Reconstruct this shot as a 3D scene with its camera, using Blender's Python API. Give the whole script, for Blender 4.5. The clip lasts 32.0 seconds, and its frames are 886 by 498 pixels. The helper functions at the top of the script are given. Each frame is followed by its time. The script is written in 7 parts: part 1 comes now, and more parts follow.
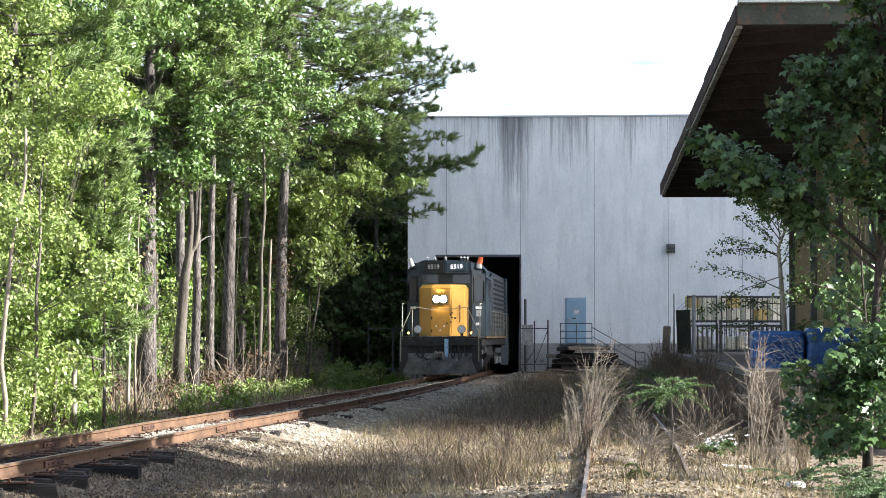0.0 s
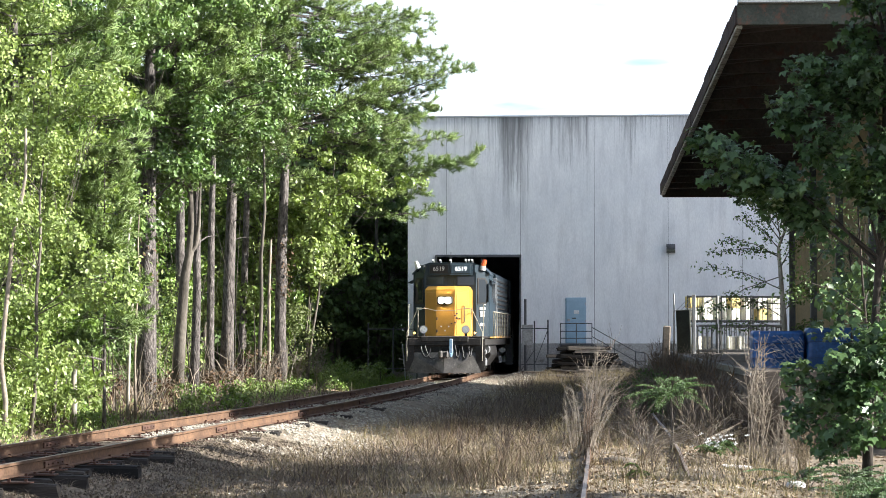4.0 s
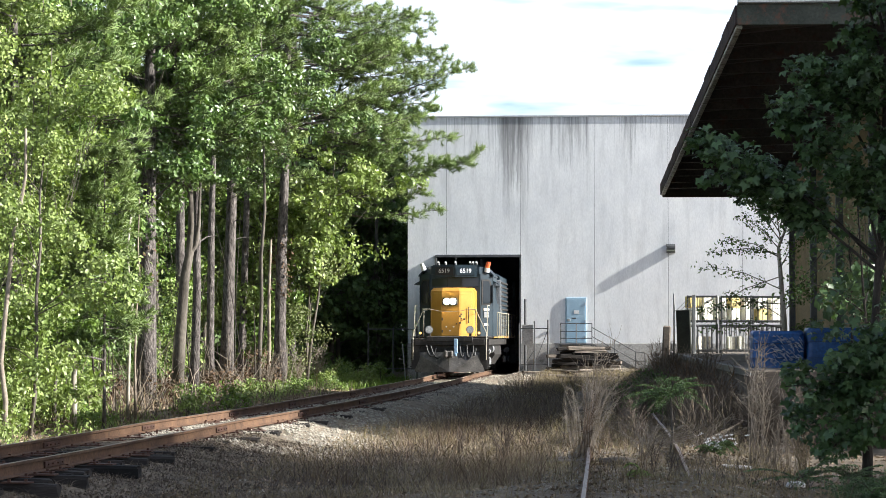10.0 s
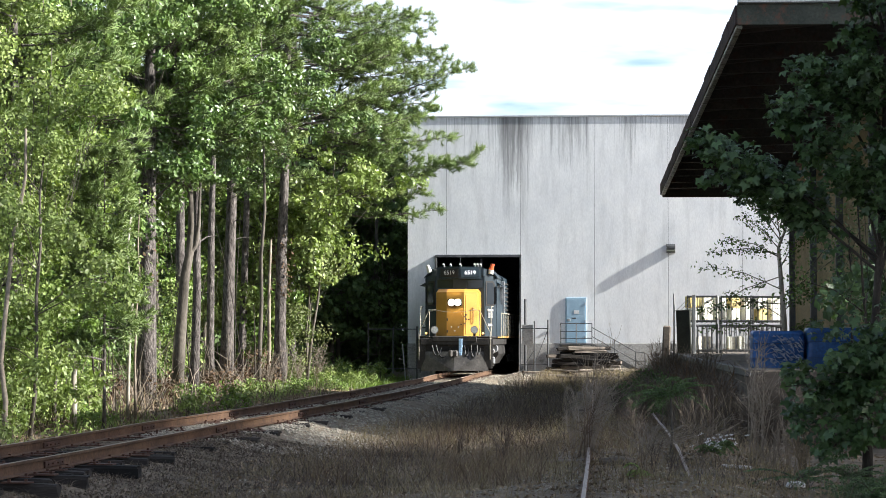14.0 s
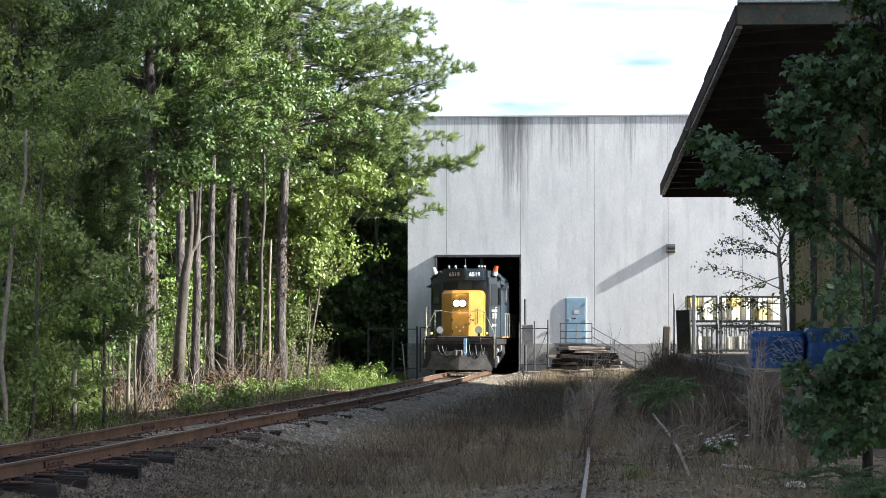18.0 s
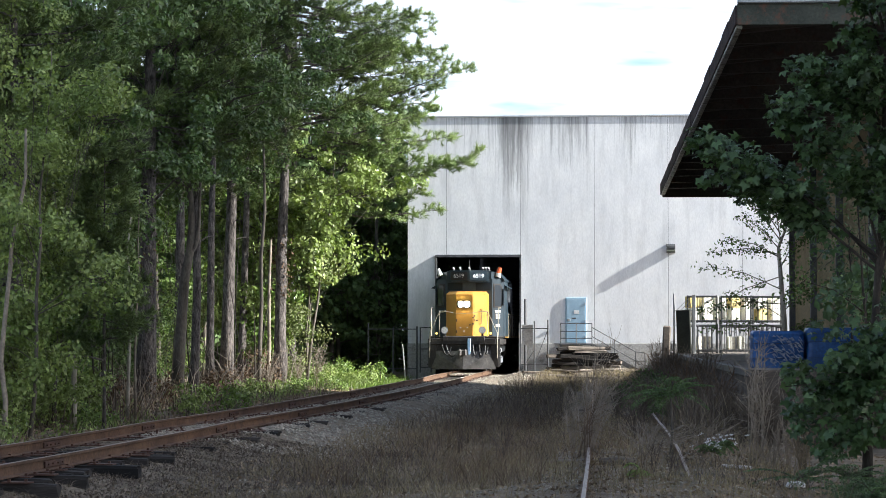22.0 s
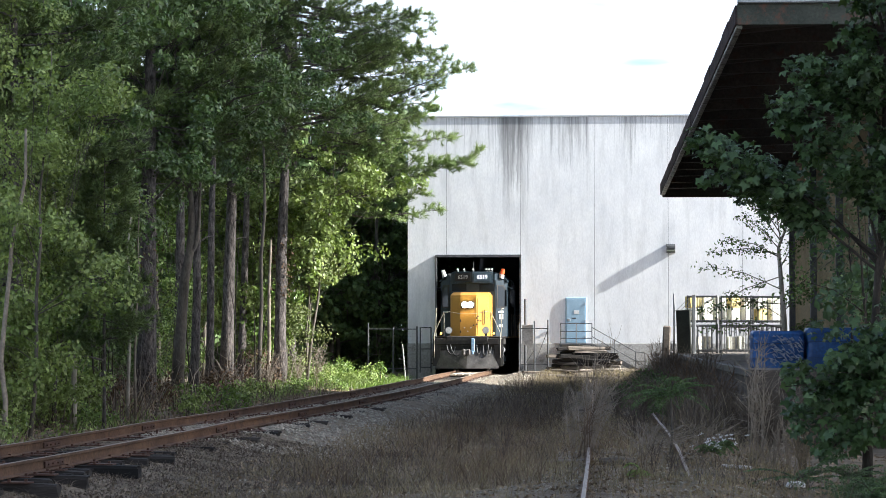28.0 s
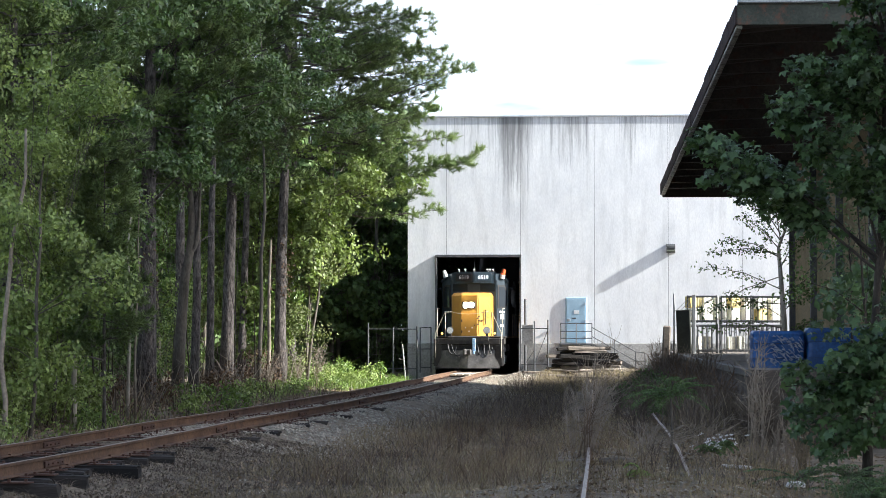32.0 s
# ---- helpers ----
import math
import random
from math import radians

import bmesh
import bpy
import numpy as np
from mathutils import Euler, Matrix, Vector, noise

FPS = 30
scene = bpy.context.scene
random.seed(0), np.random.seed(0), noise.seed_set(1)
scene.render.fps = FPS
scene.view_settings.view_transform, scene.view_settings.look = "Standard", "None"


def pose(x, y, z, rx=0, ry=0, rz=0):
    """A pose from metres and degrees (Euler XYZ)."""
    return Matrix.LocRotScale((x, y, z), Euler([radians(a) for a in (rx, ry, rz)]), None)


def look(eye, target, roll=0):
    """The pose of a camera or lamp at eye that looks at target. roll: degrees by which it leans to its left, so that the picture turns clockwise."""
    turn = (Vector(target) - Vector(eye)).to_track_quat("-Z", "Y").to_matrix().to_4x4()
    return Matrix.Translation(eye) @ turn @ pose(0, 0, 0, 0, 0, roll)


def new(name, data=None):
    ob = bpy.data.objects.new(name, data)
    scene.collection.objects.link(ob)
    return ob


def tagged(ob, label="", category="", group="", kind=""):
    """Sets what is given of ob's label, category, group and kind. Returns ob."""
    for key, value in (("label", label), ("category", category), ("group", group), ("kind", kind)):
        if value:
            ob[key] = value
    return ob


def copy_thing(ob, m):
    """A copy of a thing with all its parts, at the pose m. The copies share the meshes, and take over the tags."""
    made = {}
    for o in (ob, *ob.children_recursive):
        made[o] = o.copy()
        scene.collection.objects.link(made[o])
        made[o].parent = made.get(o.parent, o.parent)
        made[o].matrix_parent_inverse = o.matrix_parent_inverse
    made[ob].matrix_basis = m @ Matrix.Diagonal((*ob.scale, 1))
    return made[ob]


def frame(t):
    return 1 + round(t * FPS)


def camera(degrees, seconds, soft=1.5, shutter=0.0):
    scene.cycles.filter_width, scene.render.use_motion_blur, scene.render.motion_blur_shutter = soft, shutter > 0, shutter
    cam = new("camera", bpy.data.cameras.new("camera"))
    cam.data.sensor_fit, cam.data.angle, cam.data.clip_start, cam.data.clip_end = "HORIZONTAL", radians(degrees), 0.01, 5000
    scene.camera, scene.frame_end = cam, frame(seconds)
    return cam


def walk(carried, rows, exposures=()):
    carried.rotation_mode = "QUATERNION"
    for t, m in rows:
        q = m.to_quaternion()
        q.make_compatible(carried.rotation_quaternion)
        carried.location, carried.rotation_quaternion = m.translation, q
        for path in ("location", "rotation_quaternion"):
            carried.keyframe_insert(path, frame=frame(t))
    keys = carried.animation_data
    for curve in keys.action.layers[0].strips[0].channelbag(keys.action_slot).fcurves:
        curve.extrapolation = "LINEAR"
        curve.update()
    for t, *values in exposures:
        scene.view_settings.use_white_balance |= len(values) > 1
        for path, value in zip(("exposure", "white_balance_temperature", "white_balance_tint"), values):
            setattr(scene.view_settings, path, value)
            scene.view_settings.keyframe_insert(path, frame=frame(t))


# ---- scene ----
# Camera on a tripod, long lens, 1.6 m above the rail heads.
cam = camera(22.17, 32.0, soft=0.85)
EYE = look((0, 0, 1.6), (0, 100, 5.45))
walk(cam, [(0, EYE), (32, EYE)],
     exposures=[(0, 1.97, 6050, 10), (3, 1.86, 6050, 10), (6, 1.61, 6050, 10), (9, 1.49, 6050, 10), (13, 1.45, 6050, 10), (20, 1.57, 5950, 10), (24, 1.69, 5920, 10), (28, 1.80, 5900, 10), (32, 1.84, 5900, 10)])

# The warehouse, its dock and the siding all run along one axis, turned a little from the line of sight.
AXIS = 3.92
B = pose(0, 0, 0, 0, 0, -AXIS)
CA, SA = math.cos(radians(AXIS)), math.sin(radians(AXIS))


def bp(u, v, z=0.0):
    """A point from the warehouse's own axes: u across, v along."""
    return Vector((u * CA + v * SA, v * CA - u * SA, z))


# ---- world and sun: low late sun from the right ----
SUN = Vector((1.0, -0.165, 0.573)).normalized()
world = bpy.data.worlds.new("sky")
scene.world = world
world.use_nodes = True
wn = world.node_tree.nodes
wn.clear()
sky = wn.new("ShaderNodeTexSky")
sky.sky_type = "NISHITA"
sky.sun_disc = False
sky.sun_elevation = math.asin(SUN.z)
sky.sun_rotation = math.atan2(SUN.x, SUN.y)
sky.air_density, sky.dust_density, sky.ozone_density = 1.0, 2.5, 1.0
# thin high cloud veils the blue
tc = wn.new("ShaderNodeTexCoord")
mp = wn.new("ShaderNodeMapping")
mp.inputs["Scale"].default_value = (2.0, 2.0, 9.0)
nz = wn.new("ShaderNodeTexNoise")
nz.inputs["Scale"].default_value = 2.2
nz.inputs["Detail"].default_value = 6
rp = wn.new("ShaderNodeValToRGB")
rp.color_ramp.elements[0].position, rp.color_ramp.elements[0].color = 0.42, (0.0, 0.0, 0.0, 1)
rp.color_ramp.elements[1].position, rp.color_ramp.elements[1].color = 0.62, (0.45, 0.45, 0.45, 1)
mx = wn.new("ShaderNodeMix")
mx.data_type = "RGBA"
mx.inputs["B"].default_value = (4.6, 4.9, 5.4, 1)
# white haze towards the horizon, all round
sp = wn.new("ShaderNodeSeparateXYZ")
hz = wn.new("ShaderNodeMapRange")
hz.inputs["From Min"].default_value, hz.inputs["From Max"].default_value = 0.12, 0.42
hz.inputs["To Min"].default_value, hz.inputs["To Max"].default_value = 0.93, 0.0
mh = wn.new("ShaderNodeMix")
mh.data_type = "RGBA"
# white haze with thin pale blue rents
mp2 = wn.new("ShaderNodeMapping")
mp2.inputs["Scale"].default_value = (7.0, 7.0, 38.0)
nz2 = wn.new("ShaderNodeTexNoise")
nz2.inputs["Scale"].default_value = 1.6
nz2.inputs["Detail"].default_value = 4
rp2 = wn.new("ShaderNodeValToRGB")
rp2.color_ramp.elements[0].position, rp2.color_ramp.elements[0].color = 0.30, (3.6, 5.0, 5.8, 1)
rp2.color_ramp.elements[1].position, rp2.color_ramp.elements[1].color = 0.44, (7.8, 8.3, 8.9, 1)
bg = wn.new("ShaderNodeBackground")
bg.inputs["Strength"].default_value = 0.062
wo = wn.new("ShaderNodeOutputWorld")
wl = world.node_tree.links
wl.new(tc.outputs["Generated"], mp.inputs["Vector"])
wl.new(tc.outputs["Generated"], sp.inputs[0])
wl.new(sp.outputs["Z"], hz.inputs["Value"])
wl.new(mp.outputs["Vector"], nz.inputs["Vector"])
wl.new(nz.outputs["Fac"], rp.inputs["Fac"])
wl.new(rp.outputs["Color"], mx.inputs["Factor"])
wl.new(sky.outputs["Color"], mx.inputs["A"])
wl.new(tc.outputs["Generated"], mp2.inputs["Vector"])
wl.new(mp2.outputs["Vector"], nz2.inputs["Vector"])
wl.new(nz2.outputs["Fac"], rp2.inputs["Fac"])
wl.new(rp2.outputs["Color"], mh.inputs["B"])
wl.new(hz.outputs[0], mh.inputs["Factor"])
wl.new(mx.outputs["Result"], mh.inputs["A"])
wl.new(mh.outputs["Result"], bg.inputs["Color"])
wl.new(bg.outputs["Background"], wo.inputs["Surface"])

sun_data = bpy.data.lights.new("sun", "SUN")
sun_data.energy = 5.0
sun_data.angle = radians(0.6)
sun_data.color = (1.0, 0.945, 0.84)
sun = new("sun", sun_data)
sun.matrix_basis = look(SUN * 60, (0, 0, 0))


# ---- mesh builder ----
class Geo:
    """Gathers vertices and faces of one mesh."""

    def __init__(self):
        self.v, self.f = [], []

    def add(self, vs, fs):
        n = len(self.v)
        self.v.extend(tuple(p) for p in vs)
        self.f.extend(tuple(i + n for i in q) for q in fs)
        return self

    def box(self, c, s, ch=0.0, m=None):
        """A box with chamfered edges, centre c and full size s."""
        hx, hy, hz = s[0] / 2, s[1] / 2, s[2] / 2
        m = Matrix.Translation(c) @ (m if m else Matrix())
        if ch <= 0:
            vs = [Vector((x * hx, y * hy, z * hz)) for x in (-1, 1) for y in (-1, 1) for z in (-1, 1)]
            fs = [(0, 1, 3, 2), (4, 6, 7, 5), (0, 4, 5, 1), (2, 3, 7, 6), (0, 2, 6, 4), (1, 5, 7, 3)]
            return self.add([m @ p for p in vs], fs)
        ch = min(ch, hx * 0.9, hy * 0.9, hz * 0.9)
        vs, idx = [], {}
        for x in (-1, 1):
            for y in (-1, 1):
                for z in (-1, 1):
                    for a in range(3):
                        d = [hx - ch, hy - ch, hz - ch]
                        d[a] += ch
                        idx[x, y, z, a] = len(vs)
                        vs.append(m @ Vector((x * d[0], y * d[1], z * d[2])))
        fs = []
        sg = (-1, 1)
        for x in sg:
            q = [idx[x, -1, -1, 0], idx[x, 1, -1, 0], idx[x, 1, 1, 0], idx[x, -1, 1, 0]]
            fs.append(q if x > 0 else q[::-1])
            q = [idx[-1, x, -1, 1], idx[-1, x, 1, 1], idx[1, x, 1, 1], idx[1, x, -1, 1]]
            fs.append(q if x > 0 else q[::-1])
            q = [idx[-1, -1, x, 2], idx[1, -1, x, 2], idx[1, 1, x, 2], idx[-1, 1, x, 2]]
            fs.append(q if x > 0 else q[::-1])
        for p in sg:
            for r in sg:
                q = [idx[p, r, -1, 0], idx[p, r, -1, 1], idx[p, r, 1, 1], idx[p, r, 1, 0]]
                fs.append(q if p * r > 0 else q[::-1])
                q = [idx[p, -1, r, 0], idx[p, 1, r, 0], idx[p, 1, r, 2], idx[p, -1, r, 2]]
                fs.append(q if p * r > 0 else q[::-1])
                q = [idx[-1, p, r, 1], idx[-1, p, r, 2], idx[1, p, r, 2], idx[1, p, r, 1]]
                fs.append(q if p * r > 0 else q[::-1])
        for x in sg:
            for y in sg:
                for z in sg:
                    q = [idx[x, y, z, 0], idx[x, y, z, 1], idx[x, y, z, 2]]
                    fs.append(q if x * y * z > 0 else q[::-1])
        return self.add(vs, fs)

    def tube(self, pts, rad, n=8, cap=True):
        """A round bar along pts; rad: one radius or one a point."""
        pts = [Vector(p) for p in pts]
        rad = rad if isinstance(rad, (list, tuple)) else [rad] * len(pts)
        base, vs, fs = None, [], []
        for i, p in enumerate(pts):
            d = (pts[min(i + 1, len(pts) - 1)] - pts[max(i - 1, 0)]).normalized()
            if base is None:
                base = d.orthogonal().normalized()
            base = (base - d * base.dot(d)).normalized()
            side = d.cross(base)
            for k in range(n):
                a = 2 * math.pi * k / n
                vs.append(p + (base * math.cos(a) + side * math.sin(a)) * rad[i])
            if i:
                for k in range(n):
                    k2 = (k + 1) % n
                    fs.append(((i - 1) * n + k, (i - 1) * n + k2, i * n + k2, i * n + k))
        if cap:
            fs.append(tuple(range(n))[::-1])
            fs.append(tuple(range((len(pts) - 1) * n, len(pts) * n)))
        return self.add(vs, fs)

    def prism(self, poly, axis, d0, d1):
        """A 2D outline drawn out from d0 to d1 along an axis (0, 1 or 2)."""
        def p3(p, d):
            q = list(p)
            q.insert(axis, d)
            return q
        n = len(poly)
        vs = [p3(p, d0) for p in poly] + [p3(p, d1) for p in poly]
        fs = [tuple(range(n)), tuple(range(2 * n - 1, n - 1, -1))]
        fs += [(i, i + n, (i + 1) % n + n, (i + 1) % n) for i in range(n)]
        return self.add(vs, fs)

    def ball(self, c, r, n=8, m=6, squash=(1, 1, 1)):
        vs, fs = [], []
        for j in range(m + 1):
            t = math.pi * j / m
            for i in range(n):
                a = 2 * math.pi * i / n
                vs.append((c[0] + r * squash[0] * math.sin(t) * math.cos(a), c[1] + r * squash[1] * math.sin(t) * math.sin(a), c[2] + r * squash[2] * math.cos(t)))
        for j in range(m):
            for i in range(n):
                i2 = (i + 1) % n
                fs.append((j * n + i, (j + 1) * n + i, (j + 1) * n + i2, j * n + i2))
        return self.add(vs, fs)

    def mesh(self, name, mat=None, smooth=False):
        me = bpy.data.meshes.new(name)
        me.from_pydata(self.v, [], self.f)
        me.validate()
        if mat:
            me.materials.append(mat)
        if smooth:
            me.polygons.foreach_set("use_smooth", [True] * len(me.polygons))
        else:
            bm = bmesh.new()
            bm.from_mesh(me)
            bmesh.ops.recalc_face_normals(bm, faces=bm.faces)
            bm.to_mesh(me)
            bm.free()
        return me


def part(name, g, mat, parent, label="", smooth=False, m=None):
    """Links one mesh under a thing or a part."""
    me = g if isinstance(g, bpy.types.Mesh) else g.mesh(name, mat, smooth)
    ob = new(name, me)
    ob.parent = parent
    if m is not None:
        ob.matrix_basis = m
    if label:
        ob["label"] = label
    if name in ("branching", "twig_work", "frond_ribs"):
        ob["kind"] = "stuff"
    return ob


def thing(name, label, category, m=None, group="", kind=""):
    ob = new(name)
    ob.empty_display_size = 0.2
    if m is not None:
        ob.matrix_basis = m
    return tagged(ob, label, category, group, kind)


def solid(name, g, mat, label, category, m=None, group="", kind="", smooth=False):
    ob = new(name, g if isinstance(g, bpy.types.Mesh) else g.mesh(name, mat, smooth))
    if m is not None:
        ob.matrix_basis = m
    return tagged(ob, label, category, group, kind)


# ---- materials ----
def ramp(nt, a, b, fac, p0=0.3, p1=0.7):
    r = nt.nodes.new("ShaderNodeValToRGB")
    r.color_ramp.elements[0].position, r.color_ramp.elements[0].color = p0, (*a, 1)
    r.color_ramp.elements[1].position, r.color_ramp.elements[1].color = p1, (*b, 1)
    nt.links.new(fac, r.inputs["Fac"])
    return r.outputs["Color"]


def noise_node(nt, vec, scale, detail=5, rough=0.6):
    n = nt.nodes.new("ShaderNodeTexNoise")
    n.inputs["Scale"].default_value = scale
    n.inputs["Detail"].default_value = detail
    n.inputs["Roughness"].default_value = rough
    nt.links.new(vec, n.inputs["Vector"])
    return n.outputs["Fac"]


def mixc(nt, a, b, fac, mode="MIX"):
    m = nt.nodes.new("ShaderNodeMix")
    m.data_type, m.blend_type = "RGBA", mode
    for v, k in ((a, "A"), (b, "B"), (fac, "Factor")):
        if isinstance(v, (int, float)):
            m.inputs[k].default_value = v
        elif isinstance(v, tuple):
            m.inputs[k].default_value = (*v, 1)
        else:
            nt.links.new(v, m.inputs[k])
    return m.outputs["Result"]


def mapped(nt, vec, scale):
    m = nt.nodes.new("ShaderNodeMapping")
    m.inputs["Scale"].default_value = scale
    nt.links.new(vec, m.inputs["Vector"])
    return m.outputs["Vector"]


def material(name, a, b, rough=0.8, scale=1.5, fine=25.0, bump=0.3, metal=0.0, spots=None, spot_cut=0.62, stretch=(1, 1, 1), rnd=0.0, island=False, through_light=0.0, spec=0.4, depth=0.01, grain_amount=0.8):
    """Two tones mixed by coarse and fine grain, with optional stains, relief and a random shift from piece to piece."""
    mt = bpy.data.materials.new(name)
    mt.use_nodes = True
    nt = mt.node_tree
    bs = nt.nodes["Principled BSDF"]
    tcn = nt.nodes.new("ShaderNodeTexCoord")
    vec = mapped(nt, tcn.outputs["Object"], stretch)
    if rnd:
        oi = nt.nodes.new("ShaderNodeObjectInfo")
        ad = nt.nodes.new("ShaderNodeVectorMath")
        ad.operation = "MULTIPLY_ADD"
        ad.inputs[1].default_value = (1, 1, 1)
        sc = nt.nodes.new("ShaderNodeVectorMath")
        sc.operation = "SCALE"
        sc.inputs["Scale"].default_value = 37.0
        cmb = nt.nodes.new("ShaderNodeCombineXYZ")
        for k in range(3):
            nt.links.new(oi.outputs["Random"], cmb.inputs[k])
        nt.links.new(cmb.outputs[0], sc.inputs[0])
        nt.links.new(vec, ad.inputs[0])
        nt.links.new(sc.outputs[0], ad.inputs[2])
        vec = ad.outputs[0]
    c1 = noise_node(nt, vec, scale)
    c2 = noise_node(nt, vec, fine, 3)
    col = ramp(nt, a, b, c1)
    grain = ramp(nt, (0.62, 0.62, 0.62), (1.25, 1.25, 1.25), c2, 0.3, 0.7)
    col = mixc(nt, col, grain, grain_amount, "MULTIPLY")
    if spots:
        st = noise_node(nt, vec, scale * 2.7, 6, 0.7)
        msk = ramp(nt, (0, 0, 0), (1, 1, 1), st, spot_cut - 0.06, spot_cut + 0.06)
        col = mixc(nt, col, spots, msk)
    if island or rnd:
        if island:
            gi = nt.nodes.new("ShaderNodeNewGeometry")
            rv = gi.outputs["Random Per Island"]
        else:
            rv = oi.outputs["Random"]
        amount = max(rnd, 0.35 if island else 0)
        vr = ramp(nt, (1 - amount,) * 3, (1 + amount,) * 3, rv, 0, 1)
        col = mixc(nt, col, vr, 1.0, "MULTIPLY")
    nt.links.new(col, bs.inputs["Base Color"])
    bs.inputs["Roughness"].default_value = rough
    bs.inputs["Metallic"].default_value = metal
    bs.inputs["Specular IOR Level"].default_value = spec
    if bump:
        bn = nt.nodes.new("ShaderNodeBump")
        bn.inputs["Strength"].default_value = bump
        bn.inputs["Distance"].default_value = depth
        nt.links.new(c2, bn.inputs["Height"])
        nt.links.new(bn.outputs["Normal"], bs.inputs["Normal"])
    if through_light:
        tl = nt.nodes.new("ShaderNodeBsdfTranslucent")
        nt.links.new(mixc(nt, col, (1.3, 1.5, 0.5), 1.0, "MULTIPLY"), tl.inputs["Color"])
        ms = nt.nodes.new("ShaderNodeMixShader")
        ms.inputs[0].default_value = through_light
        nt.links.new(bs.outputs[0], ms.inputs[1])
        nt.links.new(tl.outputs[0], ms.inputs[2])
        nt.links.new(ms.outputs[0], nt.nodes["Material Output"].inputs["Surface"])
    return mt


def glow(name, color, strength):
    mt = bpy.data.materials.new(name)
    mt.use_nodes = True
    b = mt.node_tree.nodes["Principled BSDF"]
    b.inputs["Base Color"].default_value = (*color, 1)
    b.inputs["Emission Color"].default_value = (*color, 1)
    b.inputs["Emission Strength"].default_value = strength
    return mt


def wall_material():
    """White painted concrete with black mould runs below the parapet and fainter rain marks."""
    mt = bpy.data.materials.new("painted_concrete")
    mt.use_nodes = True
    nt = mt.node_tree
    bs = nt.nodes["Principled BSDF"]
    geo = nt.nodes.new("ShaderNodeNewGeometry")
    pos = geo.outputs["Position"]
    sep = nt.nodes.new("ShaderNodeSeparateXYZ")
    nt.links.new(pos, sep.inputs[0])
    big = noise_node(nt, mapped(nt, pos, (0.5, 0.5, 0.35)), 1.0, 5)
    col = ramp(nt, (0.76, 0.77, 0.78), (0.90, 0.90, 0.89), big, 0.3, 0.66)
    fine = noise_node(nt, mapped(nt, pos, (3, 3, 1.2)), 6.0, 4)
    col = mixc(nt, col, ramp(nt, (0.90, 0.90, 0.90), (1.04, 1.04, 1.04), fine), 1.0, "MULTIPLY")
    # mould runs of uneven width and length below the parapet, in groups, over a dark blotchy band at the very top
    warp = noise_node(nt, mapped(nt, pos, (0.9, 0.9, 1.6)), 1.0, 3)
    bent = nt.nodes.new("ShaderNodeVectorMath")
    bent.operation = "MULTIPLY_ADD"
    bent.inputs[1].default_value = (0.10, 0.0, 0.0)
    cmb = nt.nodes.new("ShaderNodeCombineXYZ")
    nt.links.new(warp, cmb.inputs[0])
    nt.links.new(cmb.outputs[0], bent.inputs[0])
    nt.links.new(pos, bent.inputs[2])
    bpos = bent.outputs[0]

    def total(a, ka, b, kb, c=0.0):
        m1 = nt.nodes.new("ShaderNodeMath")
        m1.operation = "MULTIPLY_ADD"
        m1.inputs[1].default_value, m1.inputs[2].default_value = ka, c
        nt.links.new(a, m1.inputs[0])
        m2 = nt.nodes.new("ShaderNodeMath")
        m2.operation = "MULTIPLY_ADD"
        m2.inputs[1].default_value = kb
        nt.links.new(b, m2.inputs[0])
        nt.links.new(m1.outputs[0], m2.inputs[2])
        return m2.outputs[0]

    z = sep.outputs["Z"]
    along = nt.nodes.new("ShaderNodeMapRange")
    along.inputs["From Min"].default_value, along.inputs["From Max"].default_value = -2.0, 14.0
    nt.links.new(sep.outputs["X"], along.inputs["Value"])
    wr = nt.nodes.new("ShaderNodeValToRGB")
    stops = [(-2.0, 0.30), (0.2, 0.40), (1.2, 0.58), (2.0, 0.42), (2.9, 0.90), (3.6, 0.88), (4.4, 0.45), (5.7, 0.60), (6.6, 0.62), (7.4, 0.32), (8.8, 0.62), (9.7, 0.42), (11.2, 0.55), (14.0, 0.40)]
    cr = wr.color_ramp
    for k, (x, val) in enumerate(stops):
        el = cr.elements[k] if k < 2 else cr.elements.new((x + 2) / 16)
        el.position, el.color = (x + 2) / 16, (val, val, val, 1)
    nt.links.new(along.outputs[0], wr.inputs["Fac"])
    where = wr.outputs["Color"]
    for wide, tall, amount, lo, hi in ((2.4, 0.13, 0.45, 0.50, 0.84), (6.5, 0.16, 0.75, 0.57, 0.79), (15.0, 0.30, 0.55, 0.55, 0.76)):
        runs = noise_node(nt, mapped(nt, bpos, (wide, 0.4, tall)), 1.0, 6, 0.70)
        m = total(total(runs, 1.0, where, 0.50), 1.0, z, 0.055, -0.84)
        col = mixc(nt, col, (0.13, 0.13, 0.13), ramp(nt, (0, 0, 0), (amount,) * 3, m, lo, hi))
    blot = noise_node(nt, mapped(nt, pos, (3.0, 0.4, 2.2)), 1.0, 6, 0.75)
    top = total(blot, 1.0, z, 0.55, -6.53)
    col = mixc(nt, col, (0.14, 0.14, 0.14), ramp(nt, (0, 0, 0), (0.55, 0.55, 0.55), top, 0.48, 0.80))
    # soft grey washes lower down
    faint = noise_node(nt, mapped(nt, bpos, (1.5, 0.4, 0.20)), 1.3, 5, 0.65)
    col = mixc(nt, col, (0.46, 0.46, 0.46), ramp(nt, (0, 0, 0), (0.42, 0.42, 0.42), faint, 0.50, 0.74))
    spot = noise_node(nt, mapped(nt, pos, (1.6, 1.6, 0.7)), 2.0, 6, 0.75)
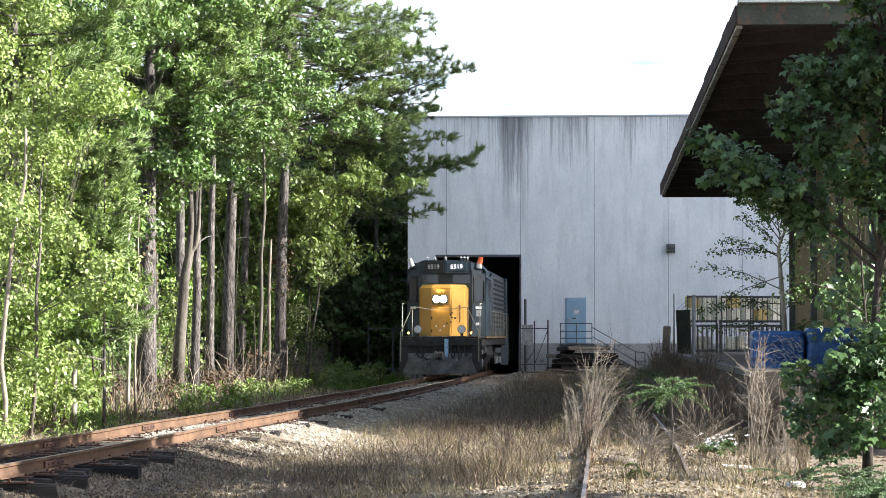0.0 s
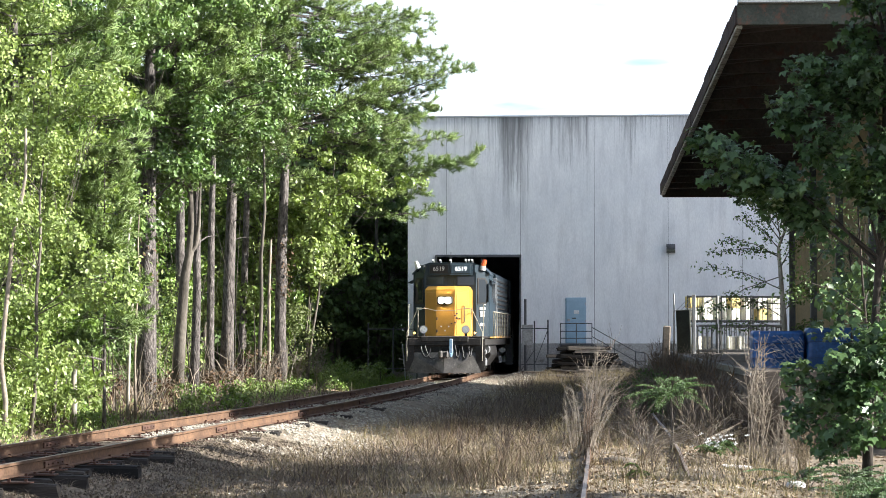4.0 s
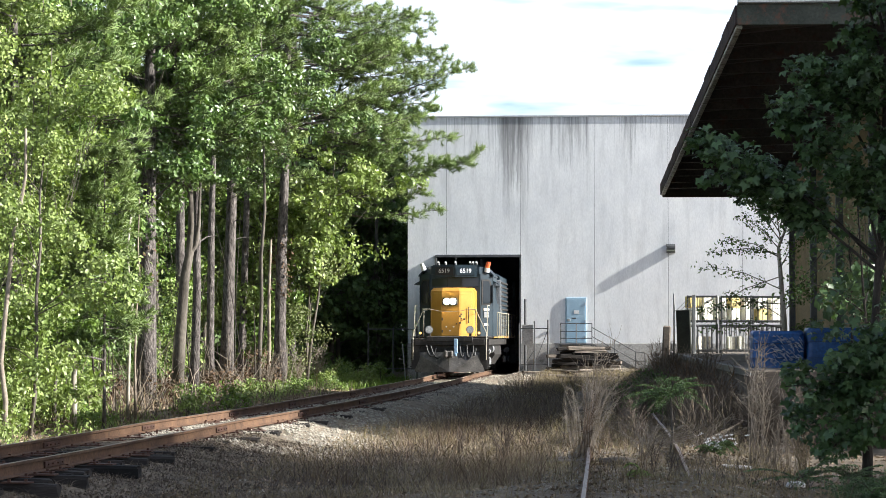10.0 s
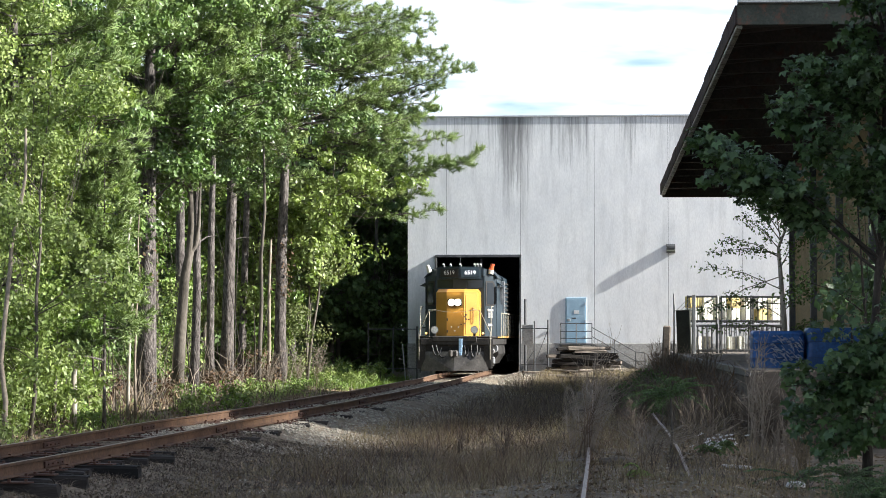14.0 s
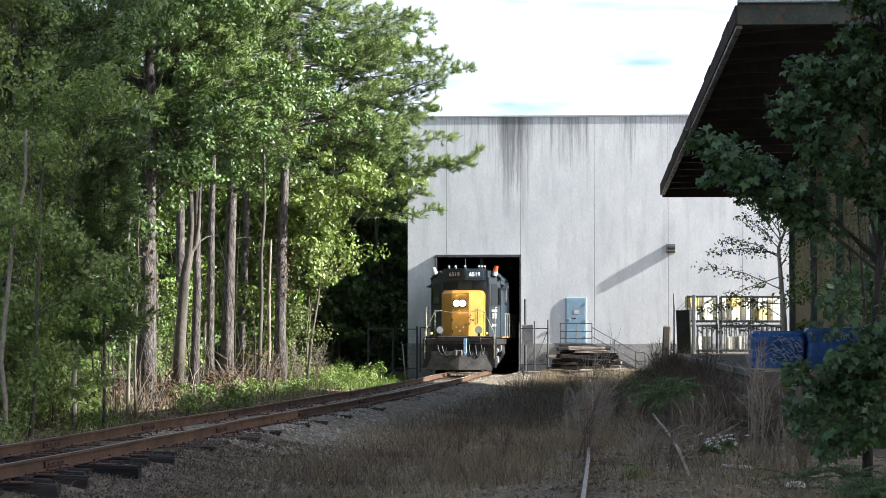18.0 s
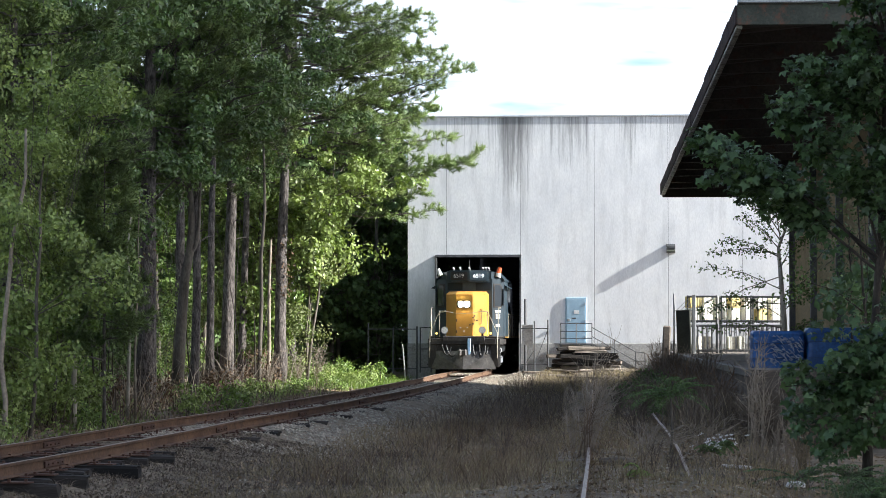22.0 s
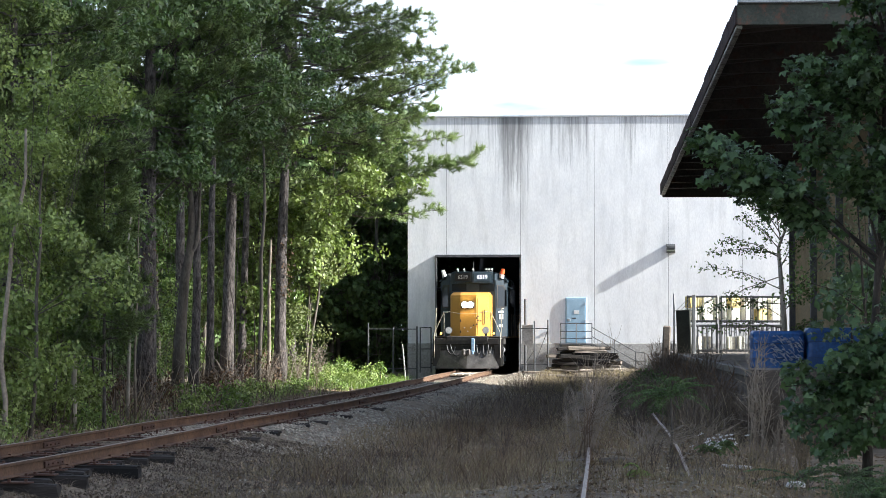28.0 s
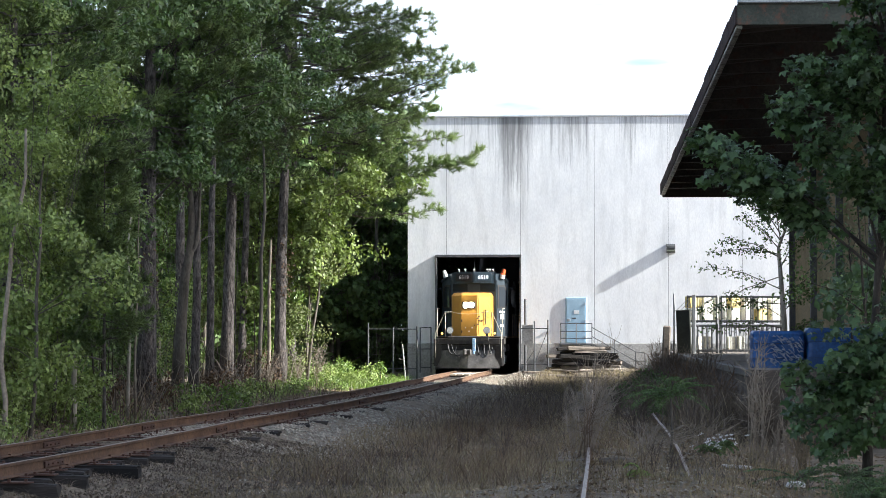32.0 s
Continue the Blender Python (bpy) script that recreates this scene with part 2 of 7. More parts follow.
    col = mixc(nt, col, (0.25, 0.25, 0.25), ramp(nt, (0, 0, 0), (0.6, 0.6, 0.6), spot, 0.67, 0.78))
    nt.links.new(col, bs.inputs["Base Color"])
    bs.inputs["Roughness"].default_value = 0.75
    bn = nt.nodes.new("ShaderNodeBump")
    bn.inputs["Strength"].default_value, bn.inputs["Distance"].default_value = 0.25, 0.01
    nt.links.new(fine, bn.inputs["Height"])
    nt.links.new(bn.outputs["Normal"], bs.inputs["Normal"])
    return mt


def ground_material():
    """Dry earth with leaf litter, grit and pale straw patches."""
    mt = bpy.data.materials.new("dry_ground")
    mt.use_nodes = True
    nt = mt.node_tree
    bs = nt.nodes["Principled BSDF"]
    geo = nt.nodes.new("ShaderNodeNewGeometry")
    pos = geo.outputs["Position"]
    n1 = noise_node(nt, pos, 0.35, 6)
    n2 = noise_node(nt, pos, 4.0, 6, 0.7)
    n3 = noise_node(nt, pos, 40.0, 3)
    col = ramp(nt, (0.09, 0.068, 0.045), (0.22, 0.175, 0.12), n1, 0.35, 0.65)
    col = mixc(nt, col, ramp(nt, (0.075, 0.055, 0.035), (0.30, 0.24, 0.17), n2, 0.35, 0.65), 0.6)
    col = mixc(nt, col, ramp(nt, (0.5, 0.5, 0.5), (1.4, 1.4, 1.4), n3), 1.0, "MULTIPLY")
    nt.links.new(col, bs.inputs["Base Color"])
    bs.inputs["Roughness"].default_value = 0.95
    bn = nt.nodes.new("ShaderNodeBump")
    bn.inputs["Strength"].default_value, bn.inputs["Distance"].default_value = 0.8, 0.05
    nt.links.new(n2, bn.inputs["Height"])
    nt.links.new(bn.outputs["Normal"], bs.inputs["Normal"])
    return mt


M_WALL = wall_material()
M_GROUND = ground_material()
M_PLINTH = material("bare_concrete", (0.30, 0.29, 0.27), (0.46, 0.45, 0.43), 0.9, 0.8, 14, 0.4, spots=(0.16, 0.15, 0.13))
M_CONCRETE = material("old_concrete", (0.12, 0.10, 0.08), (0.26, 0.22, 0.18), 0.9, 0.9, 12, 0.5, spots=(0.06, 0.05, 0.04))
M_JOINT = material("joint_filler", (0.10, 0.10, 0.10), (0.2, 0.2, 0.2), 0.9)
M_CAP = material("parapet_cap", (0.45, 0.46, 0.47), (0.6, 0.6, 0.6), 0.5, metal=0.4)
M_BLUEDOOR = material("pale_blue_paint", (0.27, 0.40, 0.50), (0.35, 0.49, 0.60), 0.5, 2, 30, 0.02, grain_amount=0.15)
M_STEEL = material("painted_grey_steel", (0.06, 0.065, 0.07), (0.14, 0.14, 0.14), 0.55, 3, 40, 0.2, metal=0.3)
M_GALV = material("galvanised_steel", (0.30, 0.31, 0.31), (0.50, 0.50, 0.50), 0.5, 3, 30, 0.2, metal=0.6)
M_RAIL = material("rusty_rail_steel", (0.075, 0.041, 0.024), (0.175, 0.100, 0.056), 0.8, 1.2, 25, 0.4, spots=(0.06, 0.032, 0.02), spot_cut=0.6)
M_BAR = material("dark_rusty_bar", (0.05, 0.028, 0.02), (0.12, 0.06, 0.04), 0.85, 3, 25, 0.4)
M_RAILTOP = material("worn_rail_head", (0.24, 0.18, 0.14), (0.42, 0.34, 0.28), 0.45, 3, 40, 0.1, metal=0.7)
M_TIE = material("weathered_tie_timber", (0.010, 0.0085, 0.0075), (0.045, 0.037, 0.031), 0.9, 2.0, 30, 0.6, stretch=(0.35, 3, 3), rnd=0.45)
M_STONE = material("limestone_ballast", (0.21, 0.188, 0.15), (0.43, 0.39, 0.315), 0.9, 6, 40, 0.3, island=True)
M_DIRTSTONE = material("dirty_stones", (0.080, 0.063, 0.044), (0.215, 0.172, 0.125), 0.9, 6, 40, 0.3, island=True)
M_OLDWOOD = material("grey_old_timber", (0.10, 0.08, 0.06), (0.28, 0.24, 0.20), 0.9, 2, 30, 0.6, stretch=(0.3, 3, 3), rnd=0.4)
M_ROOFSTEEL = material("rusty_corrugated_roof", (0.03, 0.023, 0.022), (0.07, 0.052, 0.048), 0.9, 1.5, 20, 0.3, spots=(0.10, 0.05, 0.03), spot_cut=0.6, spec=0.15)
M_TRIM = material("flaking_edge_trim", (0.16, 0.15, 0.13), (0.50, 0.49, 0.46), 0.7, 2.5, 20, 0.3, spots=(0.06, 0.045, 0.035), spot_cut=0.56)
M_DOCK = material("dark_dock_concrete", (0.055, 0.042, 0.034), (0.14, 0.115, 0.092), 0.9, 0.9, 12, 0.5, spots=(0.03, 0.024, 0.02))
M_OLIVE = material("dark_olive_board", (0.016, 0.018, 0.013), (0.042, 0.046, 0.034), 0.85, 2, 20, 0.3)
M_SOFFIT = material("dark_roof_underside", (0.040, 0.034, 0.032), (0.085, 0.070, 0.064), 0.8, 1.0, 14, 0.3, spots=(0.07, 0.035, 0.026), spot_cut=0.6)
M_FASCIA = material("weathered_fascia", (0.040, 0.045, 0.032), (0.088, 0.094, 0.070), 0.7, 1.5, 18, 0.2, spots=(0.13, 0.065, 0.04), spot_cut=0.6)
M_SHEDWALL = material("olive_brown_siding", (0.21, 0.16, 0.08), (0.33, 0.255, 0.14), 0.8, 0.8, 12, 0.2)
M_BARK = material("pine_bark", (0.014, 0.010, 0.009), (0.235, 0.205, 0.187), 0.95, 11, 24, 1.0, stretch=(1, 1, 0.36), depth=0.07)
M_BARK2 = material("smooth_hardwood_bark", (0.05, 0.042, 0.033), (0.19, 0.165, 0.135), 0.9, 3, 20, 0.6, stretch=(1, 1, 0.4), depth=0.02)
M_DARKBARK = material("dark_ridged_bark", (0.022, 0.018, 0.015), (0.085, 0.07, 0.055), 0.95, 6, 25, 0.8, stretch=(1, 1, 0.4), depth=0.02)
M_TWIG = material("bare_twigs", (0.16, 0.13, 0.098), (0.37, 0.315, 0.25), 0.9, 3, 20, 0.2)
M_PALESTEM = material("barkless_pale_wood", (0.28, 0.24, 0.19), (0.55, 0.50, 0.42), 0.8, 4, 25, 0.4, stretch=(1, 1, 0.3))
M_NEEDLE = material("pine_needles", (0.113, 0.174, 0.053), (0.260, 0.328, 0.122), 0.5, 0.5, 3, 0, island=True, through_light=0.12)
M_LEAF = material("broad_leaves", (0.078, 0.142, 0.022), (0.20, 0.272, 0.066), 0.4, 0.5, 3, 0, island=True, through_light=0.17, spec=0.34)
M_DULLGREEN = material("dull_olive_leaves", (0.11, 0.14, 0.05), (0.26, 0.28, 0.13), 0.6, 0.5, 3, 0, island=True, through_light=0.15, spec=0.2)
M_GLOSSY = material("glossy_broad_leaves", (0.070, 0.132, 0.030), (0.18, 0.250, 0.075), 0.34, 0.5, 3, 0, island=True, through_light=0.12, spec=0.5)
# Darkened leaf tone; deep in the wood it stands in for shade.
M_LEAF2 = material("dark_and_shade_toned_leaves", (0.062, 0.105, 0.038), (0.140, 0.200, 0.072), 0.55, 0.6, 3, 0, island=True, through_light=0.15, spec=0.2)
M_LEAF3 = material("yellow_green_leaves", (0.145, 0.205, 0.052), (0.325, 0.385, 0.140), 0.42, 0.6, 3, 0, island=True, through_light=0.22, spec=0.34)
M_STAR = material("star_shaped_leaves", (0.046, 0.088, 0.032), (0.115, 0.180, 0.066), 0.4, 0.8, 3, 0, island=True, through_light=0.12, spec=0.45)
M_STRAW = material("dry_grass", (0.15, 0.112, 0.072), (0.34, 0.275, 0.195), 0.9, 0.6, 3, 0, island=True, through_light=0.2)
M_STALK = material("reddish_dead_grass", (0.075, 0.050, 0.036), (0.23, 0.162, 0.112), 0.9, 0.6, 3, 0, island=True, through_light=0.12)
M_WEED = material("brown_dead_weeds", (0.068, 0.052, 0.039), (0.195, 0.154, 0.117), 0.9, 0.6, 3, 0, island=True)
M_FEATHER = material("grey_green_leaflets", (0.06, 0.11, 0.035), (0.125, 0.185, 0.06), 0.55, 0.6, 3, 0, island=True, through_light=0.15)
M_DULL = material("dull_brown_leaves", (0.07, 0.055, 0.038), (0.24, 0.195, 0.135), 0.9, 0.6, 3, 0, island=True)
M_RUST = material("withered_brown_leaves", (0.06, 0.036, 0.022), (0.17, 0.105, 0.06), 0.85, 0.6, 3, 0, island=True, through_light=0.1)
M_LITTER = material("fallen_leaf_litter", (0.14, 0.10, 0.062), (0.37, 0.285, 0.185), 0.9, 0.6, 3, 0, island=True)

# ---- main track: centre line, straight at the warehouse, easing left ----
LINE = [(-8.9, 5.0), (-7.15, 20.0), (-6.27, 28.0), (-4.50, 44.0), (-2.18, 64.0), (-0.23, 85.0), (0.52, 95.0), (1.30, 104.0), (2.10, 112.0), (3.0, 120.0), (4.15, 130.0), (7.1, 155.0)]


def line_x(y):
    """Centre of the main track at depth y (smooth through the plan's points)."""
    p = LINE
    i = 1
    while i < len(p) - 3 and p[i + 1][1] < y:
        i += 1
    (x0, y0), (x1, y1), (x2, y2), (x3, y3) = p[i - 1], p[i], p[i + 1], p[i + 2]
    t = (y - y1) / (y2 - y1)
    m1, m2 = (x2 - x0) / (y2 - y0) * (y2 - y1), (x3 - x1) / (y3 - y1) * (y2 - y1)
    return (2 * t ** 3 - 3 * t ** 2 + 1) * x1 + (t ** 3 - 2 * t ** 2 + t) * m1 + (3 * t ** 2 - 2 * t ** 3) * x2 + (t ** 3 - t ** 2) * m2


def line_dir(y):
    return Vector((line_x(y + 0.5) - line_x(y - 0.5), 1.0, 0)).normalized()


def smooth01(a, b, x):
    t = min(max((x - a) / (b - a), 0), 1)
    return t * t * (3 - 2 * t)


def ground_z(x, y):
    """Height of the ground: ballast bank, ditch, forest floor and the yard."""
    yy = min(max(y, 6), 150)
    d = x - line_x(yy)
    if d > 0:
        z = -0.25 - 0.30 * smooth01(1.0, 3.4, d)
        z += 0.17 * smooth01(60, 95, y) * smooth01(1.4, 3.0, d)
    else:
        z = -0.25 - 0.37 * smooth01(1.3, 2.9, -d) + 0.26 * smooth01(3.2, 9.0, -d)
    z += 0.055 * smooth01(32.5, 36.5, y) * (1 - smooth01(1.3, 1.8, abs(d)))
    z += 0.32 * smooth01(88, 104, y) * smooth01(1.2, 2.6, d)
    if d > 0:
        z -= 0.06 * (1 - smooth01(32.5, 36, y)) * smooth01(0.75, 1.25, d) * (1 - smooth01(2.0, 4.0, d))
    z += 0.12 * (1 - smooth01(1.0, 2.2, abs(x * CA - y * SA - 0.59)))
    if abs(d) > 1.4:
        z += 0.10 * (noise.noise((x * 0.35, y * 0.35, 3.1))) + 0.05 * noise.noise((x * 1.3, y * 1.3, 7.7))
    return z


def build_ground():
    xs = [-1500, -600, -250, -120, -70, -45] + [-34 + 2 * i for i in range(8)] + [-18.4 + 0.4 * i for i in range(92)] + [19 + 2 * i for i in range(8)] + [40, 60, 110, 250, 600, 1500]
    ys = [-1500, -500, -200, -80, -30, -10, 0, 8, 14, 18] + [20 + 0.5 * i for i in range(180)] + [111 + 3 * i for i in range(16)] + [170, 200, 260, 400, 700, 1500]
    g = Geo()
    g.v = [(x, y, ground_z(x, y) if abs(x) < 60 and -20 < y < 220 else -0.4) for y in ys for x in xs]
    n = len(xs)
    g.f = [(j * n + i, j * n + i + 1, (j + 1) * n + i + 1, (j + 1) * n + i) for j in range(len(ys) - 1) for i in range(n - 1)]
    return solid("ground", g, M_GROUND, "dry earth yard with leaf litter and weeds", "ground", kind="structure", smooth=True)


build_ground()

RAIL_PROFILE = [(-0.075, -0.175), (0.075, -0.175), (0.075, -0.163), (0.014, -0.148), (0.010, -0.045), (0.036, -0.034), (0.036, -0.006), (0.028, 0.0),
                (-0.028, 0.0), (-0.036, -0.006), (-0.036, -0.034), (-0.010, -0.045), (-0.014, -0.148), (-0.075, -0.163)]


def rail_geo(path):
    """A rail drawn along (x, y, z) points of its head."""
    g, n = Geo(), len(RAIL_PROFILE)
    for i, p in enumerate(path):
        a, b = Vector(path[max(i - 1, 0)]), Vector(path[min(i + 1, len(path) - 1)])
        d = (b - a)
        d.z = 0
        d.normalize()
        s = Vector((d.y, -d.x, 0))
        g.v.extend(tuple(Vector(p) + s * q[0] + Vector((0, 0, q[1]))) for q in RAIL_PROFILE)
        if i:
            g.f.extend(((i - 1) * n + k, (i - 1) * n + (k + 1) % n, i * n + (k + 1) % n, i * n + k) for k in range(n))
    g.f.append(tuple(range(n)))
    g.f.append(tuple(range((len(path) - 1) * n, len(path) * n))[::-1])
    return g


def wave(y, k):
    """Old uneven rails dip a few centimetres."""
    return 0.022 * noise.noise((y * 0.16, k * 5.3, 0.2))


def build_track():
    tr = thing("railway_track", "rusty rails on weathered wooden ties in ballast", "railway track", kind="structure")
    for side in (-1, 1):
        path = []
        for i in range(0, 272):
            y = 14 + i * 0.5
            d = line_dir(y)
            path.append((line_x(y) + side * 0.755 * d.y, y - side * 0.755 * d.x, wave(y, side)))
        rl = part("rail", rail_geo(path), M_RAIL, tr, "rusty brown steel rail")
        top = Geo()
        for i, p in enumerate(path):
            for q in (-0.031, 0.031):
                top.v.append((p[0] + q, p[1], p[2] + 0.002))
            if i:
                top.f.append((2 * i - 2, 2 * i - 1, 2 * i + 1, 2 * i))
        part("running_surface", top, M_RAILTOP, rl, "worn rail head")
        joints = (30.5, 41.3, 49.6, 58.0, 67.5, 78.0) if side > 0 else (35.6, 41.9, 49.5, 56.4, 66.5, 72.5)
        for y in joints:
            d = line_dir(y)
            x = line_x(y) + side * 0.755 * d.y
            g = Geo()
            for s in (-1, 1):
                g.box((s * 0.028, 0, -0.095), (0.03, 0.9, 0.085), 0.008)
                for k in (-0.33, -0.12, 0.12, 0.33):
                    g.box((s * 0.050, k, -0.095), (0.026, 0.024, 0.024), 0.004)
            part("joint_bar", g, M_BAR, rl, "bolted joint bar", m=pose(x, y - side * 0.755 * d.x, wave(y, side), 0, 0, -math.degrees(math.atan2(d.x, d.y))))
    rg = random.Random(14)
    kinds = []
    for k in range(8):      # split, worn timbers
        L, w, g1 = rg.uniform(2.40, 2.75), rg.uniform(0.19, 0.24), Geo()
        outline = [(-0.5, -0.09), (0.5, -0.09), (0.5, 0.05), (0.40, 0.085), (0.08, 0.088), (0.03, 0.07), (-0.02, 0.088), (-0.42, 0.085), (-0.5, 0.05)]
        n = len(outline)
        for j in range(10):
            t = -1 + 2 * j / 9
            for q, (a, b) in enumerate(outline):
                ragged = rg.uniform(-0.035, 0.015) if j in (0, 9) else rg.uniform(-0.05, 0.05)
                rot = 0.012 * noise.noise((t * 3, q * 0.9, k * 4.1)) + (rg.uniform(-0.02, 0.0) if b > 0.04 and abs(t) > 0.9 else 0.0)
                g1.v.append((t * L / 2 + ragged * (1 if t > 0 else -1), a * w + 0.014 * noise.noise((t * 4, q, k)), b + rot))
            if j:
                g1.f.extend(((j - 1) * n + q, (j - 1) * n + (q + 1) % n, j * n + (q + 1) % n, j * n + q) for q in range(n))
        g1.f.append(tuple(range(n)))
        g1.f.append(tuple(range(9 * n, 10 * n))[::-1])
        kinds.append(g1.mesh("tie", M_TIE))
    spike = Geo()
    for s in (-1, 1):
        spike.box((s * 0.755, 0, 0.098), (0.36, 0.19, 0.016))
        for k in (-0.09, 0.09):
            spike.box((s * 0.755 + k, 0.05 * (1 if k > 0 else -1), 0.12), (0.035, 0.03, 0.035))
    m2 = spike.mesh("tie_plates", M_BAR)
    rg = random.Random(4)
    y = 18.0
    while y < 128:
        d = line_dir(y)
        tilt = rg.uniform(-6, 6)
        t = part("tie", rg.choice(kinds), None, tr, m=pose(line_x(y) + (rg.uniform(-0.35, 0.38) if y < 60 else rg.uniform(-0.12, 0.14)), y, -0.275 + rg.uniform(-0.012, 0.004), rg.uniform(-1, 1), 0, -math.degrees(math.atan2(d.x, d.y)) + tilt))
        part("tie_plates", m2, None, t, m=pose(0, 0, 0, 0, 0, -tilt))
        y += rg.uniform(0.52, 0.62)


build_track()


def build_siding():
    sd = thing("siding_track", "abandoned rusty siding half buried in dry weeds", "railway track", kind="structure")
    for u in (-0.165, 1.345):
        path = [tuple(bp(u + 0.03 * noise.noise((v * 0.1, u, 2)), v, -0.275 - (0.26 * (1 - smooth01(29, 39, v)) if u > 1 else 0.0) + 0.02 * noise.noise((v * 0.2, u, 5)))) for v in [20 + 0.7 * i for i in range(103)]]
        rl = part("rail", rail_geo(path), M_RAIL, sd, "dull rusty rail")
        top = Geo()
        for i, p in enumerate(path):
            for q in (-0.026, 0.026):
                top.v.append((p[0] + q, p[1], p[2] + 0.002))
            if i:
                top.f.append((2 * i - 2, 2 * i - 1, 2 * i + 1, 2 * i))
        part("running_surface", top, M_RAILTOP, rl, "weathered rail head")
    m1 = Geo().box((0, 0, 0), (2.5, 0.22, 0.16), 0.025).mesh("tie", M_OLDWOOD)
    rg = random.Random(9)
    v = 22.0
    while v < 90:
        p = bp(0.59 + rg.uniform(-0.08, 0.08), v)
        part("tie", m1, None, sd, m=pose(p.x, p.y, -0.535 + rg.uniform(-0.03, 0.02), 0, 0, -AXIS + rg.uniform(-3, 3)))
        v += rg.uniform(0.55, 0.75)


build_siding()

# ---- warehouse ----
WV = 105.86          # plane of the end wall
TOP = 11.87
PL, PR, PT = -7.60, -3.59, 5.39     # portal
WL, WR = -8.92, 27.4


def build_warehouse():
    wh = thing("warehouse", "large white tilt-up concrete warehouse with black mould streaks", "warehouse", B)
    seams = [WL, -7.09, -3.62, -0.16, 3.28, 6.71, 10.15, 13.6, 17.05, 20.5, 23.95, WR]
    th = 0.24
    for a, b in zip(seams[:-1], seams[1:]):
        g = Geo()
        a2, b2 = a + 0.008, b - 0.008
        lo = 1.26
        if b <= PL + 0.6 or a >= PR - 0.1:
            x0, x1 = max(a2, WL), b2
            if a < PL < b:      # strip left of the portal and over it
                g.box(((a2 + PL) / 2, WV + th / 2, (lo + PT) / 2), (PL - a2, th, PT - lo))
                g.box(((a2 + b2) / 2, WV + th / 2, (PT + TOP) / 2), (b2 - a2, th, TOP - PT))
            else:
                g.box(((x0 + x1) / 2, WV + th / 2, (lo + TOP) / 2), (x1 - x0, th, TOP - lo))
        else:
            g.box(((a2 + b2) / 2, WV + th / 2, (PT + TOP) / 2), (b2 - a2, th, TOP - PT))
        part("wall_panel", g, M_WALL, wh, "white painted concrete panel")
    for s in seams[1:-1]:
        z0 = PT if PL < s < PR else 1.26
        part("panel_joint", Geo().box((s, WV + 0.15, (z0 + TOP) / 2), (0.03, 0.2, TOP - z0 - 0.05)), M_JOINT, wh)
    g = Geo()
    g.box(((WL + PL) / 2, WV + 0.11, 0.43), (PL - WL, 0.26, 1.65), 0.01)
    part("plinth", g, M_PLINTH, wh, "bare grey concrete base")
    g = Geo()
    g.box(((PR + WR) / 2, WV + 0.11, 0.43), (WR - PR, 0.26, 1.65), 0.01)
    part("plinth", g, M_PLINTH, wh, "bare grey concrete base")
    g = Geo()
    g.box(((WL + WR) / 2, WV + 0.12, TOP + 0.04), (WR - WL + 0.1, 0.36, 0.09), 0.01)
    part("parapet_cap", g, M_CAP, wh, "thin metal parapet cap")
    for x in (PL + 0.03, PR - 0.03):
        part("portal_jamb", Geo().box((x, WV + 0.05, PT / 2), (0.08, 0.42, PT), 0.01), M_STEEL, wh, "dark steel jamb")
    part("portal_lintel", Geo().box(((PL + PR) / 2, WV + 0.05, PT - 0.04), (PR - PL, 0.42, 0.12), 0.01), M_STEEL, wh, "dark steel lintel")
    # side walls, rear wall and inner hall
    g = Geo()
    g.box((WL + 0.12, WV + 30.3, TOP / 2 - 0.3), (0.24, 60, TOP + 0.6))
    part("side_wall", g, M_WALL, wh)
    g = Geo()
    g.box((WR - 0.12, WV + 30.3, TOP / 2 - 0.3), (0.24, 60, TOP + 0.6))
    part("side_wall", g, M_WALL, wh)
    part("rear_wall", Geo().box(((WL + WR) / 2, WV + 60.5, TOP / 2 - 0.3), (WR - WL, 0.24, TOP + 0.6)), M_WALL, wh)
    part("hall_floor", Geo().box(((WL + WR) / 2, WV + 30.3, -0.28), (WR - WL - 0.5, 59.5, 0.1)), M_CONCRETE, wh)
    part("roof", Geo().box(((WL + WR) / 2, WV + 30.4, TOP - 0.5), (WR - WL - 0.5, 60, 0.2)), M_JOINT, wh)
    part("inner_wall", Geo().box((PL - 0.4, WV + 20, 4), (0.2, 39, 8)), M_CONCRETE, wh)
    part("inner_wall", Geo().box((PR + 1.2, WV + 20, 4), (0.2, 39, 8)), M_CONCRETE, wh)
    return wh


build_warehouse()

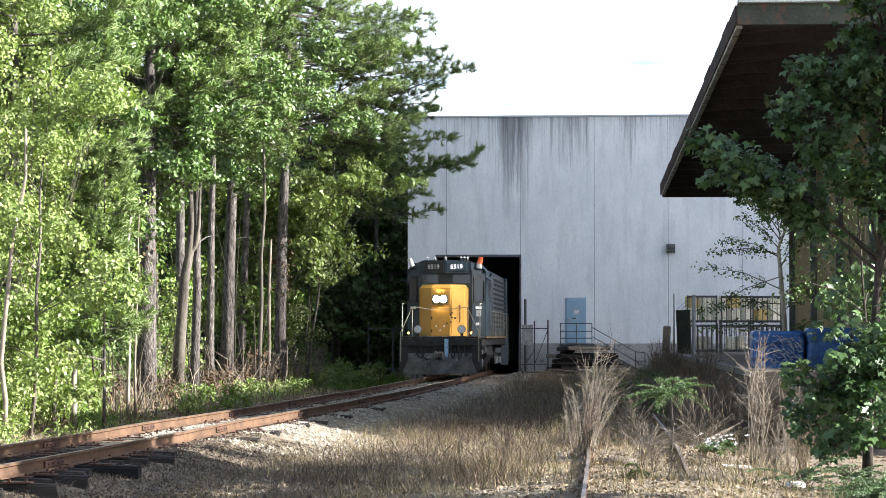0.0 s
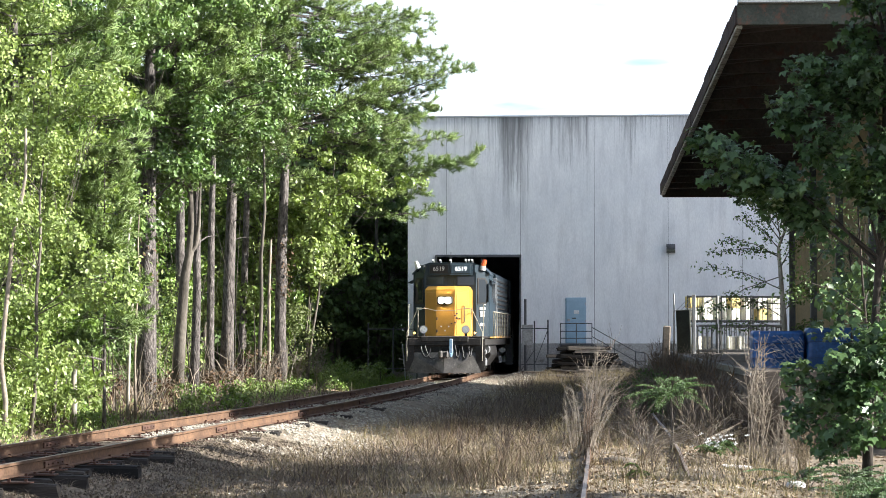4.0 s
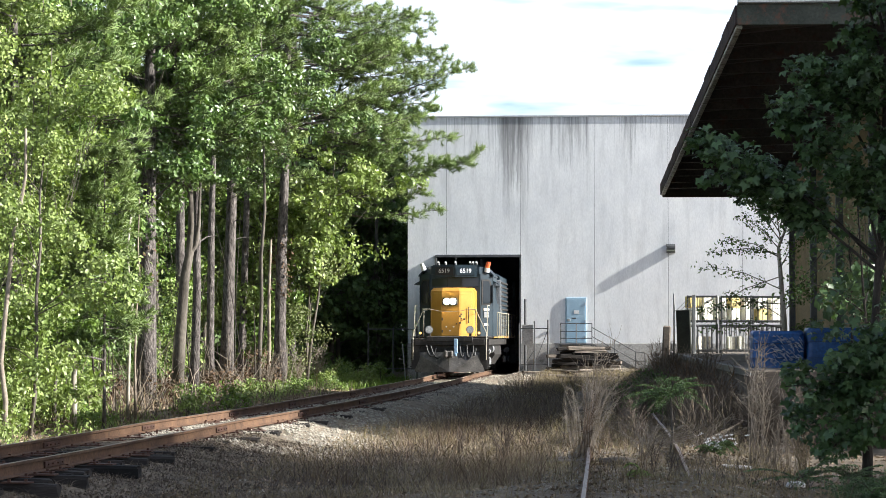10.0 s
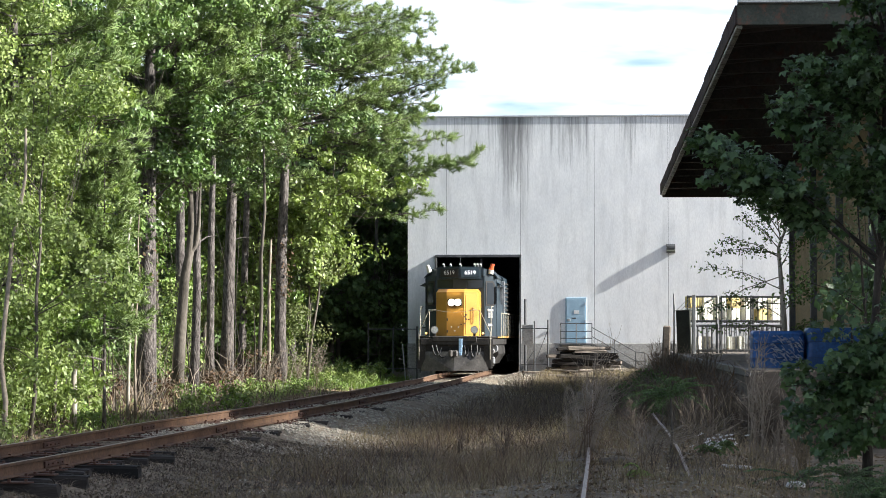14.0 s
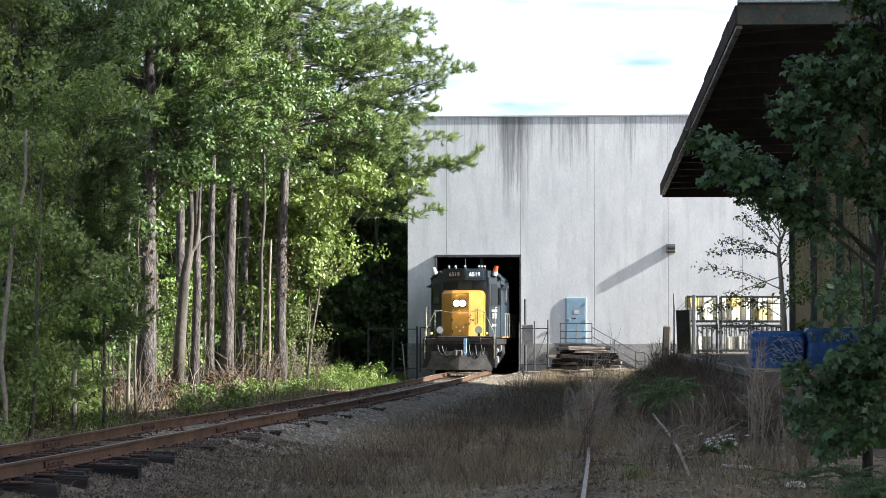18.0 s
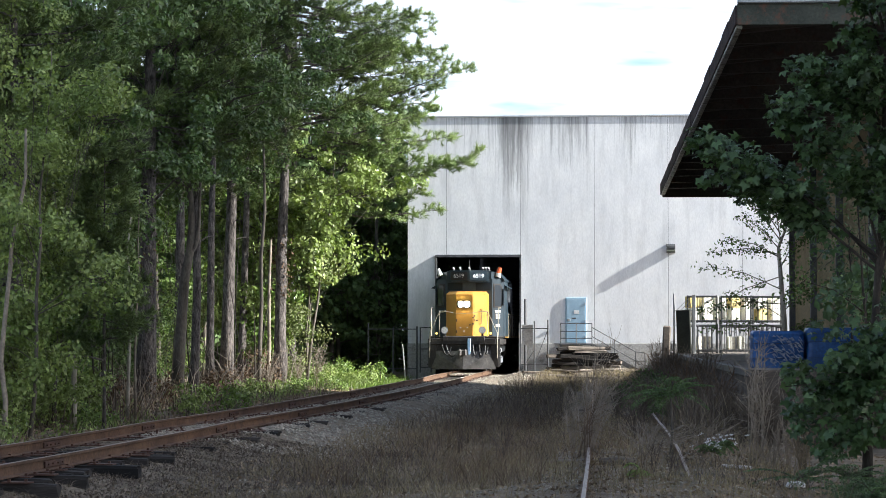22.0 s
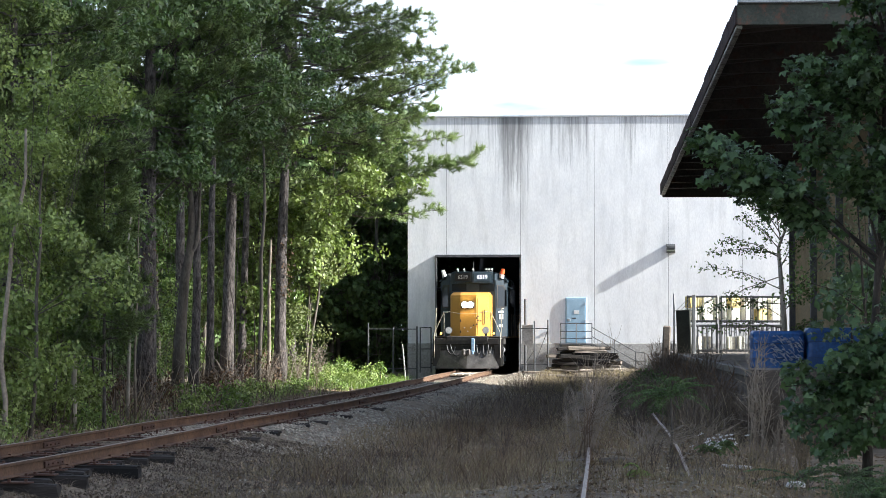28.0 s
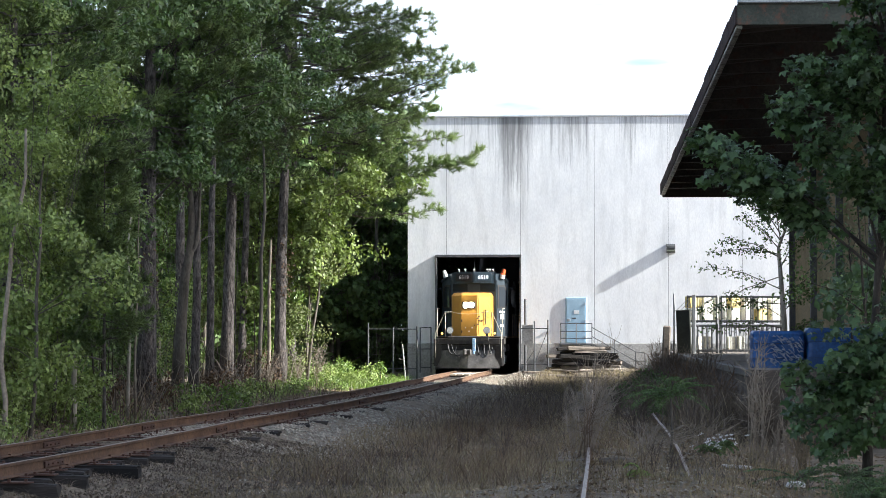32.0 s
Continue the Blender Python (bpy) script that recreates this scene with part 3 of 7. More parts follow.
# ---- dock, shed and canopy ----
def build_shed():
    sh = thing("loading_shed", "old loading shed with a rusty overhanging canopy over a concrete dock", "shed", B)
    v0, v1 = 47.5, 86.0
    ue, ze = 2.97, 8.12
    # the old canopy sags towards its far end
    sag = Matrix.Translation((ue, v0, ze)) @ Matrix.Rotation(radians(0.74), 4, "Z") @ Matrix.Rotation(radians(-1.65), 4, "X") @ Matrix.Translation((-ue, -v0, -ze))
    # Dock body is coloured darker than the thin sheet laid on top.
    part("dock_platform", Geo().box((9.0, 73.8, 0.18), (12.0, 55.6, 1.46), 0.03), M_DOCK, sh, "dark concrete dock with stains")
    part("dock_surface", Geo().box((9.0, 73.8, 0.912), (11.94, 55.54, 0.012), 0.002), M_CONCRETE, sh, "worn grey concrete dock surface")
    part("dock_edge", Geo().box((3.02, 73.8, 0.86), (0.12, 55.7, 0.16), 0.02), M_STEEL, sh, "dark dock nosing")
    wl = part("wall", Geo().box((7.2, 64.2, 4.2), (0.25, 36.4, 6.6)), M_SHEDWALL, sh, "olive brown metal siding")
    part("end_wall", Geo().box((13.2, 82.2, 4.2), (11.9, 0.25, 6.6)), M_SHEDWALL, sh)
    for v in [50 + 8.0 * i for i in range(5)]:
        g = Geo().box((6.98, v, 4.2), (0.22, 0.24, 6.5), 0.02)
        part("pilaster", g, M_STEEL, wl, "dark steel column")
    # corrugated canopy sheet, a little lower at the outer edge
    g = Geo()
    n = 240
    for i in range(n + 1):
        v = v0 + (v1 - v0) * i / n
        dz = 0.05 * (1 if i % 4 in (0, 1) else -1)
        for u, z in ((ue, ze + 0.22), (9.0, ze + 0.85)):
            g.v.append((u, v, z + dz))
        if i:
            g.f.append((2 * i - 2, 2 * i - 1, 2 * i + 1, 2 * i))
    part("canopy_sheet", g, M_SOFFIT, sh, "dark corrugated roof sheet", m=sag)
    part("roof_deck", Geo().prism([(ue - 0.05, ze + 0.32), (22, ze + 1.60), (22, ze + 1.70), (ue - 0.05, ze + 0.38)], 1, v0 - 0.1, v1 + 0.1), M_ROOFSTEEL, sh, "rusty roof deck", m=sag)
    rg = random.Random(3)
    v = v0 - 0.15
    while v < v1 + 0.1:
        w = rg.uniform(1.9, 2.5)
        part("eave_flashing", Geo().box((ue - 0.07 + rg.uniform(-0.01, 0.01), v + w / 2, ze + 0.19 + rg.uniform(-0.005, 0.005)), (0.05, w - 0.01, 0.40), 0.008, Matrix.Rotation(rg.uniform(-0.005, 0.005), 4, "X") @ Matrix.Rotation(rg.uniform(-0.06, 0.03), 4, "Y")), M_ROOFSTEEL, sh, "bent rusty eave flashing", m=sag)
        v += w
    part("edge_trim", Geo().box((ue - 0.0, (v0 + v1) / 2, ze - 0.03), (0.13, v1 - v0, 0.10), 0.01), M_TRIM, sh, "pale flaking edge trim", m=sag)
    for v in [v0 + 0.3 + 2.27 * i for i in range(17)]:
        part("canopy_beam", Geo().prism([(ue, ze - 0.0), (7.1, ze + 0.1), (7.1, ze + 0.62), (ue, ze + 0.3)], 1, v - 0.07, v + 0.07), M_SOFFIT, sh, "dark steel cantilever beam", m=sag)
    part("end_fascia", Geo().box((12.84, v0 - 0.12, ze + 0.20), (19.84, 0.08, 0.46), 0.01), M_FASCIA, sh, "grey green end fascia with rust", m=sag)
    part("end_gutter", Geo().box((12.84, v0 - 0.2, ze + 0.46), (19.84, 0.14, 0.09), 0.02), M_GALV, sh, "pale gutter", m=sag)
    part("far_fascia", Geo().box((9.0, v1 + 0.05, ze + 0.15), (12.1, 0.08, 0.6), 0.01), M_SOFFIT, sh, m=sag)
    for v in (85.0,):
        part("canopy_column", Geo().box((11.5, v, 4.2), (0.25, 0.25, 6.7), 0.02), M_STEEL, sh, "dark steel canopy column")
    return sh


build_shed()

# ---- locomotive: front coupler face at local y = 0, body towards +y, rail heads at z = 0 ----
M_LBLUE = material("dark_blue_engine_paint", (0.012, 0.022, 0.031), (0.030, 0.050, 0.065), 0.4, 1.2, 20, 0.04, grain_amount=0.3, spots=(0.06, 0.055, 0.05), spot_cut=0.66)
M_LYELLOW = material("yellow_nose_paint", (0.44, 0.215, 0.028), (0.56, 0.29, 0.045), 0.4, 1.2, 20, 0.03, grain_amount=0.15, spots=(0.42, 0.24, 0.05), spot_cut=0.68)
M_LGREY = material("grey_engine_paint", (0.20, 0.21, 0.22), (0.34, 0.35, 0.36), 0.5, 1.5, 20, 0.1)
M_LBLACK = material("grimy_black_iron", (0.012, 0.012, 0.012), (0.045, 0.040, 0.036), 0.7, 2.5, 25, 0.4, spots=(0.09, 0.07, 0.055), spot_cut=0.64)
M_PLOW = material("scuffed_plow_steel", (0.05, 0.046, 0.042), (0.15, 0.14, 0.13), 0.45, 2, 20, 0.3, metal=0.3, spots=(0.20, 0.18, 0.16), spot_cut=0.62)
M_WHITE = material("white_handrail_paint", (0.58, 0.58, 0.56), (0.78, 0.78, 0.76), 0.5, 3, 30, 0.05)
M_RAILPAINT = material("worn_cream_rail_paint", (0.30, 0.27, 0.20), (0.50, 0.47, 0.38), 0.6, 3, 30, 0.1)
M_GLASS = bpy.data.materials.new("cab_glass")
M_GLASS.use_nodes = True
_b = M_GLASS.node_tree.nodes["Principled BSDF"]
_b.inputs["Base Color"].default_value = (0.02, 0.025, 0.03, 1)
_b.inputs["Roughness"].default_value = 0.06
M_HEAD = glow("headlight_glow", (1.0, 0.86, 0.62), 60.0)
M_DITCH = material("unlit_lamp_lens", (0.5, 0.5, 0.48), (0.75, 0.75, 0.72), 0.15, 3, 20, 0)
M_BOARD = material("number_board_black", (0.012, 0.012, 0.014), (0.03, 0.03, 0.035), 0.4, 3, 20, 0)
M_DIGIT = glow("lit_number_digits", (0.85, 0.86, 0.88), 0.42)
M_DIGITDIM = glow("dim_number_digits", (0.5, 0.5, 0.5), 0.06)
M_ORANGE = material("orange_beacon_lens", (0.75, 0.12, 0.04), (0.9, 0.2, 0.06), 0.25, 3, 20, 0)
M_HOSE = material("black_rubber_hose", (0.012, 0.012, 0.012), (0.03, 0.03, 0.03), 0.6)
M_LTBLUE = material("pale_blue_bracket", (0.25, 0.42, 0.62), (0.40, 0.58, 0.78), 0.45, 3, 20, 0.05)


def arc(cx, cz, r, a0, a1, n):
    return [(cx + r * math.cos(radians(a0 + (a1 - a0) * i / n)), cz + r * math.sin(radians(a0 + (a1 - a0) * i / n))) for i in range(n + 1)]


def words(name, text, size, mat, parent, m, label=""):
    cu = bpy.data.curves.new(name, "FONT")
    cu.body, cu.size, cu.align_x, cu.align_y, cu.extrude = text, size, "CENTER", "CENTER", 0.004
    ob = new(name, cu)
    dg = bpy.context.evaluated_depsgraph_get()
    me = bpy.data.meshes.new_from_object(ob.evaluated_get(dg))
    bpy.data.objects.remove(ob)
    me.materials.clear()
    me.materials.append(mat)
    return part(name, me, mat, parent, label, m=m)


def build_locomotive():
    lo = thing("locomotive", "dark blue diesel road switcher with yellow nose and lit headlight", "locomotive")
    W = 1.53
    part("underframe", Geo().box((0, 10.7, 1.36), (2.9, 20.6, 0.30), 0.03), M_LBLACK, lo, "black underframe sill")
    part("walkway", Geo().box((0, 10.7, 1.56), (3.05, 20.4, 0.07), 0.02), M_LBLACK, lo)
    # pilot and plow
    part("pilot_plate", Geo().box((0, 0.55, 1.02), (2.86, 0.08, 0.62), 0.02), M_LBLACK, lo, "black pilot plate")
    g = Geo()
    for s in (-1, 1):
        g.add([(0, 0.02, 0.14), (s * 1.42, 0.42, 0.14), (s * 1.42, 0.52, 0.95), (0, 0.30, 0.95), (0, 0.10, 0.14), (s * 1.42, 0.50, 0.14), (s * 1.42, 0.58, 0.95), (0, 0.38, 0.95)],
              [(0, 1, 2, 3), (7, 6, 5, 4), (0, 4, 5, 1), (3, 2, 6, 7), (1, 5, 6, 2)])
    part("snow_plow", g, M_PLOW, lo, "scuffed steel snow plow")
    # coupler
    g = Geo().box((0, 0.12, 0.87), (0.22, 0.7, 0.26), 0.05)
    g.box((-0.10, -0.26, 0.87), (0.16, 0.3, 0.30), 0.06).box((0.14, -0.20, 0.87), (0.12, 0.26, 0.28), 0.05)
    part("coupler", g, M_PLOW, lo, "steel knuckle coupler")
    g = Geo().box((0.26, 0.40, 1.18), (0.15, 0.16, 0.62), 0.02).box((0.26, 0.30, 0.84), (0.10, 0.06, 0.14), 0.02)
    part("cut_lever_bracket", g, M_LTBLUE, lo, "pale blue bracket beside the coupler")
    for x0, x1, dz in ((-0.78, -0.18, 0.46), (-0.95, -0.55, 0.38), (0.42, 0.60, 0.40), (0.70, 0.85, 0.42), (0.95, 1.08, 0.36)):
        pts = [(x0 + (x1 - x0) * t, 0.42 - 0.14 * math.sin(math.pi * t), 1.22 - dz * math.sin(math.pi * t) ** 0.7 - 0.12 * t) for t in [i / 8 for i in range(9)]]
        part("air_hose", Geo().tube(pts, 0.028, 6), M_HOSE, lo, "hanging air hose")
    # anticlimber and front step platform
    part("anticlimber", Geo().box((0, 0.50, 1.48), (1.9, 0.24, 0.24), 0.03), M_LBLACK, lo)
    # corner steps
    for s in (-1, 1):
        for yo, dirn in ((0.75, 1), (20.5, -1)):
            st = Geo()
            for k in range(4):
                st.box((s * (1.36 + 0.03 * k), yo, 1.34 - 0.33 * k), (0.36, 0.62, 0.04), 0.01)
            part("steps", st, M_LBLACK, lo, "open corner steps")
            g = Geo()
            for yy in (yo - 0.30, yo + 0.30):
                g.box((s * 1.40, yy, 0.86), (0.34, 0.035, 1.25), 0.01)
            part("step_side", g, M_LGREY if dirn < 0 else M_LBLACK, lo)
    # handrails
    for s in (-1, 1):
        g = Geo().tube([(s * 1.50, 0.42, 0.62), (s * 1.50, 0.42, 1.75), (s * 1.07, 0.42, 2.68), (s * 0.80, 0.42, 2.70)], 0.018, 6)
        part("end_handrail", g, M_RAILPAINT, lo, "white painted handrail")
        g = Geo().tube([(s * 1.06, 0.42, 2.66), (s * 1.06, 0.42, 1.58)], 0.016, 6)
        part("end_stanchion", g, M_RAILPAINT, lo)
        g = Geo().tube([(s * 1.50, 1.02, 0.60), (s * 1.50, 1.02, 2.30), (s * 1.50, 1.16, 2.85), (s * 1.50, 2.2, 2.86)], 0.02, 6)
        part("grab_rail", g, M_RAILPAINT, lo, "white grab rail by the steps")
        pts = [(s * 1.58, 6.1, 1.52), (s * 1.58, 6.1, 2.62)] + [(s * 1.58, 6.1 + 1.25 * i, 2.62) for i in range(11)] + [(s * 1.58, 20.7, 2.62), (s * 1.58, 20.8, 0.6)]
        part("side_handrail", Geo().tube(pts, 0.02, 6), M_RAILPAINT, lo, "long side handrail")
        for i in range(10):
            part("stanchion", Geo().tube([(s * 1.58, 7.3 + 1.25 * i, 1.50), (s * 1.58, 7.3 + 1.25 * i, 2.62)], 0.016, 6), M_RAILPAINT, lo)
    part("front_chain_rail", Geo().tube([(-0.8, 0.42, 2.70), (-0.4, 0.42, 2.62), (0, 0.42, 2.60), (0.4, 0.42, 2.62), (0.8, 0.42, 2.70)], 0.010, 5), M_RAILPAINT, lo)
    # short hood: a low yellow nose with sloping top
    nose = part("short_hood", Geo().prism([(-0.91, 3.6), (-0.91, 1.80), (-0.85, 1.68), (-0.40, 1.20), (0.34, 1.20), (0.85, 1.68), (0.91, 1.80), (0.91, 3.6)], 2, 1.58, 3.46), M_LYELLOW, lo, "chipped yellow short hood")
    part("nose_top", Geo().add([(-0.91, 1.80, 3.462), (-0.40, 1.2, 3.462), (0.34, 1.2, 3.462), (0.91, 1.80, 3.462), (0.91, 3.6, 3.462), (-0.91, 3.6, 3.462), (-0.8, 1.95, 3.60), (-0.36, 1.5, 3.60), (0.30, 1.5, 3.60), (0.8, 1.95, 3.60), (0.8, 3.6, 3.62), (-0.8, 3.6, 3.62)],
         [(0, 1, 7, 6), (1, 2, 8, 7), (2, 3, 9, 8), (3, 4, 10, 9), (5, 0, 6, 11), (6, 7, 8, 9, 10, 11)]), M_LYELLOW, nose, "sloping nose top")
    for sd in (-1, 1):      # panels lie on the two angled faces of the nose
        rot = Matrix.Rotation(sd * 0.76, 4, "Z")
        part("nose_panel", Geo().box((sd * 0.610 - 0.015, 1.432, 2.5), (0.56, 0.02, 1.7), 0.008, rot), M_LYELLOW, nose, "yellow nose panel")
    part("nose_door", Geo().prism([(-0.40, 1.62), (0.32, 1.62), (0.32, 2.42), (0.20, 2.58), (-0.28, 2.58), (-0.40, 2.42)], 1, 1.165, 1.22), M_LYELLOW, nose, "yellow nose door")
    for z in (1.8, 2.3):
        part("hinge", Geo().box((-0.37, 1.155, z), (0.05, 0.03, 0.12), 0.005), M_LBLACK, nose)
    part("door_latch", Geo().box((0.22, 1.155, 2.1), (0.06, 0.03, 0.05), 0.005), M_LBLACK, nose)
    for x, z in ((-0.2, 1.98), (0.1, 1.98), (-0.05, 1.82)):
        part("door_bolt", Geo().box((x, 1.158, z), (0.05, 0.02, 0.05), 0.004), M_WHITE, nose)
    part("nose_grab_iron", Geo().tube([(0.66, 1.52, 2.15), (0.70, 1.42, 2.15), (0.70, 1.42, 2.80), (0.66, 1.52, 2.80)], 0.02, 5), M_LBLACK, nose)
    for x, z in ((0.42, 2.50), (0.42, 2.32), (0.52, 2.30), (0.36, 2.14), (0.36, 2.42)):
        part("chipped_fitting", Geo().box((x, 1.19 + 0.80 * (x - 0.34), z), (0.07, 0.04, 0.06), 0.004, Matrix.Rotation(0.67, 4, "Z")), M_LBLACK, nose)
    part("sand_filler_hatch", Geo().box((0.5, 1.95, 3.55), (0.36, 0.30, 0.05), 0.015), M_LYELLOW, nose)
    # headlight in the nose
    hl = part("headlight", Geo().box((-0.05, 1.13, 3.02), (0.62, 0.20, 0.32), 0.05), M_LBLACK, lo, "twin sealed-beam headlight housing")
    for x in (-0.18, 0.08):
        part("lens", Geo().tube([(x, 1.04, 3.02), (x, 1.01, 3.02)], [0.135, 0.12], 16), M_HEAD, hl, "brightly lit headlight lens")
    # ditch lights on the platform
    for s in (-1, 1):
        d = part("ditch_light", Geo().tube([(s * 0.84, 0.60, 1.86), (s * 0.84, 0.40, 1.86)], [0.14, 0.165], 14), M_LGREY, lo, "round ditch light")
        part("lens", Geo().tube([(s * 0.84, 0.40, 1.86), (s * 0.84, 0.385, 1.86)], 0.135, 14), M_DITCH, d)
        part("bracket", Geo().box((s * 0.84, 0.52, 1.66), (0.10, 0.12, 0.16), 0.01), M_LBLACK, d)
        part("step_light", Geo().ball((s * 1.20, 0.44, 1.72), 0.05, 8, 6), glow("amber_marker", (1.0, 0.55, 0.12), 1.2), lo, "small amber marker light")
    # cab
    y0, y1 = 3.15, 6.0
    roof = [(-1.54, 4.12), (-1.28, 4.40), (-0.85, 4.56), (0.85, 4.56), (1.28, 4.40), (1.54, 4.12)]
    cab = part("cab", Geo().prism([(-1.56, 1.58), (1.56, 1.58), (1.56, 4.08)] + [(x, z) for x, z in roof[::-1]] + [(-1.56, 4.08)], 1, y0 + 0.5, y1), M_LBLUE, lo, "dark blue cab")
    part("cab_front", Geo().prism([(-1.54, y0 + 0.52), (-1.54, y0 + 0.42), (-1.06, y0), (1.06, y0), (1.54, y0 + 0.42), (1.54, y0 + 0.52)], 2, 1.58, 4.22), M_LBLUE, cab, "cab front with angled corners")
    part("cab_roof", Geo().prism([(x * 1.03, z + 0.05) for x, z in roof] + [(x * 1.03, z - 0.02) for x, z in roof[::-1]], 1, y0 + 0.30, y1 + 0.08), M_LBLUE, cab, "arched cab roof")
    part("roof_lip", Geo().prism([(-1.30, y0 + 0.32), (-1.02, y0 - 0.06), (1.02, y0 - 0.06), (1.30, y0 + 0.32)], 2, 4.20, 4.50), M_LBLUE, cab, "front lip of the roof")
    for s in (-1, 1):
        part("windshield", Geo().prism([(s * 0.98, 3.68), (s * 0.30, 3.68), (s * 0.30, 4.02), (s * 0.98, 4.02)], 1, y0 - 0.02, y0 + 0.02), M_GLASS, cab, "dark windshield pane")
        # on the angled corners: window and plates
        at = Matrix.Translation((s * 1.06, y0, 0)) @ Matrix.Rotation(s * 0.719, 4, "Z")
        part("window_gasket", Geo().prism([(s * 0.06, 2.90), (s * 0.50, 2.90), (s * 0.56, 3.06), (s * 0.56, 3.82), (s * 0.44, 3.98), (s * 0.06, 3.98)], 1, -0.02, 0.02), M_LBLACK, cab, m=at)
        part("corner_window", Geo().prism([(s * 0.12, 2.97), (s * 0.46, 2.97), (s * 0.50, 3.10), (s * 0.50, 3.78), (s * 0.40, 3.91), (s * 0.12, 3.91)], 1, -0.03, 0.02), M_GLASS, cab, "tall front side window", m=at)
        part("marker_plate", Geo().box((s * 0.30, -0.02, 2.72), (0.30, 0.02, 0.10), 0.004), M_WHITE, cab, "small white plate", m=at)
        if s > 0:
            part("warning_placard", Geo().box((0.30, -0.02, 2.50), (0.26, 0.02, 0.24), 0.004), M_LGREY, cab, "pale warning placard", m=at)
            part("warning_placard", Geo().box((0.28, -0.02, 2.08), (0.22, 0.02, 0.11), 0.004), M_WHITE, cab, "pale warning placard", m=at)
        for k in (0, 1):
            part("side_window", Geo().prism([(y0 + 0.3 + 1.0 * k, 3.0), (y0 + 1.15 + 1.0 * k, 3.0), (y0 + 1.15 + 1.0 * k, 3.75), (y0 + 0.3 + 1.0 * k, 3.75)], 0, s * 1.515, s * 1.54), M_GLASS, cab, "sliding cab side window")
        part("window_awning", Geo().box((s * 1.66, y0 + 1.4, 3.86), (0.30, 1.6, 0.03), 0.008, Matrix.Rotation(s * 0.5, 4, "Y")), M_LBLUE, cab, "sun awning over the cab window")
        part("wind_deflector", Geo().box((s * 1.64, y0 + 2.1, 3.45), (0.14, 0.03, 0.6), 0.008), M_LGREY, cab, "pale wind deflector")
    part("number_housing", Geo().prism([(-0.92, y0 - 0.02), (-0.92, y0 - 0.08), (0.0, y0 - 0.30), (0.92, y0 - 0.08), (0.92, y0 - 0.02)], 2, 4.08, 4.58), M_LBLUE, cab, "number board housing")
    for s in (-1, 1):
        at = Matrix.Translation((0, y0 - 0.30, 4.33)) @ Matrix.Rotation(s * 0.2347, 4, "Z")
        nb = part("number_board", Geo().box((s * 0.46, -0.012, 0), (0.80, 0.02, 0.36), 0.008), M_BOARD if s < 0 else M_LBLUE, cab, "dark number board with lit digits", m=at)
        words("road_number", "6519", 0.25, M_DIGIT if s > 0 else M_DIGITDIM, nb, pose(s * 0.46, -0.03, 0, 90, 0, 0))
    # roof fittings
    for x in (-0.72, -0.42, 0.0, 0.62, 0.75, 0.88):
        part("air_horn" if x > 0.5 else "roof_antenna", Geo().tube([(x, y0 + 0.3, 4.60), (x, y0 + 0.1, 4.71)], [0.03, 0.045], 8), M_WHITE, cab, "small white roof fitting")
    part("whip_antenna", Geo().tube([(0.0, y0 + 0.3, 4.62), (0.0, y0 + 0.3, 5.05)], 0.012, 5), M_STEEL, cab)
    part("beacon", Geo().tube([(1.32, y0 + 0.2, 4.46), (1.36, y0 + 0.2, 4.56), (1.40, y0 + 0.2, 4.72)], [0.11, 0.10, 0.085], 10), M_ORANGE, cab, "orange roof beacon")
    part("beacon_base", Geo().tube([(1.30, y0 + 0.2, 4.28), (1.33, y0 + 0.2, 4.46)], 0.12, 10), M_WHITE, cab)
    part("mirror_lamp", Geo().tube([(-1.32, y0 + 0.1, 4.36), (-1.42, y0 + 0.05, 4.66)], [0.12, 0.07], 8), M_WHITE, cab, "white roof lamp")
    # long hood with doors, radiator flare and fans
    hood = part("long_hood", Geo().prism([(-0.92, 1.58), (0.92, 1.58), (0.92, 4.28), (0.72, 4.48), (-0.72, 4.48), (-0.92, 4.28)], 1, 6.0, 20.2), M_LBLUE, lo, "dark blue engine hood")
    part("radiator_flare", Geo().prism([(-1.46, 1.62), (1.46, 1.62), (1.50, 3.7), (1.46, 4.25), (1.10, 4.46), (-1.10, 4.46), (-1.46, 4.25), (-1.50, 3.7)], 1, 9.2, 18.4), M_LBLUE, hood, "wide dark radiator section")
    for s in (-1, 1):       # pale corner post and dark grille slats on the radiator flare
        part("corner_post", Geo().box((s * 1.44, 9.15, 2.85), (0.20, 0.10, 2.5), 0.02), M_LGREY, hood, "pale grey corner post")
        for k in range(11):
            part("radiator_slat", Geo().box((s * 1.51, 13.8, 2.0 + 0.20 * k), (0.05, 8.8, 0.08), 0.012), M_LBLACK, hood, "dark radiator slat")
        part("cab_door", Geo().box((s * 1.10, 6.03, 2.75), (0.60, 0.05, 2.1), 0.02), M_LBLACK, hood, "dark rear cab door")
        part("walkway_edge", Geo().box((s * 1.54, 12.0, 1.56), (0.03, 15.0, 0.09), 0.008), M_LYELLOW, hood, "worn yellow walkway edge")
    part("blower_housing", Geo().box((1.20, 7.4, 2.30), (0.60, 2.4, 1.45), 0.05), M_LBLUE, hood, "blower housing")
    part("end_cabinet", Geo().box((0, 19.9, 2.95), (3.12, 0.9, 2.7), 0.06), M_LBLUE, hood, "dark rear end of the hood")
    part("central_air_intake", Geo().box((0.96, 7.2, 4.0), (0.12, 2.0, 0.6), 0.02), M_LGREY, hood, "intake screen")
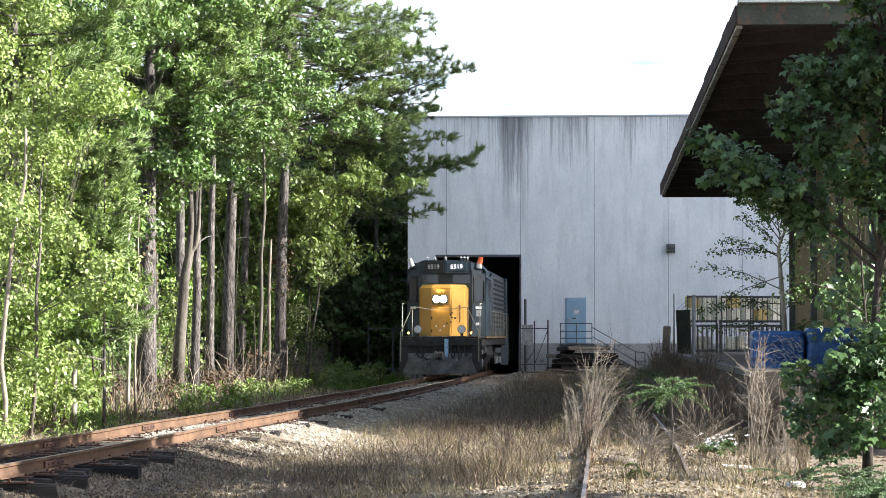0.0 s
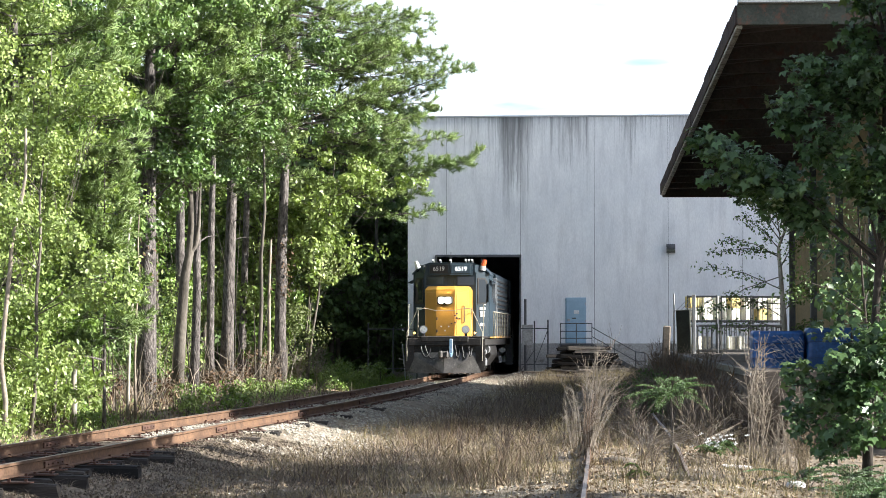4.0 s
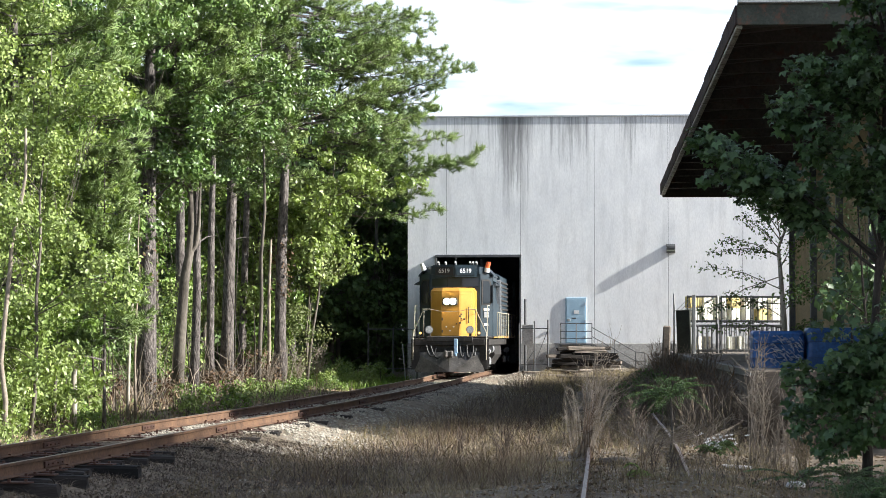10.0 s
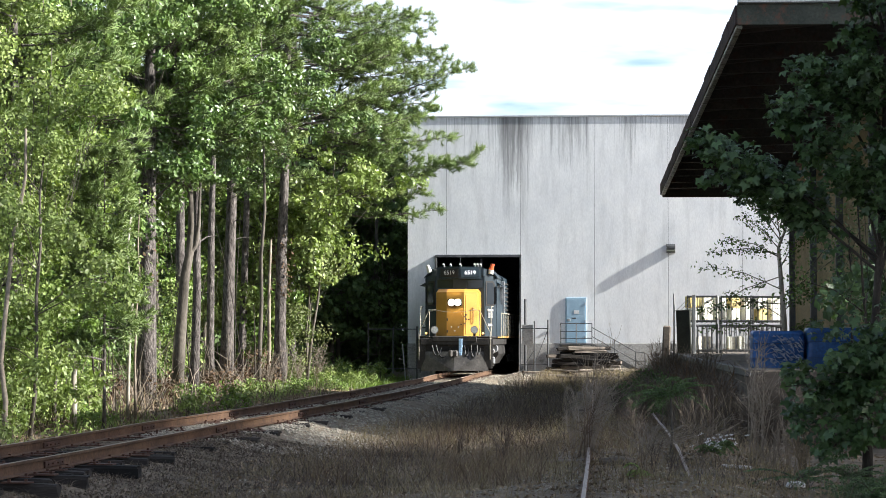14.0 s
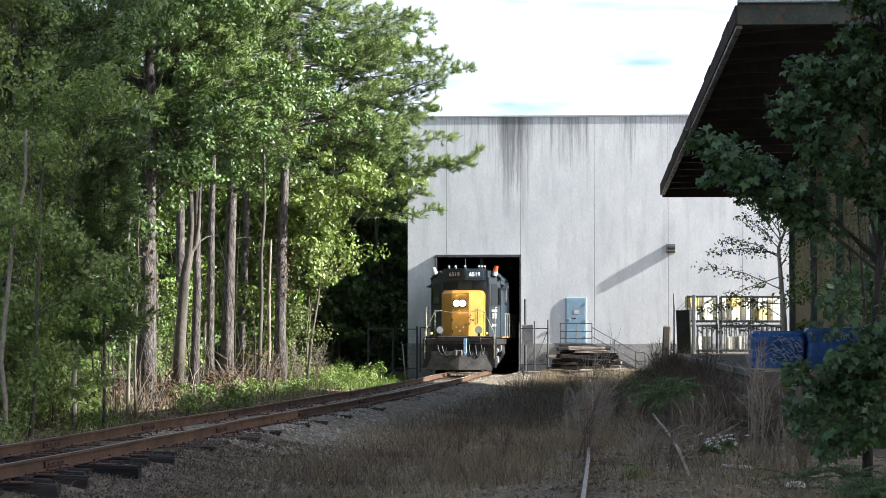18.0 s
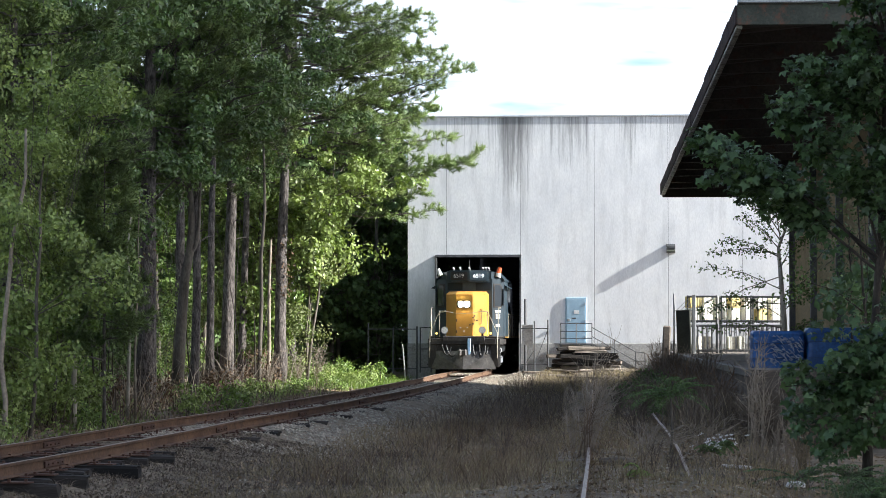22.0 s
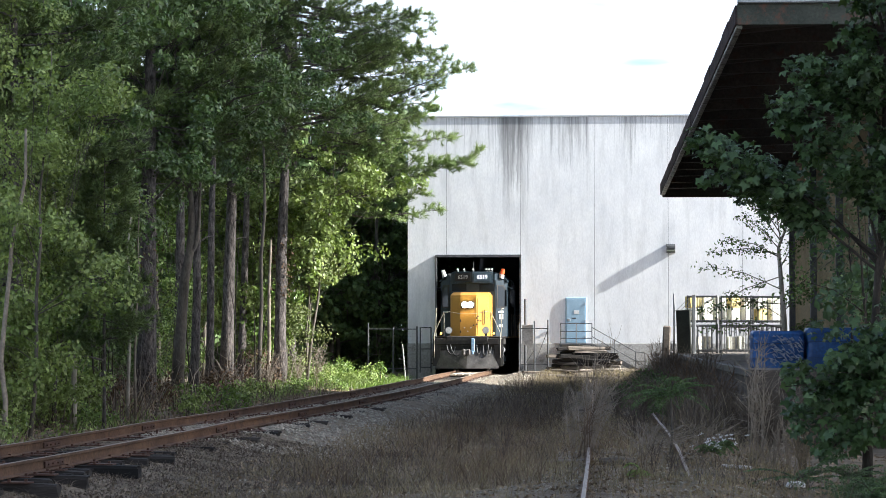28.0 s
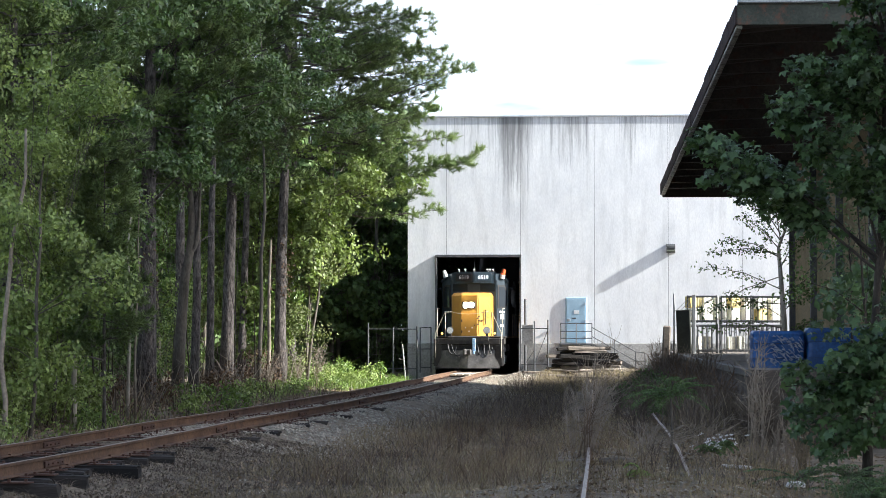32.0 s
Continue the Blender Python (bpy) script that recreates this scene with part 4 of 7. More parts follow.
    for i in range(3):
        for s in (-1, 1):
            dr = part("hood_door", Geo().box((s * 0.94, 6.55 + 0.9 * i, 2.55), (0.04, 0.84, 1.75), 0.012), M_LBLUE, hood, "hood access door")
            part("louvre", Geo().box((s * 0.965, 6.55 + 0.9 * i, 3.1), (0.02, 0.55, 0.4), 0.005), M_LBLACK, dr)
    for y in (10.0, 15.4, 17.4):
        part("roof_fan", Geo().tube([(0, y, 4.46), (0, y, 4.62)], 0.62, 20), M_LGREY, hood, "round roof fan")
    part("exhaust_stack", Geo().box((0, 8.6, 4.6), (0.4, 0.7, 0.24), 0.03), M_LBLACK, hood)
    # fuel tank, trucks
    part("fuel_tank", Geo().prism([(-1.35, 1.22), (1.35, 1.22), (1.40, 0.8), (1.1, 0.34), (-1.1, 0.34), (-1.40, 0.8)], 1, 6.9, 11.4), M_LBLACK, lo, "black fuel tank")
    axles = []
    for yc in (4.1, 17.0):
        tk = part("truck", Geo().box((0, yc, 0.72), (1.9, 0.7, 0.4), 0.05), M_LBLACK, lo, "black cast truck")
        for s in (-1, 1):
            part("side_frame", Geo().prism([(yc - 1.9, 0.62), (yc - 1.5, 0.40), (yc - 1.0, 0.42), (yc - 0.6, 0.35), (yc + 0.6, 0.35), (yc + 1.0, 0.42), (yc + 1.5, 0.40), (yc + 1.9, 0.62), (yc + 1.7, 0.90), (yc - 1.7, 0.90)], 0, s * 1.02, s * 1.20), M_LBLACK, tk, "cast side frame")
            part("brake_cylinder", Geo().tube([(s * 1.30, yc - 0.5, 0.95), (s * 1.30, yc + 0.1, 0.95)], 0.13, 10), M_LGREY, tk)
            for k in (-1, 1):
                part("axle_box", Geo().box((s * 1.26, yc + k * 1.37, 0.52), (0.16, 0.34, 0.34), 0.05), M_LGREY, tk, "grey axle box")
        for k in (-1, 1):
            g = Geo().tube([(-0.84, 0, 0), (0.84, 0, 0)], 0.10, 10)
            for s in (-1, 1):
                g.tube([(s * 0.70, 0, 0), (s * 0.73, 0, 0)], [0.535, 0.535], 24)
                g.tube([(s * 0.73, 0, 0), (s * 0.83, 0, 0)], [0.508, 0.500], 24)
                g.tube([(s * 0.83, 0, 0), (s * 0.845, 0, 0)], [0.20, 0.18], 12)
            axles.append(part("wheelset", g, M_PLOW, lo, "steel wheelset", m=pose(0, yc + k * 1.37, 0.508)))
    for s in (-1, 1):
        pts = [(s * 1.38, 2.0, 1.25), (s * 1.44, 2.3, 0.9), (s * 1.40, 2.9, 0.45), (s * 1.36, 3.3, 0.30)]
        part("sand_pipe", Geo().tube(pts, 0.05, 7), M_LGREY, lo, "pale sand pipe")
        part("air_reservoir", Geo().tube([(s * 1.2, 6.2, 1.05), (s * 1.2, 6.85, 1.05)], 0.2, 12), M_LGREY, lo)
    return lo, axles


LOCO, AXLES = build_locomotive()

# how far the engine has backed away from its first place: seconds, metres
RUN = [(0, 0.0), (1, 1.04), (2, 1.81), (3, 2.43), (4.5, 3.11), (6, 3.78), (8, 4.63), (10, 5.73), (12, 6.99), (14, 8.43), (16, 9.77), (18, 11.19), (20, 12.42), (22, 13.55), (24, 14.45), (26, 15.11), (28, 15.72), (30, 16.14), (32, 16.31)]
FRONT = 86.2        # depth of the coupler at the start


def run_at(t):
    i = 0
    while i < len(RUN) - 2 and RUN[i + 1][0] < t:
        i += 1
    (t0, d0), (t1, d1) = RUN[i], RUN[i + 1]
    s0 = (d1 - RUN[i - 1][1]) / (t1 - RUN[i - 1][0]) if i else (d1 - d0) / (t1 - t0)
    s1 = (RUN[i + 2][1] - d0) / (RUN[i + 2][0] - t0) if i + 2 < len(RUN) else (d1 - d0) / (t1 - t0)
    h = t1 - t0
    k = (t - t0) / h
    return (2 * k ** 3 - 3 * k ** 2 + 1) * d0 + (k ** 3 - 2 * k ** 2 + k) * h * s0 + (3 * k ** 2 - 2 * k ** 3) * d1 + (k ** 3 - k ** 2) * h * s1


def loco_pose(d):
    y = FRONT + d
    a, b = y + 4.1, y + 17.0
    ang = math.atan2(line_x(b) - line_x(a), b - a)
    x = line_x(a) - 4.1 * math.sin(ang)
    return pose(x, y, 0.0, 0, 0, -math.degrees(ang))


# ---- trees ----
def mesh_np(name, v, f, mat, normals=None):
    me = bpy.data.meshes.new(name)
    v, f = np.asarray(v, np.float32).reshape(-1, 3), np.asarray(f, np.int32)
    k = f.shape[1]
    me.vertices.add(len(v))
    me.vertices.foreach_set("co", v.ravel())
    me.loops.add(f.size)
    me.loops.foreach_set("vertex_index", f.ravel())
    me.polygons.add(len(f))
    me.polygons.foreach_set("loop_start", np.arange(0, f.size, k, dtype=np.int32))
    me.update(calc_edges=True)
    me.validate()
    me.materials.append(mat)
    if normals is not None:     # soft foliage: tufts shade as rounded brushes
        me.polygons.foreach_set("use_smooth", np.ones(len(f), bool))
        me.normals_split_custom_set_from_vertices(normals)
    return me


def unit(a):
    return a / np.maximum(np.linalg.norm(a, axis=-1, keepdims=True), 1e-6)


def leaf_mesh(name, centres, normals, size, mat, rs, width=0.62):
    """Pointed leaves: four corners folded along the midrib, as two triangles."""
    n = len(centres)
    t = unit(rs.normal(size=(n, 3)) + np.array([0, 0, -0.5]))
    nn = unit(normals + rs.normal(size=(n, 3)) * 0.55)
    t = unit(t - nn * (t * nn).sum(1, keepdims=True))
    s = np.cross(nn, t)
    L = size * rs.uniform(0.65, 1.25, (n, 1))
    fold = nn * L * 0.10
    v = np.stack([centres - t * L * 0.5, centres + s * L * width * 0.5 + fold, centres + t * L * 0.5, centres - s * L * width * 0.5 + fold], 1)
    b = np.arange(n)[:, None] * 4
    f = np.concatenate([b + np.array([0, 1, 2]), b + np.array([0, 2, 3])], 0)
    return mesh_np(name, v, f, mat)


def clump_points(rs, clumps, per):
    """Points on the shells of leafy clumps (centre, radius), with their outward directions."""
    c = np.repeat(np.array([q[:3] for q in clumps]), per, 0)
    r = np.repeat(np.array([q[3] for q in clumps]), per)[:, None]
    d = unit(rs.normal(size=(len(c), 3)))
    long = np.repeat(rs.uniform(0.55, 1.45, (len(clumps), 3)), per, 0)
    p = c + d * long * r * rs.uniform(0.25, 1.2, (len(c), 1)) ** 0.6 * np.array([1, 1, 0.72]) - np.array([0, 0, 0.12]) * r * rs.uniform(0, 1, (len(c), 1))
    return p, unit(d * 1.1 + np.array([0.30, -0.1, 0.42]))


def needle_mesh(name, tips, dirs, mat, rs, per=31, length=0.25, width=0.019):
    """Tufts of long needles, each a brush round the end of a shoot."""
    n = len(tips) * per
    c, d = np.repeat(tips, per, 0), np.repeat(dirs, per, 0)
    e1 = unit(np.cross(d, np.tile([0.31, 0.17, 0.94], (n, 1))))
    e2 = np.cross(d, e1)
    a = rs.uniform(0, 2 * math.pi, (n, 1))
    radial = np.cos(a) * e1 + np.sin(a) * e2
    k = rs.uniform(0.1, 1.0, (n, 1))
    nd = unit(d * (1.15 - 0.75 * k) + radial * k + np.array([0, 0, 0.10]) + rs.normal(size=(n, 3)) * 0.10)
    L = length * rs.uniform(0.7, 1.2, (n, 1))
    root = c + d * rs.uniform(-0.16, 0.06, (n, 1))
    nn = unit(radial * k + d * 0.45 + np.array([0, 0, 0.40]) + rs.normal(size=(n, 3)) * 0.25)
    s = unit(np.cross(nd, nn)) * width * 0.5
    v = np.stack([root + s, root - s, root + nd * L], 1)
    ng = np.cross(v[:, 1] - v[:, 0], v[:, 2] - v[:, 0])
    flip = (ng * nn).sum(1) < 0
    v[flip] = v[flip][:, [1, 0, 2]]
    return mesh_np(name, v, np.arange(n * 3).reshape(-1, 3), mat, np.repeat(nn, 3, 0))


def trunk_path(height, lean, rs, wob=0.12, n=9):
    out = []
    px, py = 0.0, 0.0
    for i in range(n):
        t = i / (n - 1)
        if i:
            px += rs.normal() * wob * height / 60
            py += rs.normal() * wob * height / 60
        out.append((lean[0] * t * height + px, lean[1] * t * height + py, t * height))
    return out


def at_height(path, z):
    for a, b in zip(path[:-1], path[1:]):
        if a[2] <= z <= b[2]:
            t = (z - a[2]) / (b[2] - a[2])
            return np.array(a) * (1 - t) + np.array(b) * t
    return np.array(path[-1])


def pine(x, y, height, r, lean=(0, 0), crown=(0.45, 1.0), reach=3.2, seed=1, limbs=44, bias=(0, 0), dead=6, label="", boughs=(), dense=20, needle=0.22):
    """Long-needled pine: flaky trunk, whorled limbs with side shoots, tufts of needles."""
    rs = np.random.RandomState(seed)
    z0 = ground_z(x, y) - 0.15
    tr = thing("pine_tree", label or "tall loblolly pine with a rough flaky trunk", "tree", pose(x, y, z0), "trees of the wood")
    path = trunk_path(height, lean, rs)
    rad = [r * (1.25 if i == 0 else 1.0) * (1 - 0.8 * (i / 8) ** 1.3) for i in range(9)]
    tk = part("trunk", Geo().tube(path, rad, 12), M_BARK, tr, "flaky grey brown trunk", smooth=True)
    g = Geo()
    tips, dirs = [], []
    for i in range(limbs):
        t = crown[0] + (crown[1] - crown[0]) * (i + rs.uniform(0, 1)) / limbs
        k = (t - crown[0]) / (crown[1] - crown[0])
        p = at_height(path, t * height)
        a = rs.uniform(0, 2 * math.pi)
        L = reach * (0.45 + 0.55 * math.sin(math.pi * min(0.35 + 0.75 * k, 1.0))) * rs.uniform(0.6, 1.15)
        L = min(L * (1 + bias[0] * math.cos(a) + bias[1] * math.sin(a)), reach * 1.1)
        up = rs.uniform(-0.18, 0.16) + 0.28 * k
        d = unit(np.array([math.cos(a), math.sin(a), up]))
        if i < len(boughs):     # named boughs: height on the trunk, tip
            p = at_height(path, boughs[i][0])
            d = np.array(boughs[i][1:]) - p
            L = np.linalg.norm(d)
            d = d / L
        sweep = 0.04 * L if i < len(boughs) else 0.10 * L
        mid = p + d * L * 0.5 - np.array([0, 0, 0.06 * L])
        end = p + d * L + np.array([0, 0, sweep])
        part("limb", Geo().tube([p, mid, end], [0.018 * L / 2 + 0.01, 0.012 * L / 2, 0.005], 6, cap=False), M_BARK, tk)
        # flat sprays of side shoots, each ending in tufts, with bare wood near the trunk
        side = np.cross(d, [0, 0, 1.0])
        shoots = int((3.0 + 2.3 * L) * dense / 20)
        for j in range(shoots):
            s = 0.30 + 0.70 * (j + rs.uniform(0, 1)) / shoots
            q = p * (1 - s) ** 2 + 2 * mid * s * (1 - s) + end * s * s
            arm = (0.30 + 0.20 * L * (1.12 - s)) * rs.uniform(0.6, 1.2)
            ax = unit(side * (1 if j % 2 else -1) * rs.uniform(0.3, 1.0) + d * 0.75 + np.array([0, 0, rs.uniform(-0.45, 0.60)]))
            hub = q + ax * arm
            g.tube([q, (q + hub) / 2 + np.array([0, 0, -0.03]), hub], [0.014, 0.009, 0.005], 3, cap=False)
            tips.append(hub)
            dirs.append(unit(ax + np.array([0, 0, 0.30])))
            for m in range(5):
                o2 = unit(ax + rs.normal(size=3) * np.array([0.7, 0.7, 0.5]) + np.array([0, 0, 0.15]))
                tips.append(q + (hub - q) * rs.uniform(0.3, 1.0) + o2 * rs.uniform(0.10, 0.26))
                dirs.append(unit(o2 + np.array([0, 0, 0.25])))
        tips.append(end)
        dirs.append(unit(d + np.array([0, 0, 0.3])))
    for i in range(dead):
        t = crown[0] * rs.uniform(0.55, 1.15)
        p = at_height(path, t * height)
        a = rs.uniform(0, 2 * math.pi)
        L = rs.uniform(0.3, 1.0)
        e = p + np.array([math.cos(a) * L, math.sin(a) * L, rs.uniform(0.0, 0.5) * L])
        part("dead_limb", Geo().tube([p, (p + e) / 2 + np.array([0, 0, 0.08]), e], [0.03, 0.018, 0.006], 5, cap=False), M_BARK, tk, "bare dead limb")
    part("twig_work", g, M_BARK, tr, "fine twigs")
    part("crown", needle_mesh("crown", np.array(tips), np.array(dirs), M_NEEDLE, rs, length=needle), None, tr, "long green needle tufts")
    return tr


def hardwood(x, y, height, r, lean=(0, 0), crown=(0.4, 1.0), reach=2.6, seed=1, clumps=70, per=120, size=0.13, mat=None, bias=(0, 0), label="", bark=None, stem=None):
    rs = np.random.RandomState(seed)
    z0 = ground_z(x, y) - 0.1
    tr = thing("broadleaf_tree", label or "slender broadleaf tree with dense green leaves", "tree", pose(x, y, z0), "trees of the wood")
    path = stem or trunk_path(height, lean, rs, 0.35)
    rad = [r * (1 - 0.82 * (i / (len(path) - 1))) for i in range(len(path))]
    tk = part("trunk", Geo().tube(path, rad, 10), bark or M_BARK2, tr, "grey brown trunk", smooth=True)
    g, cl = Geo(), []
    for i in range(clumps):
        t = crown[0] + (crown[1] - crown[0]) * rs.uniform(0, 1)
        k = (t - crown[0]) / (crown[1] - crown[0])
        p = at_height(path, (t - 0.06) * height)
        if i % 5:       # leaf clumps crowd round the boughs and leave hollows between them
            e = bough + rs.normal(size=3) * np.array([0.50, 0.50, 0.36]) * min(1.3, reach / 2.2)
            if i % 2 == 0:
                g.tube([(p + bough) / 2, bough * 0.6 + e * 0.4, e], [max(0.007, r * 0.12), 0.006, 0.003], 4, cap=False)
            cl.append((*e, rs.uniform(0.28, 0.58)))
            continue
        a = rs.uniform(0, 2 * math.pi)
        L = reach * (0.35 + 0.65 * math.sin(math.pi * (0.18 + 0.72 * k))) * rs.uniform(0.35, 1.1) * (1 + bias[0] * math.cos(a) + bias[1] * math.sin(a))
        e = p + np.array([math.cos(a) * L, math.sin(a) * L, rs.uniform(0.0, 0.55) * L])
        g.tube([p, (p + e) / 2 + np.array([0, 0, 0.1 * L]), e], [max(0.014, r * 0.28), max(0.01, r * 0.16), 0.006], 5, cap=False)
        cl.append((*e, rs.uniform(0.32, 0.66)))
        bough = e
    part("branching", g, bark or M_BARK2, tk, "fine branches")
    c, nrm = clump_points(rs, cl, per)
    part("crown", leaf_mesh("crown", c, nrm, size, mat or M_LEAF, rs), None, tr, "many small green leaves")
    return tr


def shrub(x, y, height, spread, seed, mat=None, n=16, per=70, size=0.10, label="leafy green understorey shrub at the edge of the wood", name="shrub"):
    rs = np.random.RandomState(seed)
    z0 = ground_z(x, y) - 0.05
    tr = thing(name, label, "shrub", pose(x, y, z0), "shrubs along the track")
    g, cl = Geo(), []
    for i in range(n):
        a, q = rs.uniform(0, 2 * math.pi), rs.uniform(0.1, 1) ** 0.7
        e = np.array([math.cos(a) * spread * q, math.sin(a) * spread * q, height * rs.uniform(0.25, 1.0) * (1.1 - 0.35 * q)])
        if i % 2 == 0:
            g.tube([(0, 0, 0), e * np.array([0.4, 0.4, 0.6]), e], [0.022, 0.014, 0.005], 5, cap=False)
        cl.append((*e, rs.uniform(0.22, 0.42) * max(1.0, height / 2.5)))
    part("branching", g, M_BARK2, tr, "thin stems")
    c, nrm = clump_points(rs, cl, per)
    part("foliage", leaf_mesh("foliage", c, nrm, size, mat or M_LEAF, rs), None, tr)
    return tr


# pines that show their trunks along the edge of the wood
pine(-9.1, 69, 15.6, 0.305, (0.012, 0), (0.54, 1.0), 3.0, 11, 40, (0.2, -0.1), 5)
pine(-8.63, 90, 18.4, 0.265, (0.022, 0), (0.48, 1.0), 3.6, 12, 50, (0.1, -0.1), 6, "",
     [(7.6, 0.9, -1.6, 7.9), (7.9, -0.9, -1.7, 8.5), (8.3, 0.3, -2.2, 9.2), (8.2, -1.6, -1.8, 9.4), (8.8, 1.2, -2.0, 9.6), (9.0, -1.0, -2.4, 10.4)])
pine(-6.55, 91, 19, 0.25, (0.012, 0), (0.52, 1.0), 4.8, 13, 78, (0.32, -0.1), 8, "big pine reaching over the track towards the warehouse", (), 24)
# tips of the long boughs that hang over the track before the warehouse
REACH = [(7.86, -0.5, 9.6), (6.8, -0.2, 10.4), (7.6, -0.9, 9.3), (6.5, -1.2, 9.2), (6.2, 0.2, 7.3), (5.5, -0.8, 8.0), (7.5, -0.2, 13.4), (6.8, -0.9, 13.1), (6.5, 0.0, 13.8),
         (6.2, 0.4, 12.7), (6.3, -0.5, 14.2), (5.95, -0.6, 11.9), (5.6, 0.3, 11.4), (5.85, -0.8, 15.0), (5.7, 0.0, 15.8), (5.5, -1.2, 14.3), (5.2, -1.5, 13.1), (4.9, -0.4, 15.5), (4.4, -2.2, 12.4), (4.2, -2.6, 10.8),
         (4.0, -2.0, 9.4), (3.0, -2.2, 13.6), (4.9, -1.8, 10.3), (5.4, -1.0, 9.8), (3.2, -3.0, 11.2), (4.4, -1.4, 14.6), (5.1, -1.3, 11.2)]
pine(-6.4, 95.5, 18.5, 0.17, (0.004, 0), (0.42, 1.0), 4.2, 18, 76, (0.2, -0.1), 4, "tall pine standing close to the warehouse", [(c + (0.5 if k % 3 else -1.4), a, b + 1.4, c) for k, (a, b, c) in enumerate(REACH)], 27)
pine(-7.96, 72, 15, 0.15, (0.02, 0.01), (0.54, 1.0), 2.4, 14, 34)
pine(-8.2, 92, 18, 0.165, (0.030, 0), (0.46, 1.0), 3.2, 15, 40)
pine(-9.8, 52, 12, 0.20, (0.0, 0), (0.55, 1.0), 2.6, 16, 46, (0.2, -0.2))
pine(-10.6, 64, 15, 0.19, (0.0, 0), (0.52, 1.0), 3.0, 17, 40)
pine(-9.35, 80, 16, 0.19, (0.004, 0), (0.6, 1.0), 2.6, 51, 16, (0, 0), 3)
pine(-8.3, 80.5, 16, 0.15, (0.004, 0), (0.6, 1.0), 2.6, 52, 16, (0, 0), 3)
pine(-7.85, 52.5, 6.6, 0.045, (0.0, 0), (0.30, 1.0), 0.85, 19, 44, (0, 0), 3, "young bushy pine at the edge of the wood", (), 26, 0.16)
pine(-10.2, 52.5, 10.4, 0.07, (0.0, 0), (0.62, 1.0), 1.3, 20, 30, (0, 0), 3, "slim young pine at the edge of the wood", (), 20, 0.17)
# broadleaf trees between them
forked = hardwood(-8.30, 70.5, 13.6, 0.20, (0.030, 0), (0.55, 1.0), 3.1, 21, 130, 150, 0.15, M_GLOSSY, (0.2, -0.2), "forked crooked broadleaf tree with glossy leaves", None,
                  [(0, 0, 0), (0.11, 0, 2.0), (0.24, 0, 3.9), (0.40, 0, 4.75), (0.46, 0, 5.6), (0.30, 0, 8.2), (0.38, 0, 10.8), (0.46, 0, 13.6)])
part("fork", Geo().tube([(0.38, 0, 4.65), (0.60, -0.02, 5.0), (0.68, -0.03, 5.6), (0.74, 0, 7.4)], [0.09, 0.075, 0.06, 0.03], 8, cap=False), M_BARK2, forked, "grey brown fork of the trunk", smooth=True)
hardwood(-10.0, 59, 12, 0.12, (0.01, 0), (0.44, 1.0), 3.0, 22, 150, 150, 0.16, M_GLOSSY, (0.2, -0.2))
hardwood(-9.0, 69, 13.5, 0.14, (0.015, 0), (0.50, 1.0), 3.4, 23, 150, 150, 0.16, M_GLOSSY, (0.2, -0.2))
hardwood(-8.85, 48.5, 8.5, 0.05, (0.05, 0), (0.16, 1.0), 1.7, 24, 95, 125, 0.115, M_LEAF3, (0.1, -0.1), "leaning sapling with yellow green leaves")
hardwood(-10.3, 51.5, 10.5, 0.07, (0.02, 0), (0.10, 1.0), 2.1, 25, 150, 130, 0.12, M_LEAF3, (0.1, -0.1))
hardwood(-10.1, 55, 10.5, 0.06, (0.01, 0), (0.22, 1.0), 1.9, 32, 120, 135, 0.12, M_LEAF3, (0.1, -0.1))
hardwood(-11.6, 55, 11.5, 0.08, (0.0, 0), (0.10, 1.0), 2.4, 33, 150, 130, 0.13, M_LEAF, (0.1, -0.1))
hardwood(-9.75, 58.5, 6.5, 0.04, (0.0, 0), (0.25, 1.0), 1.3, 34, 50, 120, 0.11, M_LEAF, (0.1, -0.1))
hardwood(-11.3, 95, 14, 0.12, (0.01, 0), (0.22, 1.0), 3.0, 26, 130, 140, 0.16, M_LEAF, (0.2, -0.1))
hardwood(-8.0, 94.0, 10.5, 0.10, (0.03, 0), (0.30, 1.0), 2.4, 27, 100, 100, 0.18, M_LEAF3, (0.1, 0.5))
hardwood(-8.9, 94.2, 9, 0.08, (0.03, 0), (0.2, 1.0), 2.2, 35, 90, 100, 0.18, M_LEAF3, (0.2, -0.1))
hardwood(-7.0, 86, 14.0, 0.09, (0.0, 0), (0.62, 1.0), 2.4, 42, 80, 150, 0.15, M_GLOSSY, (0.2, -0.2))
hardwood(-8.5, 97, 9.6, 0.05, (0.0, 0), (0.30, 1.0), 2.1, 53, 70, 110, 0.14, M_LEAF3, (0.2, -0.2))
hardwood(-12.5, 62, 13, 0.12, (0, 0), (0.12, 1.0), 3.2, 28, 105, 120, 0.17, M_GLOSSY)
hardwood(-12, 74, 14, 0.12, (0, 0), (0.12, 1.0), 3.2, 29, 105, 120, 0.18, M_GLOSSY)
hardwood(-11, 88, 15, 0.12, (0, 0), (0.12, 1.0), 3.2, 30, 105, 120, 0.18, M_LEAF)
hardwood(-7.5, 92.9, 8.6, 0.08, (0.02, 0), (0.12, 1.0), 1.9, 36, 62, 80, 0.18, M_LEAF, (0.0, 0.5))
hardwood(-5.6, 92.8, 9.3, 0.07, (0.10, 0), (0.56, 0.98), 2.7, 37, 95, 74, 0.20, M_LEAF3, (0.35, 0.1), "leaning broadleaf tree hanging over the dark gap")
